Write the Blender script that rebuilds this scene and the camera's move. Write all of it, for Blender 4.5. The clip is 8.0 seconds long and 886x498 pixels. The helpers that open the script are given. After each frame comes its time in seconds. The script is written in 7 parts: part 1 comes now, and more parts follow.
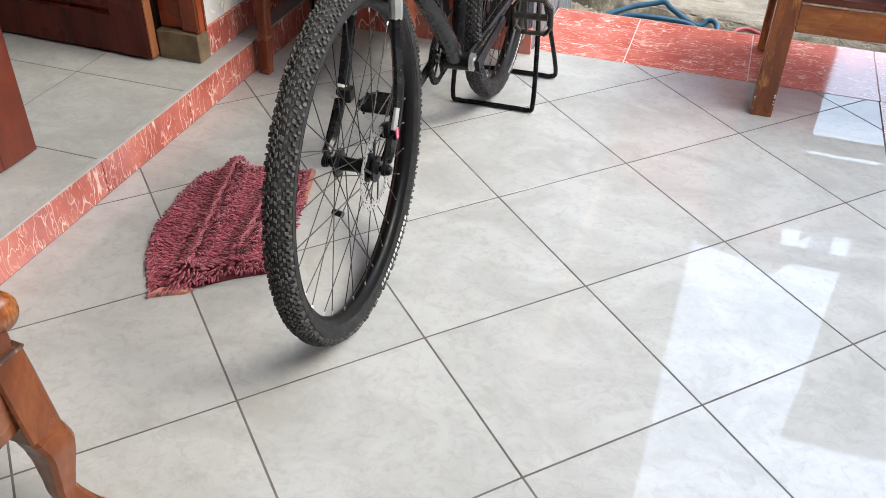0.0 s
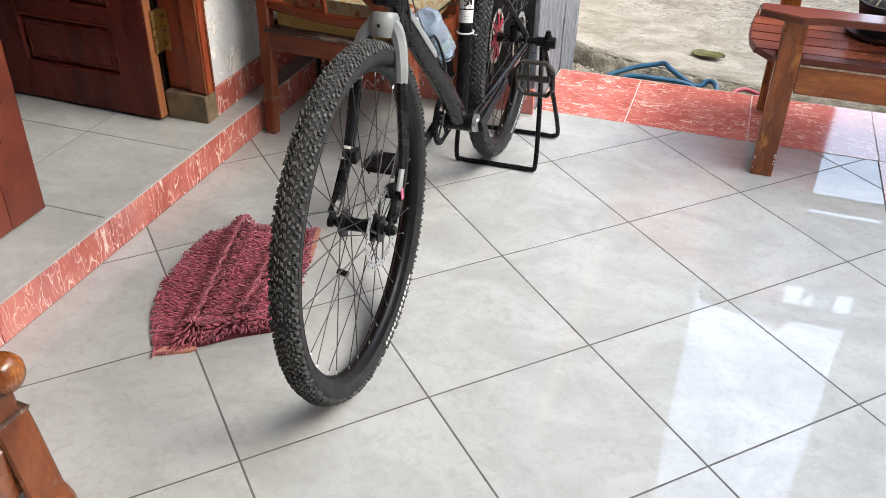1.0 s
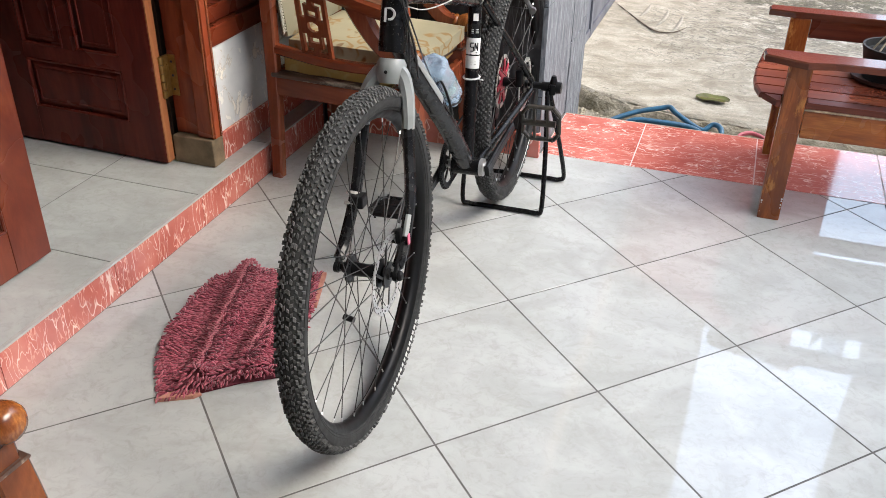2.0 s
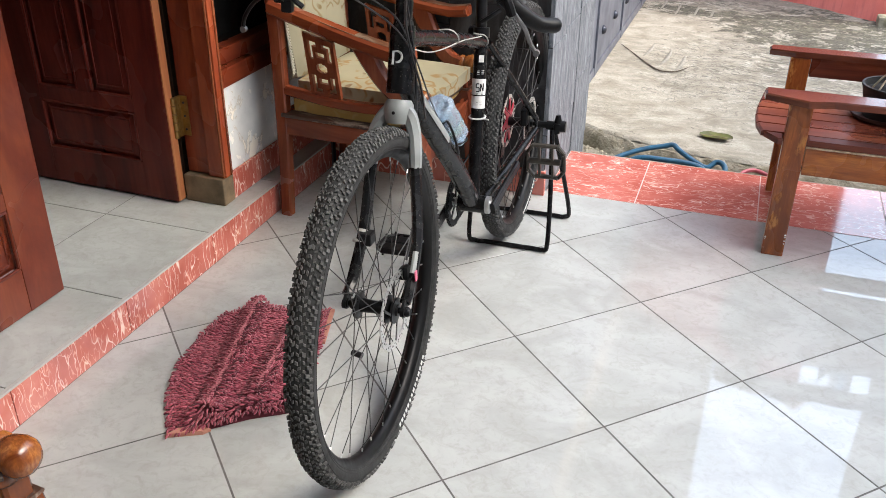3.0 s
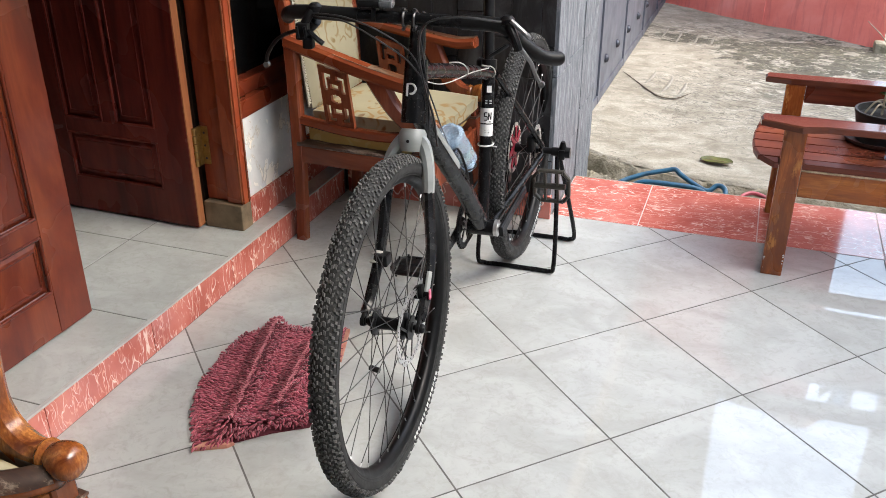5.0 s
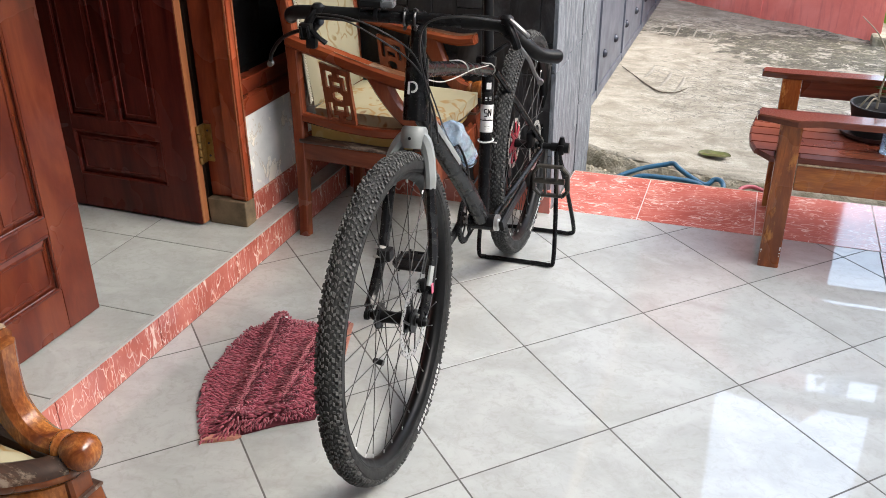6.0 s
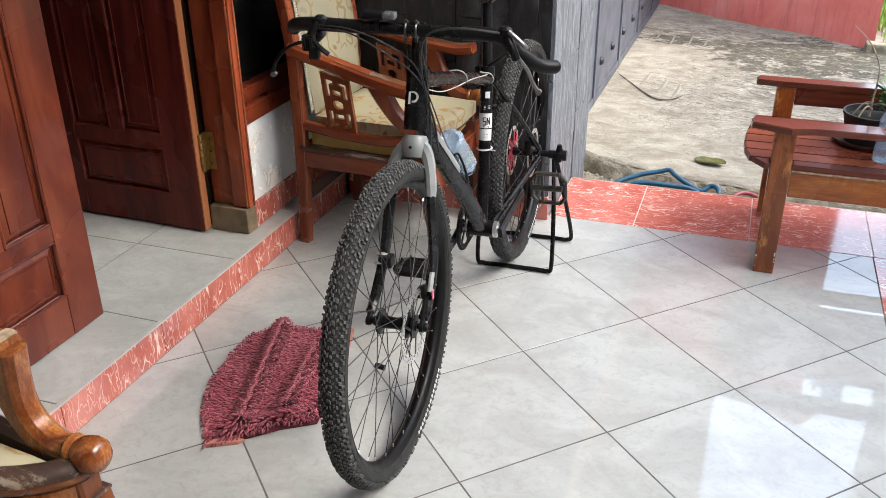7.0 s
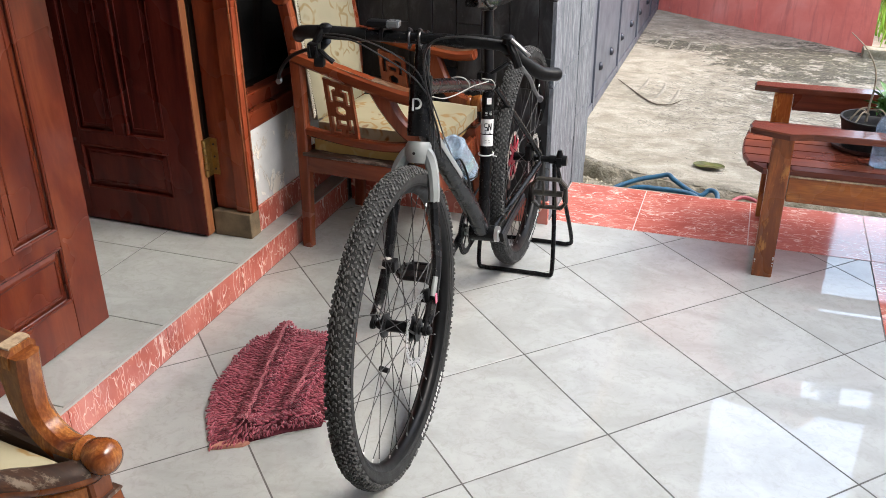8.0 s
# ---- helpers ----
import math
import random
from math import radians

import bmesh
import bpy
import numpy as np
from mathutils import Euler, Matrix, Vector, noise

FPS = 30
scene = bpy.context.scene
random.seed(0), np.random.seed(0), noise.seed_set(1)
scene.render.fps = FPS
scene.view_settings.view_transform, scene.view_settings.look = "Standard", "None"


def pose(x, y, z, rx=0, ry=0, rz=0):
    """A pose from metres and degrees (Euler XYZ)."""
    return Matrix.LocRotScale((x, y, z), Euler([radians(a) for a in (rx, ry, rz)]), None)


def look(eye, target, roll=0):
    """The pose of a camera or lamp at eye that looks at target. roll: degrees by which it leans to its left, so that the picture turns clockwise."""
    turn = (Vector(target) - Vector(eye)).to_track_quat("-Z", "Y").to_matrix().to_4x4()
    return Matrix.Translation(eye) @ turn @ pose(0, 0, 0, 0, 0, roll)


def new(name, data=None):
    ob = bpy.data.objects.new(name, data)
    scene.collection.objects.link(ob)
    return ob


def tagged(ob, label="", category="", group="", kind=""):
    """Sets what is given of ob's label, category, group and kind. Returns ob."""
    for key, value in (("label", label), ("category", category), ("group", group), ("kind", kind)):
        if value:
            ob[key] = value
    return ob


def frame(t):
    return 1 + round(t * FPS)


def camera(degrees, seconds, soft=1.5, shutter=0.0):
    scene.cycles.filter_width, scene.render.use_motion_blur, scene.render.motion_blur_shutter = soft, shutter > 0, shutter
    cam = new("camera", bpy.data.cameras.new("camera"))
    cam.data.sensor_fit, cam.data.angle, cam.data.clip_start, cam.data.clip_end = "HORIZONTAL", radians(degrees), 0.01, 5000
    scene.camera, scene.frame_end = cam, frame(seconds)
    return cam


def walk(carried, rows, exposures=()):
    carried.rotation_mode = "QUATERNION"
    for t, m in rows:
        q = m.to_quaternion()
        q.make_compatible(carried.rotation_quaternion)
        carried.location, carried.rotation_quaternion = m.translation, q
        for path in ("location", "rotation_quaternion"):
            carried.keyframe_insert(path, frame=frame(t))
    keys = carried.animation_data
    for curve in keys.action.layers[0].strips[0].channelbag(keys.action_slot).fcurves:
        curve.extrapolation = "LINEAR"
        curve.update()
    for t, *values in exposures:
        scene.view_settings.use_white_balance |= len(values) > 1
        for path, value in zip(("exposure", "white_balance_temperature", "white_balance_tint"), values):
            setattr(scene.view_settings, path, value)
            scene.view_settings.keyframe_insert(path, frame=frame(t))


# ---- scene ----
cam = camera(53.4, 8.0, soft=0.7)
PATH = [
    (0, (0.451, -1.282, 1.242), (-0.043, 0.244, 0.048), 1.2),
    (0.5, (0.451, -1.285, 1.25), (-0.058, 0.275, 0.107), 1.2),
    (1, (0.449, -1.287, 1.257), (-0.075, 0.304, 0.164), 1.1),
    (1.5, (0.449, -1.29, 1.263), (-0.088, 0.322, 0.209), 1.0),
    (2, (0.441, -1.276, 1.259), (-0.11, 0.357, 0.245), 0.9),
    (3.5, (0.457, -1.323, 1.286), (-0.134, 0.354, 0.37), 0.3),
    (4, (0.462, -1.347, 1.298), (-0.135, 0.337, 0.399), 0.2),
    (4.5, (0.465, -1.374, 1.303), (-0.136, 0.316, 0.418), 0.1),
    (6, (0.478, -1.429, 1.327), (-0.123, 0.253, 0.428), -0.5),
    (6.5, (0.479, -1.445, 1.334), (-0.118, 0.242, 0.44), -0.4),
    (7, (0.482, -1.46, 1.345), (-0.115, 0.23, 0.457), -0.5),
    (7.5, (0.48, -1.473, 1.356), (-0.116, 0.218, 0.471), -0.5),
    (8, (0.48, -1.485, 1.358), (-0.115, 0.21, 0.478), -0.5),
]
walk(cam, [(t, look(eye, target, roll)) for t, eye, target, roll in PATH], [(0, 2.18, 5960, 6), (8, 2.18, 5960, 6)])

# ---------------------------------------------------------------- light
world = bpy.data.worlds.new("world")
scene.world = world
world.use_nodes = True
wn = world.node_tree
sky = wn.nodes.new("ShaderNodeTexSky")
sky.sky_type, sky.sun_disc = "NISHITA", False
SUN_EL, SUN_AZ = 45.0, 88.0          # degrees; azimuth clockwise from +y
sky.sun_elevation, sky.sun_rotation = radians(SUN_EL), radians(SUN_AZ)
sky.air_density, sky.dust_density, sky.ozone_density = 1.0, 5.0, 1.0
wn.links.new(sky.outputs[0], wn.nodes["Background"].inputs[0])
wn.nodes["Background"].inputs[1].default_value = 0.15
sun = new("sun", bpy.data.lights.new("sun", "SUN"))
sun.data.energy, sun.data.angle, sun.data.color = 1.05, radians(150), (1.0, 0.98, 0.95)
sd = Vector((math.sin(radians(SUN_AZ)) * math.cos(radians(SUN_EL)), math.cos(radians(SUN_AZ)) * math.cos(radians(SUN_EL)), math.sin(radians(SUN_EL))))
sun.matrix_world = look((0, 0, 0), -sd)
sun.location = (4, -2, 6)


# ---------------------------------------------------------------- materials
def nodes_of(name):
    m = bpy.data.materials.new(name)
    m.use_nodes = True
    nt = m.node_tree
    return m, nt, nt.nodes["Principled BSDF"]


def rgba(c):
    return (c[0], c[1], c[2], 1.0)


def coords(nt, scale=(1, 1, 1), shuffle=False):
    tc = nt.nodes.new("ShaderNodeTexCoord")
    mp = nt.nodes.new("ShaderNodeMapping")
    mp.inputs["Scale"].default_value = scale
    nt.links.new(tc.outputs["Object"], mp.inputs["Vector"])
    if shuffle:
        oi = nt.nodes.new("ShaderNodeObjectInfo")
        mu = nt.nodes.new("ShaderNodeMath")
        mu.operation = "MULTIPLY"
        mu.inputs[1].default_value = 37.0
        nt.links.new(oi.outputs["Random"], mu.inputs[0])
        nt.links.new(mu.outputs[0], mp.inputs["Location"])
    return mp.outputs["Vector"]


def tex_noise(nt, vec, scale, detail=4.0, rough=0.55, distort=0.0):
    n = nt.nodes.new("ShaderNodeTexNoise")
    n.inputs["Scale"].default_value = scale
    n.inputs["Detail"].default_value = detail
    n.inputs["Roughness"].default_value = rough
    n.inputs["Distortion"].default_value = distort
    nt.links.new(vec, n.inputs["Vector"])
    return n.outputs["Fac"]


def ramp(nt, fac, stops):
    r = nt.nodes.new("ShaderNodeValToRGB")
    el = r.color_ramp.elements
    while len(el) < len(stops):
        el.new(0.5)
    for e, (p, c) in zip(el, stops):
        e.position = p
        e.color = rgba(c) if isinstance(c, tuple) else (c, c, c, 1.0)
    nt.links.new(fac, r.inputs["Fac"])
    return r.outputs["Color"]


def mixc(nt, fac, a, b, mode="MIX"):
    m = nt.nodes.new("ShaderNodeMix")
    m.data_type, m.blend_type = "RGBA", mode
    for sock, v in ((m.inputs[0], fac), (m.inputs[6], a), (m.inputs[7], b)):
        if isinstance(v, tuple):
            sock.default_value = rgba(v)
        elif isinstance(v, float):
            sock.default_value = v
        else:
            nt.links.new(v, sock)
    return m.outputs[2]


def bump(nt, bs, height, strength=0.3, dist=0.002):
    b = nt.nodes.new("ShaderNodeBump")
    b.inputs["Strength"].default_value = strength
    b.inputs["Distance"].default_value = dist
    nt.links.new(height, b.inputs["Height"])
    nt.links.new(b.outputs["Normal"], bs.inputs["Normal"])


def plain(name, c1, c2=None, rough=0.5, metal=0.0, scale=30.0, relief=0.15, fine=200.0, dist=0.001):
    """Colour varied at two scales, with fine relief."""
    m, nt, bs = nodes_of(name)
    v = coords(nt)
    c2 = c2 or tuple(x * 0.75 for x in c1)
    f1 = tex_noise(nt, v, scale, 5)
    f2 = tex_noise(nt, v, fine, 3)
    col = mixc(nt, ramp(nt, f1, [(0.35, 0.0), (0.65, 1.0)]), c1, c2)
    col = mixc(nt, 0.25, col, ramp(nt, f2, [(0.3, tuple(x * 0.7 for x in c1)), (0.7, c1)]))
    nt.links.new(col, bs.inputs["Base Color"])
    nt.links.new(ramp(nt, f1, [(0.3, max(rough - 0.08, 0.02)), (0.7, min(rough + 0.1, 1.0))]), bs.inputs["Roughness"])
    bs.inputs["Metallic"].default_value = metal
    bump(nt, bs, f2, relief, dist)
    return m


def wood(name, dark, mid, light, axis="z", rough=0.28, ring=14.0, wear=None, grain=0.5, run=0.06):
    """Varnished timber with its grain along one axis."""
    m, nt, bs = nodes_of(name)
    k = {"x": (run, 1, 1), "y": (1, run, 1), "z": (1, 1, run)}[axis]
    v = coords(nt, k, True)
    f = tex_noise(nt, v, ring, 6, 0.6, 1.2)
    g = tex_noise(nt, v, ring * 12, 3, 0.6)
    b = tex_noise(nt, coords(nt), 3.0, 3)
    col = ramp(nt, f, [(0.33, dark), (0.5, mid), (0.67, light)])
    col = mixc(nt, ramp(nt, g, [(0.42, grain), (0.6, 0.0)]), col, dark)
    col = mixc(nt, ramp(nt, b, [(0.35, 0.35), (0.65, 0.0)]), col, dark)
    if wear:
        ws = {"x": (0.3, 1, 1), "y": (1, 0.3, 1), "z": (1, 1, 0.3)}[axis]
        w = tex_noise(nt, coords(nt, ws), 24.0, 7, 0.72)
        col = mixc(nt, ramp(nt, w, [(0.55, 0.0), (0.63, 0.85)]), col, wear)
    nt.links.new(col, bs.inputs["Base Color"])
    nt.links.new(ramp(nt, b, [(0.3, rough - 0.07), (0.7, rough + 0.12)]), bs.inputs["Roughness"])
    bump(nt, bs, g, 0.12, 0.0006)
    return m


def red_marble_tile(name):
    m, nt, bs = nodes_of(name)
    v = coords(nt, (1, 1, 1), True)
    def veins(scale, width, turn, stretch, lo, hi, ms):
        mp = nt.nodes.new("ShaderNodeMapping")
        mp.inputs["Rotation"].default_value = (radians(turn * 0.35), radians(turn * 0.3), radians(turn))
        mp.inputs["Scale"].default_value = (1.0, stretch, 0.85)
        nt.links.new(v, mp.inputs["Vector"])
        n = tex_noise(nt, mp.outputs["Vector"], scale, 2.2, 0.42, 0.15)
        line = ramp(nt, n, [(0.5 - width, 0.0), (0.5 - width * 0.25, 1.0), (0.5 + width * 0.25, 1.0), (0.5 + width, 0.0)])
        mask = ramp(nt, tex_noise(nt, v, ms, 3), [(lo, 0.0), (hi, 1.0)])
        return mixc(nt, 1.0, line, mask, "MULTIPLY")
    base = ramp(nt, tex_noise(nt, v, 7.0, 5), [(0.34, (0.38, 0.086, 0.062)), (0.52, (0.47, 0.128, 0.095)), (0.70, (0.54, 0.185, 0.142))])
    v1 = veins(8.0, 0.013, 38, 3.0, 0.42, 0.53, 9.0)
    v2 = veins(18.0, 0.022, -27, 2.8, 0.42, 0.54, 16.0)
    v3 = veins(12.0, 0.013, 62, 3.0, 0.44, 0.54, 12.0)
    col = mixc(nt, v2, base, (0.66, 0.30, 0.23))
    col = mixc(nt, v3, col, (0.76, 0.50, 0.42))
    col = mixc(nt, v1, col, (0.78, 0.56, 0.48))
    nt.links.new(col, bs.inputs["Base Color"])
    bs.inputs["Roughness"].default_value = 0.08
    bs.inputs["IOR"].default_value = 1.82
    return m


def white_tile(name, a, b):
    m, nt, bs = nodes_of(name)
    v = coords(nt, (1, 1, 1), True)
    st = coords(nt, (1.0, 1.4, 1.0), True)
    f = tex_noise(nt, st, 4.5, 6, 0.6, 0.8)
    g = tex_noise(nt, v, 38.0, 5, 0.65, 1.0)
    h = tex_noise(nt, v, 420.0, 2)
    dirt = tex_noise(nt, coords(nt), 95.0, 2)
    col = mixc(nt, ramp(nt, f, [(0.4, 0.0), (0.68, 1.0)]), a, b)
    col = mixc(nt, ramp(nt, g, [(0.50, 0.0), (0.72, 0.45)]), col, tuple(x * y for x, y in zip(b, (0.86, 0.84, 0.79))))
    k = tex_noise(nt, v, 16.0, 7, 0.7, 1.4)
    col = mixc(nt, ramp(nt, k, [(0.54, 0.0), (0.60, 0.2), (0.66, 0.0)]), col, tuple(x * y for x, y in zip(b, (0.84, 0.81, 0.75))))
    col = mixc(nt, ramp(nt, dirt, [(0.80, 0.0), (0.83, 0.55)]), col, (0.16, 0.13, 0.10))
    nt.links.new(col, bs.inputs["Base Color"])
    nt.links.new(ramp(nt, g, [(0.3, 0.012), (0.75, 0.035)]), bs.inputs["Roughness"])
    bs.inputs["IOR"].default_value = 1.66
    bump(nt, bs, tex_noise(nt, v, 16.0, 3), 0.06, 0.002)
    return m


M_TILE = white_tile("white_porcelain", (0.420, 0.428, 0.414), (0.338, 0.344, 0.328))
M_GROUT = plain("grout", (0.130, 0.124, 0.115), (0.060, 0.057, 0.052), 0.9, 0, 14, 0.3)
M_RED = red_marble_tile("red_marble_tile")
M_PALE_GROUT = plain("pale_grout", (0.62, 0.50, 0.46), (0.5, 0.36, 0.32), 0.8, 0, 30)
M_NOSING = plain("white_nosing", (0.44, 0.425, 0.405), (0.37, 0.345, 0.325), 0.15, 0, 18)
M_DOOR = wood("door_wood", (0.056, 0.009, 0.004), (0.118, 0.022, 0.009), (0.182, 0.043, 0.016), "z", 0.24, 7.0, None, 0.15, 0.22)
M_DOOR_DARK = wood("inner_door_wood", (0.050, 0.0074, 0.0056), (0.110, 0.0170, 0.0118), (0.160, 0.0275, 0.0175), "z", 0.24, 8.0, None, 0.2, 0.15)
M_RAW = wood("raw_door_edge", (0.210, 0.070, 0.025), (0.315, 0.119, 0.042), (0.385, 0.168, 0.070), "z", 0.5, 16.0)
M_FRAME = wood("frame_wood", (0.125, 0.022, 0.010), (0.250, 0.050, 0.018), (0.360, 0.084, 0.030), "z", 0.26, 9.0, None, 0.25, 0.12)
M_FRAME_BEAD = wood("frame_bead_wood", (0.11, 0.026, 0.009), (0.22, 0.060, 0.020), (0.33, 0.115, 0.042), "z", 0.24, 12.0, None, 0.25, 0.12)
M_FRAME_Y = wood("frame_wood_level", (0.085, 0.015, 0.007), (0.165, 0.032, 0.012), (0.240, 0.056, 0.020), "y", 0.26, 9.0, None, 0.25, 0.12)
M_CHAIR = wood("chair_wood", (0.100, 0.020, 0.008), (0.218, 0.050, 0.018), (0.335, 0.096, 0.032), "x", 0.24, 9.0, None, 0.25, 0.12)
M_CHAIR_Z = wood("chair_wood_upright", (0.092, 0.020, 0.009), (0.198, 0.048, 0.019), (0.305, 0.090, 0.034), "z", 0.24, 9.0, None, 0.25, 0.12)
M_ARM_WORN = wood("rubbed_armrest_top", (0.040, 0.018, 0.011), (0.150, 0.055, 0.022), (0.290, 0.115, 0.044), "x", 0.3, 14.0, (0.23, 0.165, 0.11))
M_CHAIR_WORN = wood("worn_chair_rail", (0.02, 0.012, 0.009), (0.06, 0.028, 0.016), (0.13, 0.055, 0.026), "x", 0.5, 14.0, (0.27, 0.22, 0.17))
for mt, gloss in ((M_DOOR, 0.45), (M_DOOR_DARK, 0.2), (M_FRAME, 0.35), (M_FRAME_Y, 0.3), (M_CHAIR, 0.4), (M_CHAIR_Z, 0.4)):
    mt.node_tree.nodes["Principled BSDF"].inputs["Specular IOR Level"].default_value = gloss
M_GOLD = wood("golden_worn_chair_wood", (0.085, 0.020, 0.005), (0.250, 0.078, 0.016), (0.480, 0.195, 0.044), "z", 0.22, 17.0, None, 0.5, 0.35)
M_GOLD_DARK = wood("golden_brown_leg_wood", (0.075, 0.020, 0.006), (0.180, 0.052, 0.014), (0.265, 0.090, 0.026), "z", 0.28, 12.0, None, 0.25, 0.2)
M_BENCH = wood("bench_wood", (0.074, 0.017, 0.009), (0.158, 0.038, 0.017), (0.27, 0.076, 0.031), "x", 0.28, 10.0, None, 0.3, 0.1)
M_BENCH.node_tree.nodes["Principled BSDF"].inputs["Specular IOR Level"].default_value = 0.4
M_BENCH_LEG = wood("bench_leg_wood", (0.125, 0.030, 0.007), (0.300, 0.085, 0.017), (0.450, 0.155, 0.032), "z", 0.24, 17.0, (0.42, 0.175, 0.04), 0.45, 0.12)
M_BENCH_APRON = wood("bench_apron_wood", (0.150, 0.036, 0.007), (0.330, 0.100, 0.018), (0.480, 0.180, 0.034), "x", 0.24, 17.0, (0.45, 0.19, 0.045), 0.45, 0.12)


def plaster(name):
    m, nt, bs = nodes_of(name)
    v = coords(nt)
    f = tex_noise(nt, v, 9.0, 6, 0.6)
    p = tex_noise(nt, v, 17.0, 4, 0.55, 0.4)
    col = ramp(nt, f, [(0.3, (0.54, 0.545, 0.535)), (0.6, (0.66, 0.66, 0.64)), (0.8, (0.72, 0.70, 0.66))])
    col = mixc(nt, ramp(nt, p, [(0.60, 0.0), (0.625, 1.0)]), col, (0.80, 0.78, 0.72))
    # flaked patches with a tan rim
    q = tex_noise(nt, v, 8.5, 7, 0.62, 0.6)
    col = mixc(nt, ramp(nt, q, [(0.555, 0.0), (0.570, 0.75), (0.585, 0.0)]), col, (0.44, 0.36, 0.26))
    col = mixc(nt, ramp(nt, q, [(0.580, 0.0), (0.595, 1.0)]), col, (0.80, 0.75, 0.65))
    nt.links.new(col, bs.inputs["Base Color"])
    bs.inputs["Roughness"].default_value = 0.75
    bump(nt, bs, mixc(nt, 0.5, p, q), 0.4, 0.005)
    return m


def concrete(name):
    """Worn yard concrete: pale trowelled skin, streaky pits, a belt of dark moss towards its far side."""
    m, nt, bs = nodes_of(name)
    v = coords(nt)
    flow = nt.nodes.new("ShaderNodeMapping")
    flow.inputs["Rotation"].default_value = (0, 0, radians(32))
    flow.inputs["Scale"].default_value = (1.0, 1.55, 1.0)
    nt.links.new(v, flow.inputs["Vector"])
    fv = flow.outputs["Vector"]
    big = tex_noise(nt, fv, 1.5, 6, 0.6, 0.5)
    mid = tex_noise(nt, fv, 5.0, 7, 0.66, 0.6)
    streak = tex_noise(nt, fv, 15.0, 6, 0.72, 0.9)
    fin = tex_noise(nt, v, 85.0, 5, 0.7)
    col = ramp(nt, mid, [(0.34, (0.215, 0.190, 0.143)), (0.48, (0.300, 0.270, 0.210)), (0.64, (0.405, 0.370, 0.300))])
    # greyer worn fields with broken dark streaks
    worn = ramp(nt, big, [(0.47, 0.0), (0.56, 1.0)])
    col = mixc(nt, mixc(nt, 1.0, worn, ramp(nt, streak, [(0.45, 0.0), (0.55, 0.55)]), "MULTIPLY"), col, (0.18, 0.160, 0.120))
    col = mixc(nt, ramp(nt, streak, [(0.60, 0.0), (0.68, 0.6)]), col, (0.20, 0.18, 0.14))
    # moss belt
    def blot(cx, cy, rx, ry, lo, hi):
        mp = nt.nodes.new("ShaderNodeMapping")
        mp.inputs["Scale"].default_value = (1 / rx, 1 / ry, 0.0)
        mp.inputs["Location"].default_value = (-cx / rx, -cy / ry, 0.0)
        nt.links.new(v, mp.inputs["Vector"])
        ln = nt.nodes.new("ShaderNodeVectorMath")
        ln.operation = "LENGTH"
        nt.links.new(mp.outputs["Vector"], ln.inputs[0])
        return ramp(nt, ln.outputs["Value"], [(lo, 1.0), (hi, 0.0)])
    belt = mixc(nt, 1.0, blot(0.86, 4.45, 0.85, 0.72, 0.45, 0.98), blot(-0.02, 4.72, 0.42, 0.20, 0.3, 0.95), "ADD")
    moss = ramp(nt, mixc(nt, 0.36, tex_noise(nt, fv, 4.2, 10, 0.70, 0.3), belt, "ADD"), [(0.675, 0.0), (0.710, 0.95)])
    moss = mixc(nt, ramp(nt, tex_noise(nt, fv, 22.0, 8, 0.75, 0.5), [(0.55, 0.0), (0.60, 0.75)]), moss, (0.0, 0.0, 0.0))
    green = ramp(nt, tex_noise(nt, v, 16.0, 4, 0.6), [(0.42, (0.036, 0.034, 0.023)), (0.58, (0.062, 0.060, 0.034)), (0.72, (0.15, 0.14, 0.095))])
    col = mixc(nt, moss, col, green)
    # hard-edged pale flakes and dark pits, thicker towards the damp side
    chip = tex_noise(nt, fv, 9.0, 10, 0.78, 0.4)
    thin = nt.nodes.new("ShaderNodeMapping")
    thin.inputs["Scale"].default_value = (1.0, 1.9, 1.0)
    nt.links.new(fv, thin.inputs["Vector"])
    pit = tex_noise(nt, thin.outputs["Vector"], 11.0, 9, 0.76, 0.6)
    damp = mixc(nt, 1.0, blot(0.80, 3.75, 1.0, 1.35, 0.15, 1.0), blot(0.2, 4.9, 0.9, 0.6, 0.2, 1.0), "ADD")
    flake = mixc(nt, 1.0, ramp(nt, chip, [(0.545, 0.0), (0.560, 0.8)]), mixc(nt, 0.75, (0.35, 0.35, 0.35), damp, "ADD"), "MULTIPLY")
    col = mixc(nt, flake, col, (0.50, 0.465, 0.390))
    col = mixc(nt, ramp(nt, mixc(nt, 0.12, pit, damp, "ADD"), [(0.615, 0.0), (0.640, 0.85)]), col, (0.105, 0.097, 0.074))
    # fine crazing
    vo = nt.nodes.new("ShaderNodeTexVoronoi")
    vo.feature = "DISTANCE_TO_EDGE"
    vo.inputs["Scale"].default_value = 15.0
    wob = nt.nodes.new("ShaderNodeTexNoise")
    wob.inputs["Scale"].default_value = 14.0
    wob.inputs["Detail"].default_value = 6.0
    nt.links.new(fv, wob.inputs["Vector"])
    nt.links.new(mixc(nt, 0.2, fv, wob.outputs["Color"]), vo.inputs["Vector"])
    net = mixc(nt, 1.0, ramp(nt, vo.outputs["Distance"], [(0.0, 1.0), (0.07, 0.0)]), ramp(nt, mixc(nt, 0.30, tex_noise(nt, v, 2.6, 5), blot(0.46, 3.35, 0.75, 0.95, 0.3, 1.0), "ADD"), [(0.58, 0.0), (0.72, 0.95)]), "MULTIPLY")
    col = mixc(nt, net, col, (0.13, 0.12, 0.095))
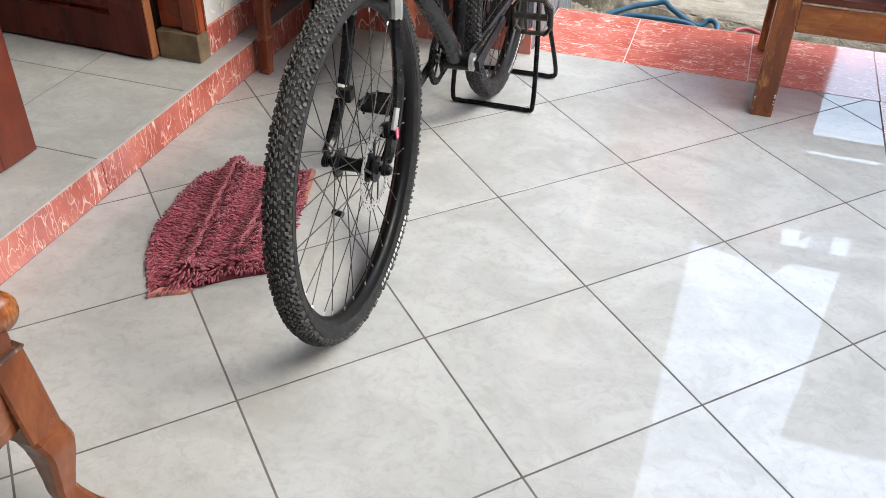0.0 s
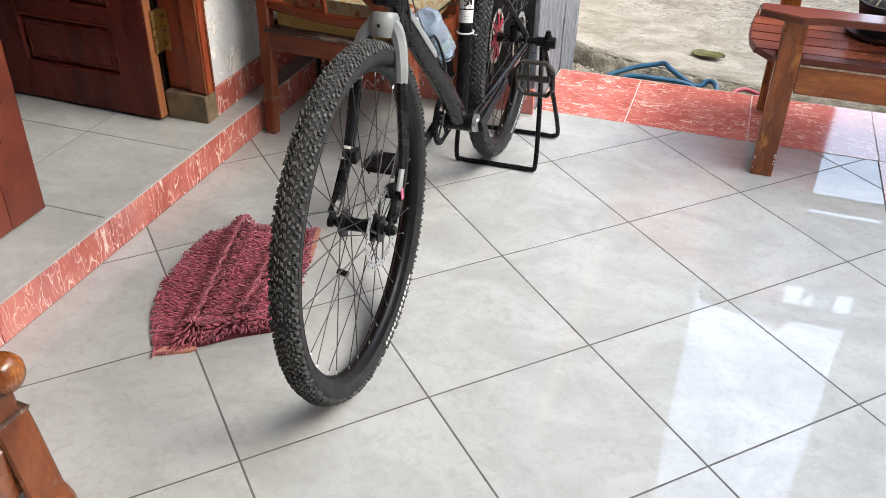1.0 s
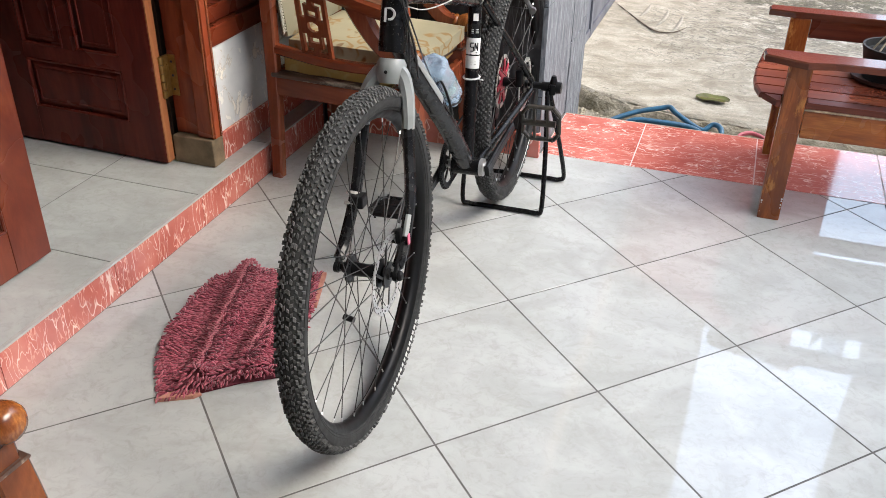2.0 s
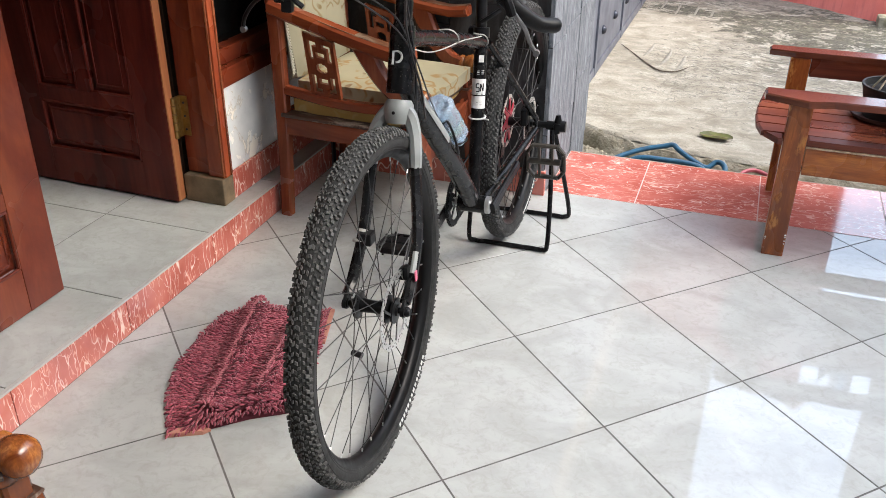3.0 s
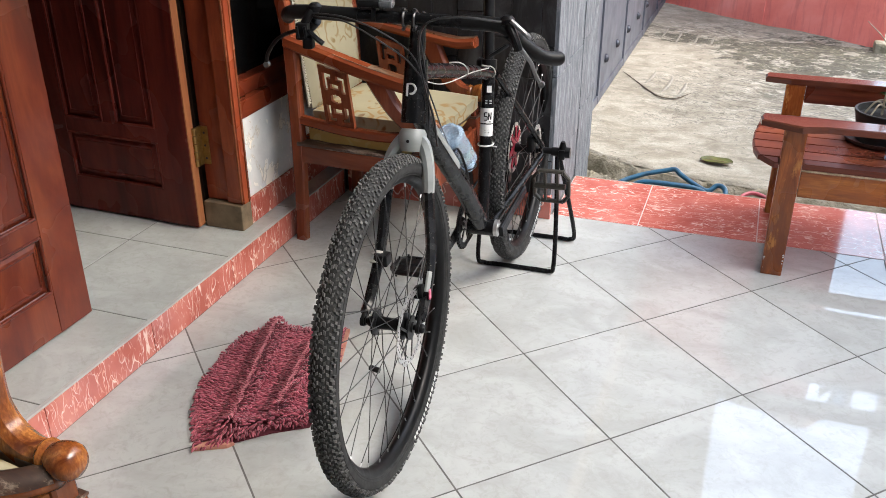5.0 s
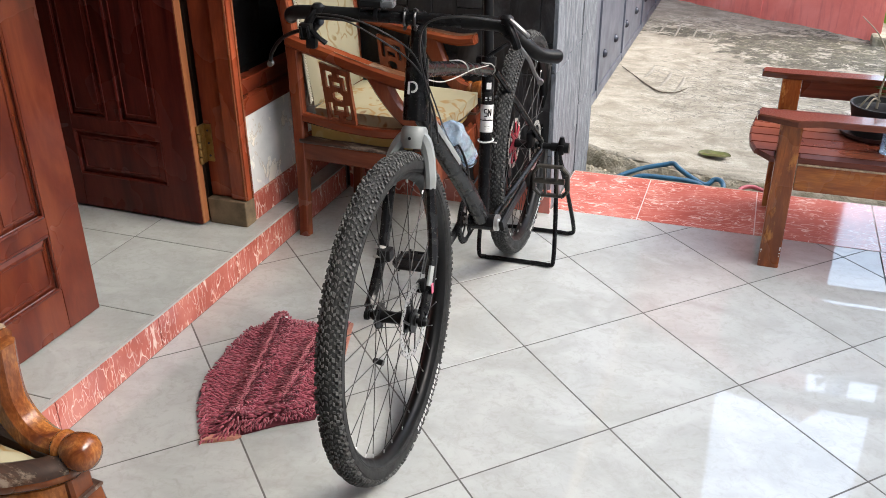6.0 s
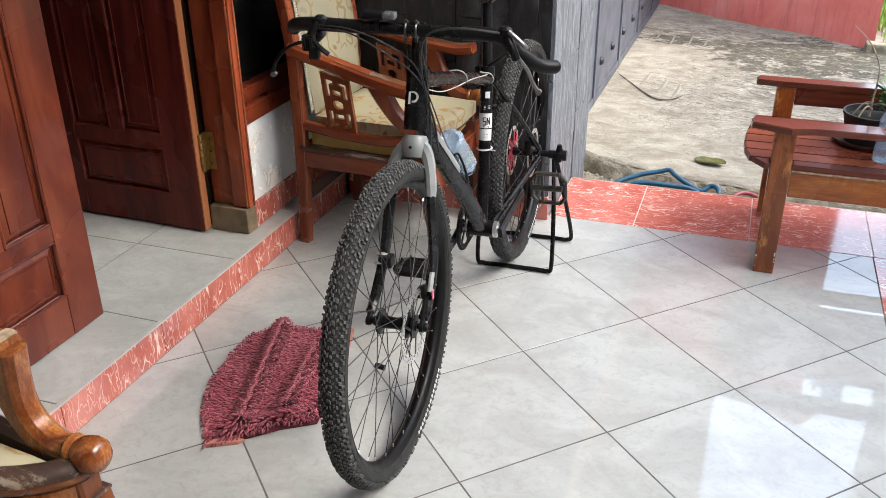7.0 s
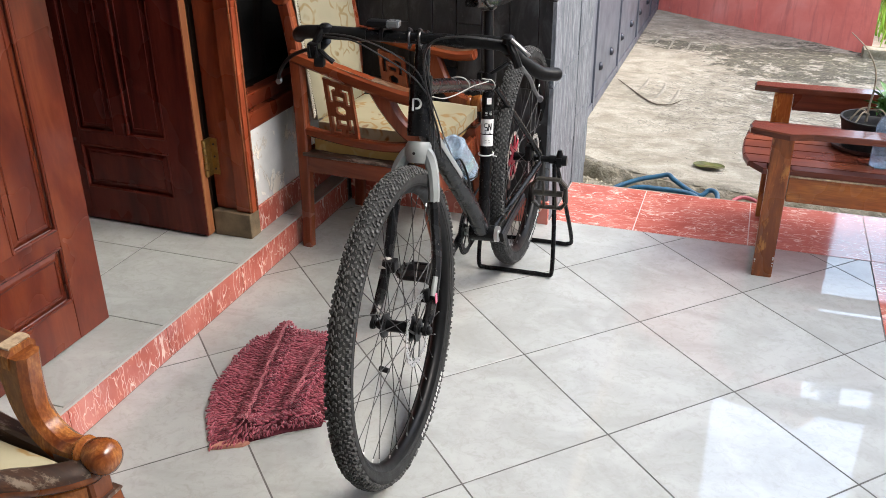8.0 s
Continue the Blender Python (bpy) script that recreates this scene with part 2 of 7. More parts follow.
    col = mixc(nt, ramp(nt, fin, [(0.34, 0.5), (0.52, 0.0)]), col, (0.22, 0.195, 0.155))
    nt.links.new(col, bs.inputs["Base Color"])
    bs.inputs["Roughness"].default_value = 0.9
    hh = mixc(nt, 0.5, mid, streak)
    bump(nt, bs, mixc(nt, 0.35, hh, mixc(nt, 0.5, fin, chip)), 1.0, 0.02)
    return m


def slab_stone(name, dark, mid, light, rough, axis=(3.0, 3.0, 1.1)):
    m, nt, bs = nodes_of(name)
    v = coords(nt, axis, True)
    f = tex_noise(nt, v, 6.0, 8, 0.7, 0.6)
    g = tex_noise(nt, coords(nt), 60.0, 4, 0.6)
    col = ramp(nt, f, [(0.3, dark), (0.5, mid), (0.7, light)])
    col = mixc(nt, ramp(nt, g, [(0.62, 0.0), (0.72, 0.6)]), col, light)
    nt.links.new(col, bs.inputs["Base Color"])
    bs.inputs["Roughness"].default_value = rough
    bump(nt, bs, f, 0.4, 0.004)
    return m


M_PLASTER = plaster("peeling_white_plaster")
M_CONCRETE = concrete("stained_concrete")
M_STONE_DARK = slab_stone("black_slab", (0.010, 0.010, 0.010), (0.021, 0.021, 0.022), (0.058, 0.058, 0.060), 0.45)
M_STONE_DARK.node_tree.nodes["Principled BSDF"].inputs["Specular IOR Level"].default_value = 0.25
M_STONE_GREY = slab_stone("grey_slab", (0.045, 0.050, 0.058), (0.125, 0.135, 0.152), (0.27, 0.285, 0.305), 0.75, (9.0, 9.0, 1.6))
M_GATE = plain("gate_paint", (0.112, 0.120, 0.148), (0.074, 0.080, 0.100), 0.5, 0.0, 5, 0.1)
M_GATE_BOLT = plain("gate_bolt_metal", (0.05, 0.055, 0.07), (0.03, 0.03, 0.04), 0.4, 0.6, 40)
def pink_paint(name):
    """Salmon limewash with rain streaks, flakes and grey bare spots."""
    m, nt, bs = nodes_of(name)
    v = coords(nt)
    f = tex_noise(nt, v, 2.4, 5, 0.6, 0.4)
    st = tex_noise(nt, coords(nt, (6.0, 6.0, 0.8)), 3.0, 6, 0.65, 0.3)
    g = tex_noise(nt, v, 30.0, 5, 0.7)
    col = ramp(nt, f, [(0.32, (0.74, 0.170, 0.135)), (0.55, (0.86, 0.245, 0.200)), (0.75, (0.90, 0.33, 0.28))])
    col = mixc(nt, ramp(nt, st, [(0.50, 0.0), (0.64, 0.45)]), col, (0.55, 0.135, 0.12))
    col = mixc(nt, ramp(nt, g, [(0.66, 0.0), (0.72, 0.7)]), col, (0.62, 0.40, 0.36))
    nt.links.new(col, bs.inputs["Base Color"])
    bs.inputs["Roughness"].default_value = 0.8
    bump(nt, bs, g, 0.4, 0.006)
    return m


M_PINK = pink_paint("pink_wall_paint")
M_ROOF = plain("porch_ceiling_paint", (0.74, 0.73, 0.70), (0.68, 0.66, 0.63), 0.8, 0, 3)
M_ROOFTILE = plain("roof_tiles", (0.25, 0.10, 0.06), (0.14, 0.06, 0.04), 0.85, 0, 6)
M_ROOM = plain("room_wall_paint", (0.45, 0.40, 0.33), (0.38, 0.33, 0.27), 0.8, 0, 3)
# Kept pale so the added closing walls bounce light into the porch.
M_CLOSING = plain("closing_wall_bounce", (0.74, 0.74, 0.73), (0.67, 0.67, 0.66), 0.8, 0, 3)
# Near-black so the unlit room's darkness is in the wall colour.
M_ROOM_SHADE = wood("dark_room_shade", (0.016, 0.008, 0.005), (0.030, 0.015, 0.009), (0.046, 0.024, 0.014), "z", 0.5, 6.0)
M_PLINTH = plain("mouldy_plinth", (0.215, 0.150, 0.085), (0.040, 0.038, 0.024), 0.8, 0, 11, 0.6)
M_BRASS = plain("brass", (0.42, 0.27, 0.09), (0.25, 0.15, 0.05), 0.35, 0.9, 60)
M_GRASS = plain("grass_leaf", (0.20, 0.42, 0.04), (0.12, 0.28, 0.025), 0.6, 0, 3)
M_MOSSY = plain("mossy_concrete_edge", (0.42, 0.37, 0.28), (0.13, 0.115, 0.065), 0.95, 0, 16, 0.9, 90, 0.008)
M_GUTTER = plain("dirty_gutter_concrete", (0.28, 0.25, 0.19), (0.09, 0.08, 0.055), 0.9, 0, 9, 0.7, 80, 0.006)
M_SOIL = plain("soil", (0.10, 0.075, 0.05), (0.05, 0.038, 0.026), 0.95, 0, 20, 0.6)


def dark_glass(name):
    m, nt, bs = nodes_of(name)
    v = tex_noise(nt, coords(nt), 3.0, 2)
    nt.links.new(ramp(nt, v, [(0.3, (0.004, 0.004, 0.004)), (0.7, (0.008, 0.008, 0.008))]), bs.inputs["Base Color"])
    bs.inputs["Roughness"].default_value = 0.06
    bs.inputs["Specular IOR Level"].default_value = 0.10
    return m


M_GLASS = dark_glass("dark_window_glass")


# ---------------------------------------------------------------- mesh tools
def part(name, bm, material, parent=None, label="", smooth=False, kind=""):
    """Links a bmesh as one mesh object under a thing or a part."""
    me = bpy.data.meshes.new(name)
    bmesh.ops.recalc_face_normals(bm, faces=bm.faces[:])
    bm.to_mesh(me)
    bm.free()
    me.materials.append(material)
    if smooth:
        me.polygons.foreach_set("use_smooth", [True] * len(me.polygons))
        me.set_sharp_from_angle(angle=radians(40))
    ob = new(name, me)
    if parent:
        ob.parent = parent
    return tagged(ob, label, kind=kind)


def thing(name, m, label, category, group="", kind=""):
    ob = new(name)
    ob.empty_display_size = 0.1
    ob.matrix_world = m
    return tagged(ob, label, category, group, kind)


def box(bm, lo, hi, bevel=0.0, m=None):
    c = [(a + b) / 2 for a, b in zip(lo, hi)]
    s = [abs(b - a) for a, b in zip(lo, hi)]
    mat = Matrix.Translation(c) @ Matrix.Diagonal((*s, 1))
    r = bmesh.ops.create_cube(bm, size=1.0, matrix=(m @ mat) if m else mat)
    if bevel:
        es = list({e for v in r["verts"] for e in v.link_edges})
        bmesh.ops.bevel(bm, geom=es, offset=bevel, segments=2, affect="EDGES", profile=0.6)
    return bm


def smooth_path(pts, n=8):
    """A Catmull-Rom line through the points."""
    p = [Vector(q) for q in pts]
    p = [p[0] * 2 - p[1]] + p + [p[-1] * 2 - p[-2]]
    out = []
    for i in range(1, len(p) - 2):
        for k in range(n):
            t = k / n
            a, b, c, d = p[i - 1], p[i], p[i + 1], p[i + 2]
            out.append(0.5 * ((2 * b) + (c - a) * t + (2 * a - 5 * b + 4 * c - d) * t * t + (3 * b - a - 3 * c + d) * t ** 3))
    out.append(p[-2])
    return out


def tube(bm, pts, radius, seg=10, closed=False, flat=1.0, up=(0, 0, 1)):
    """A swept round bar; radius: one number, or one for each point. flat scales it across."""
    pts = [Vector(q) for q in pts]
    n = len(pts)
    rad = radius if isinstance(radius, (list, tuple)) else [radius] * n
    rings, side = [], None
    for i, q in enumerate(pts):
        if closed:
            d = pts[(i + 1) % n] - pts[i - 1]
        else:
            d = pts[min(i + 1, n - 1)] - pts[max(i - 1, 0)]
        d.normalize()
        if side is None:
            side = d.cross(Vector(up))
            if side.length < 0.05:
                side = d.cross(Vector((1, 0, 0)))
        side = side - d * side.dot(d)
        side.normalize()
        top = side.cross(d)
        rings.append([bm.verts.new(q + (side * math.cos(a) * flat + top * math.sin(a)) * rad[i]) for a in [2 * math.pi * k / seg for k in range(seg)]])
    for i in range(n if closed else n - 1):
        a, b = rings[i], rings[(i + 1) % n]
        for k in range(seg):
            bm.faces.new((a[k], a[(k + 1) % seg], b[(k + 1) % seg], b[k]))
    if not closed:
        bm.faces.new(rings[0][::-1])
        bm.faces.new(rings[-1])
    return bm


def bar(bm, pts, width, depth, up=(0, 0, 1), bevel=0.003):
    """A rectangular bar swept along a line. width lies across up, depth along it; each one number or one per point."""
    pts = [Vector(q) for q in pts]
    n = len(pts)
    ws = width if isinstance(width, (list, tuple)) else [width] * n
    ds = depth if isinstance(depth, (list, tuple)) else [depth] * n
    rings = []
    for i, q in enumerate(pts):
        d = (pts[min(i + 1, n - 1)] - pts[max(i - 1, 0)]).normalized()
        s = d.cross(Vector(up)).normalized()
        t = s.cross(d)
        w, h, c = ws[i] / 2, ds[i] / 2, min(bevel, ws[i] / 3, ds[i] / 3)
        ring = [(-w + c, -h), (w - c, -h), (w, -h + c), (w, h - c), (w - c, h), (-w + c, h), (-w, h - c), (-w, -h + c)]
        rings.append([bm.verts.new(q + s * a + t * b) for a, b in ring])
    for a, b in zip(rings, rings[1:]):
        for k in range(8):
            bm.faces.new((a[k], a[(k + 1) % 8], b[(k + 1) % 8], b[k]))
    bm.faces.new(rings[0][::-1])
    bm.faces.new(rings[-1])
    return bm


def lathe(bm, profile, m=None, seg=24, closed=False):
    """Turns (radius, height) points about z."""
    m = m or Matrix()
    rings = []
    for r, z in profile:
        rings.append([bm.verts.new(m @ Vector((r * math.cos(2 * math.pi * k / seg), r * math.sin(2 * math.pi * k / seg), z))) for k in range(seg)])
    pairs = list(zip(rings, rings[1:])) + ([(rings[-1], rings[0])] if closed else [])
    for a, b in pairs:
        for k in range(seg):
            bm.faces.new((a[k], a[(k + 1) % seg], b[(k + 1) % seg], b[k]))
    if not closed:
        bm.faces.new(rings[0][::-1])
        bm.faces.new(rings[-1])
    return bm


def prism(bm, poly, z0, z1, chamfer=0.0, m=None):
    """A flat piece from a plan outline, its upper rim chamfered."""
    m = m or Matrix()
    c = Vector((sum(p[0] for p in poly) / len(poly), sum(p[1] for p in poly) / len(poly)))
    levels = [(z0, 0.0), (z1 - chamfer, 0.0), (z1, chamfer)] if chamfer else [(z0, 0.0), (z1, 0.0)]
    rings = []
    for z, inset in levels:
        ring = []
        for p in poly:
            d = c - Vector(p)
            q = Vector(p) + (d.normalized() * inset * 1.4 if inset else Vector((0, 0)))
            ring.append(bm.verts.new(m @ Vector((q.x, q.y, z))))
        rings.append(ring)
    for a, b in zip(rings, rings[1:]):
        for k in range(len(poly)):
            bm.faces.new((a[k], a[(k + 1) % len(poly)], b[(k + 1) % len(poly)], b[k]))
    bm.faces.new(rings[0][::-1])
    bm.faces.new(rings[-1])
    return bm


def clip(poly, lo, hi):
    """Cuts a plan outline to a rectangle."""
    for ax, lim, keep in ((0, lo[0], 1), (0, hi[0], -1), (1, lo[1], 1), (1, hi[1], -1)):
        out = []
        for a, b in zip(poly, poly[1:] + poly[:1]):
            ia, ib = (a[ax] - lim) * keep >= 0, (b[ax] - lim) * keep >= 0
            if ia:
                out.append(a)
            if ia != ib:
                t = (lim - a[ax]) / (b[ax] - a[ax])
                out.append(tuple(a[k] + t * (b[k] - a[k]) for k in (0, 1)))
        poly = out
        if not poly:
            return []
    return poly


# ---------------------------------------------------------------- setting
STEP_X, STEP_Z, WALL_X = -0.939, 0.10, -1.01
PORCH_LO, PORCH_HI, STRIP_Y = (STEP_X, -3.2), (0.965, 1.492), 1.89
WALL_Y, PILLAR_X, PILLAR_Y = 1.45, -0.14, 2.2
GATE_X, YARD_Z, GUTTER_Z, KERB_Y = -0.26, -0.05, -0.125, 2.2

# ground: one sheet out to the horizon, with the paved yard on it
bm = bmesh.new()
box(bm, (-400, -400, -0.6), (400, 400, -0.30))
tagged(part("ground", bm, M_SOIL), "bare brown earth round the house", "ground", kind="structure")

bm = bmesh.new()
box(bm, (STEP_X - 0.1, -3.3, -0.3), (1.36, STRIP_Y - 0.004, -0.0006))
floor_base = tagged(part("floor", bm, M_GROUT), "porch floor of glossy off-white tiles laid diagonally", "floor", kind="structure")

bm = bmesh.new()
box(bm, (-3.4, -3.3, -0.3), (STEP_X - 0.012, WALL_Y + 1.2, STEP_Z - 0.0011))
room_floor = tagged(part("floor_raised", bm, M_GROUT), "raised house floor of off-white tiles behind a red step", "floor", kind="structure")

# house wall with doorway and window
def wall_piece(name, lo, hi, mat, label, cat="wall"):
    b = bmesh.new()
    box(b, lo, hi)
    return tagged(part(name, b, mat), label, cat, kind="structure")


WX0, WX1 = WALL_X - 0.14, WALL_X - 0.002
wall_piece("wall_house_low", (WX0, 0.868, STEP_Z), (WX1, WALL_Y, 0.452), M_PLASTER, "white plaster wall, peeling, under the window")
wall_piece("wall_house_near", (WX0, -3.3, STEP_Z), (WX1, -0.43, 3.0), M_PLASTER, "white plastered house wall beside the doors")
wall_piece("wall_house_top", (WX0, -0.43, 2.2), (WX1, WALL_Y, 3.0), M_PLASTER, "white plastered house wall over the doors")
# closed room behind the doors; its walls are coloured dark in place of shade
wall_piece("wall_room_back", (-3.5, -3.3, STEP_Z), (-3.4, 2.65, 3.0), M_ROOM_SHADE, "wall inside the room, coloured dark for the missing light")
wall_piece("wall_room_far", (-3.4, 2.55, STEP_Z), (WX0, 2.65, 3.0), M_ROOM_SHADE, "wall inside the room, coloured dark for the missing light")
wall_piece("wall_room_near", (-3.4, -3.4, STEP_Z), (WX1, -3.3, 3.0), M_ROOM_SHADE, "wall inside the room, coloured dark for the missing light")
wall_piece("wall_room_window_side", (WX0, WALL_Y + 0.16, STEP_Z), (WX0 + 0.1, 2.55, 3.0), M_ROOM_SHADE, "wall inside the room, coloured dark for the missing light")
# Unseen; the wide near part is added to dim the near floor.
bm = bmesh.new()
prism(bm, [(-3.5, -3.5), (1.3, -3.5), (1.3, 0.9), (0.44, 0.9), (0.44, 2.12), (-3.5, 2.12)], 2.88, 3.0)
tagged(part("ceiling", bm, M_ROOF), "pale porch and room ceiling, unseen, outlined to limit the light", "ceiling", kind="structure")
# Unseen slab added to bound the sky mirrored in the floor tiles.
wall_piece("eave_over_gate", (-1.4, 6.3, 8.5), (0.63, 9.4, 8.6), M_ROOF, "unseen slab added to bound the sky reflected in the floor", "eave")

# Unseen block added where the mirrored sky patch ends on its right.
bm = bmesh.new()
prism(bm, [(1.96, 6.0), (3.4, 6.0), (4.2, 9.0), (3.0, 9.0)], -0.3, 6.0)
tagged(part("neighbour_house", bm, M_ROOM), "unseen block added to end the reflected sky on the right", "house", kind="structure")
# Unseen wall added below the slab, closing the mirrored sky on its left.
wall_piece("upper_storey", (-1.4, 6.4, 3.1), (0.62, 9.3, 8.499), M_ROOM, "unseen wall added to close the reflected sky on the left", "wall")

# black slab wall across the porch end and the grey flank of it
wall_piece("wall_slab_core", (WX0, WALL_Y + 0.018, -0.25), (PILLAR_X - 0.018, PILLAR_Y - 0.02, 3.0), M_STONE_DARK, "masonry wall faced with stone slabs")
# Unseen backing, tall enough to hide a strip of sky mirrored in the floor.
wall_piece("wall_beside_gate", (GATE_X - 0.25, PILLAR_Y, -0.2), (GATE_X - 0.03, 6.1, 3.25), M_ROOM, "unseen wall behind the gate, raised to block reflected sky")
# Unseen wall added to keep side light off the near floor.
wall_piece("wall_porch_side", (1.36, -3.4, -0.3), (1.46, -1.25, 3.0), M_CLOSING, "unseen wall added to cut light on the near floor")
# added dark wall behind the open leaf, keeps the gap beside it black
wall_piece("wall_door_return", (-1.95, 0.838, STEP_Z), (WX0 - 0.001, 0.94, 3.0), M_ROOM_SHADE, "added dark wall that blackens the gap behind the open door leaf")
# Unseen screen added against side sky light, so floor reflections stand out.
wall_piece("wall_neighbour_path", (3.3, -4.5, -0.3), (3.5, 4.4, 2.9), M_CLOSING, "unseen pale wall added to hold back sky light from the side")
# Unseen wall added behind the viewpoint; its pale face returns light.
wall_piece("wall_porch_back", (WX0, -3.5, -0.3), (1.36, -3.4, 3.0), M_CLOSING, "unseen wall added to close the porch and bounce light")

# yard
def kerb_line(x):
    """Where the broken front edge of the yard slab runs."""
    return 2.100 + 0.245 * math.exp(-(x + 0.157) / 0.36) + 0.02 * noise.noise((x * 5, 3.1, 0)) + 0.008 * noise.noise((x * 19, 1.1, 0))


bm = bmesh.new()
nx, ny = 150, 190
vs = []
for j in range(ny + 1):
    row = []
    for i in range(nx + 1):
        x = -0.42 + 4.4 * i / nx
        y0 = kerb_line(x)
        y = y0 + (7.8 - y0) * (j / ny) ** 1.15
        z = YARD_Z + 0.010 * noise.noise((x * 3, y * 3, 1)) + 0.006 * noise.noise((x * 11, y * 11, 4)) + 0.004 * noise.noise((x * 24 + y * 9, y * 17, 8)) - (0.010 if j == 0 else 0)
        row.append(bm.verts.new((x, y, z)))
    vs.append(row)
for j in range(ny):
    for i in range(nx):
        bm.faces.new((vs[j][i], vs[j][i + 1], vs[j + 1][i + 1], vs[j + 1][i]))
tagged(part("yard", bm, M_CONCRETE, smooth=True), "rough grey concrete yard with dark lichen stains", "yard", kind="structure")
# its broken, mossy front edge
bm = bmesh.new()
rows = []
n = 260
for k, z in enumerate((-0.054, -0.062, -0.080, -0.102, -0.130, -0.29)):
    row = []
    for i in range(n + 1):
        x = -0.42 + 4.4 * i / n
        y = kerb_line(x)
        out = (0.012, -0.006, -0.016, -0.028, -0.044, -0.044)[k] + 0.012 * noise.noise((x * 24, z * 30, 7)) + 0.007 * noise.noise((x * 70, z * 80, 2))
        row.append(bm.verts.new((x, y + out, z + 0.006 * noise.noise((x * 30, z * 40, 5)))))
    rows.append(row)
for a, b in zip(rows, rows[1:]):
    for i in range(n):
        bm.faces.new((a[i], a[i + 1], b[i + 1], b[i]))
tagged(part("kerb_edge", bm, M_MOSSY, smooth=True), "broken mossy front edge of the concrete yard", "kerb", kind="structure")
bm = bmesh.new()
box(bm, (-0.5, STRIP_Y - 0.02, -0.29), (4.0, KERB_Y + 0.4, GUTTER_Z))
tagged(part("gutter", bm, M_GUTTER), "shallow dirty concrete gutter beside the porch", "gutter", kind="structure")
bm = bmesh.new()
box(bm, (1.36, -3.3, -0.29), (4.0, STRIP_Y, -0.14))
tagged(part("side_path", bm, M_CONCRETE), "concrete path beside the porch", "path", kind="structure")

# lawn beyond the yard
bm = bmesh.new()
box(bm, (0.7, 5.35, -0.3), (14.0, 40.0, -0.075))
tagged(part("lawn", bm, M_GRASS), "bright green lawn beyond the yard", "lawn", kind="structure")
# far pink house
pw0, pw1 = Vector((GATE_X - 0.05, 5.96, 0)), Vector((1.228, 4.81, 0))
pdir = (pw1 - pw0).normalized()
pm = Matrix.Translation(pw0) @ Matrix.Rotation(math.atan2(pdir.y, pdir.x), 4, "Z")
PL = (pw1 - pw0).length
pink = thing("pink_house", pm, "low house with a flaking salmon-pink wall across the yard", "house")
bm = bmesh.new()
prism(bm, [(0, 0), (PL, 0), (PL - 0.3, 0.2), (0, 0.2)], -0.3, 3.0)
part("wall", bm, M_PINK, pink)
bm = bmesh.new()
box(bm, (0.0, -0.008, -0.3), (PL * 0.52, -0.001, 3.0), 0.003)
part("plaster_coat", bm, M_PINK, pink)
bm = bmesh.new()
box(bm, (-0.8, -0.02, 3.0), (PL + 0.02, 0.26, 3.06))
part("roof", bm, M_ROOFTILE, pink)

# gate along the yard
gate = thing("metal_gate", Matrix.Translation((GATE_X, 0, 0)), "dark blue-grey sheet-metal gate with round bolts", "gate")
gy0, gy1 = PILLAR_Y + 0.02, 5.92
bm = bmesh.new()
for y in (gy0, 3.03, 3.84, 4.65, 5.4, gy1 - 0.05):
    box(bm, (-0.025, y, YARD_Z + 0.005), (0.0, y + 0.045, 2.7), 0.002)
box(bm, (-0.025, gy0, YARD_Z + 0.005), (-0.002, gy1, YARD_Z + 0.05), 0.002)
part("gate_frame", bm, M_GATE, gate)
for y0, y1 in ((gy0 + 0.047, 3.028), (3.077, 3.838), (3.887, 4.648), (4.697, 5.398), (5.447, gy1 - 0.052)):
    bm = bmesh.new()
    box(bm, (-0.022, y0, YARD_Z + 0.052), (-0.010, y1, 2.68))
    part("panel", bm, M_GATE, gate)
for z in (0.15, 0.62):
    for k, y in enumerate((3.22, 3.57, 3.96, 4.36, 4.76, 5.16, 5.56)):
        bm = bmesh.new()
        lathe(bm, [(0.024, 0.0), (0.024, 0.006), (0.017, 0.016), (0.006, 0.02)], Matrix.Translation((-0.009, y, z)) @ Matrix.Rotation(radians(90), 4, "Y"), 12)
        part("bolt", bm, M_GATE_BOLT, gate, smooth=True)

# door jamb, door leaves, window
jamb = thing("door_frame", Matrix(), "varnished red-brown wooden door frame with a mouldy foot", "door frame", kind="structure")
bm = bmesh.new()
box(bm, (-1.135, 0.834, STEP_Z + 0.09), (-1.055, 0.868, 2.2), 0.004)
box(bm, (-1.053, 0.818, STEP_Z + 0.09), (-1.000, 0.866, 2.2), 0.006)
box(bm, (-1.0, 0.822, STEP_Z + 0.09), (-0.992, 0.856, 2.2), 0.003)
part("post", bm, M_FRAME, jamb)
# thin upright beads in a slightly yellower wood
for y, x, r in ((0.8195, -0.9995, 0.0035), (0.8605, -0.9985, 0.0045), (0.8475, -0.9905, 0.0022)):
    bm = bmesh.new()
    tube(bm, [(x, y, STEP_Z + 0.091), (x, y, 2.19)], r, 8)
    part("bead", bm, M_FRAME_BEAD, jamb, "thin yellower bead of the moulding", True)
bm = bmesh.new()
box(bm, (-1.137, 0.808, STEP_Z), (-0.998, 0.868, STEP_Z + 0.088), 0.004)
part("foot_block", bm, M_PLINTH, jamb, "mouldy greenish-brown foot of the post")
bm = bmesh.new()
box(bm, (-1.135, -0.43, STEP_Z), (-1.0, -0.372, 2.2), 0.004)
part("post", bm, M_FRAME, jamb)
bm = bmesh.new()
box(bm, (-1.135, -0.37, 2.13), (-1.0, 0.803, 2.2), 0.004)
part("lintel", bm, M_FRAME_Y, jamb)


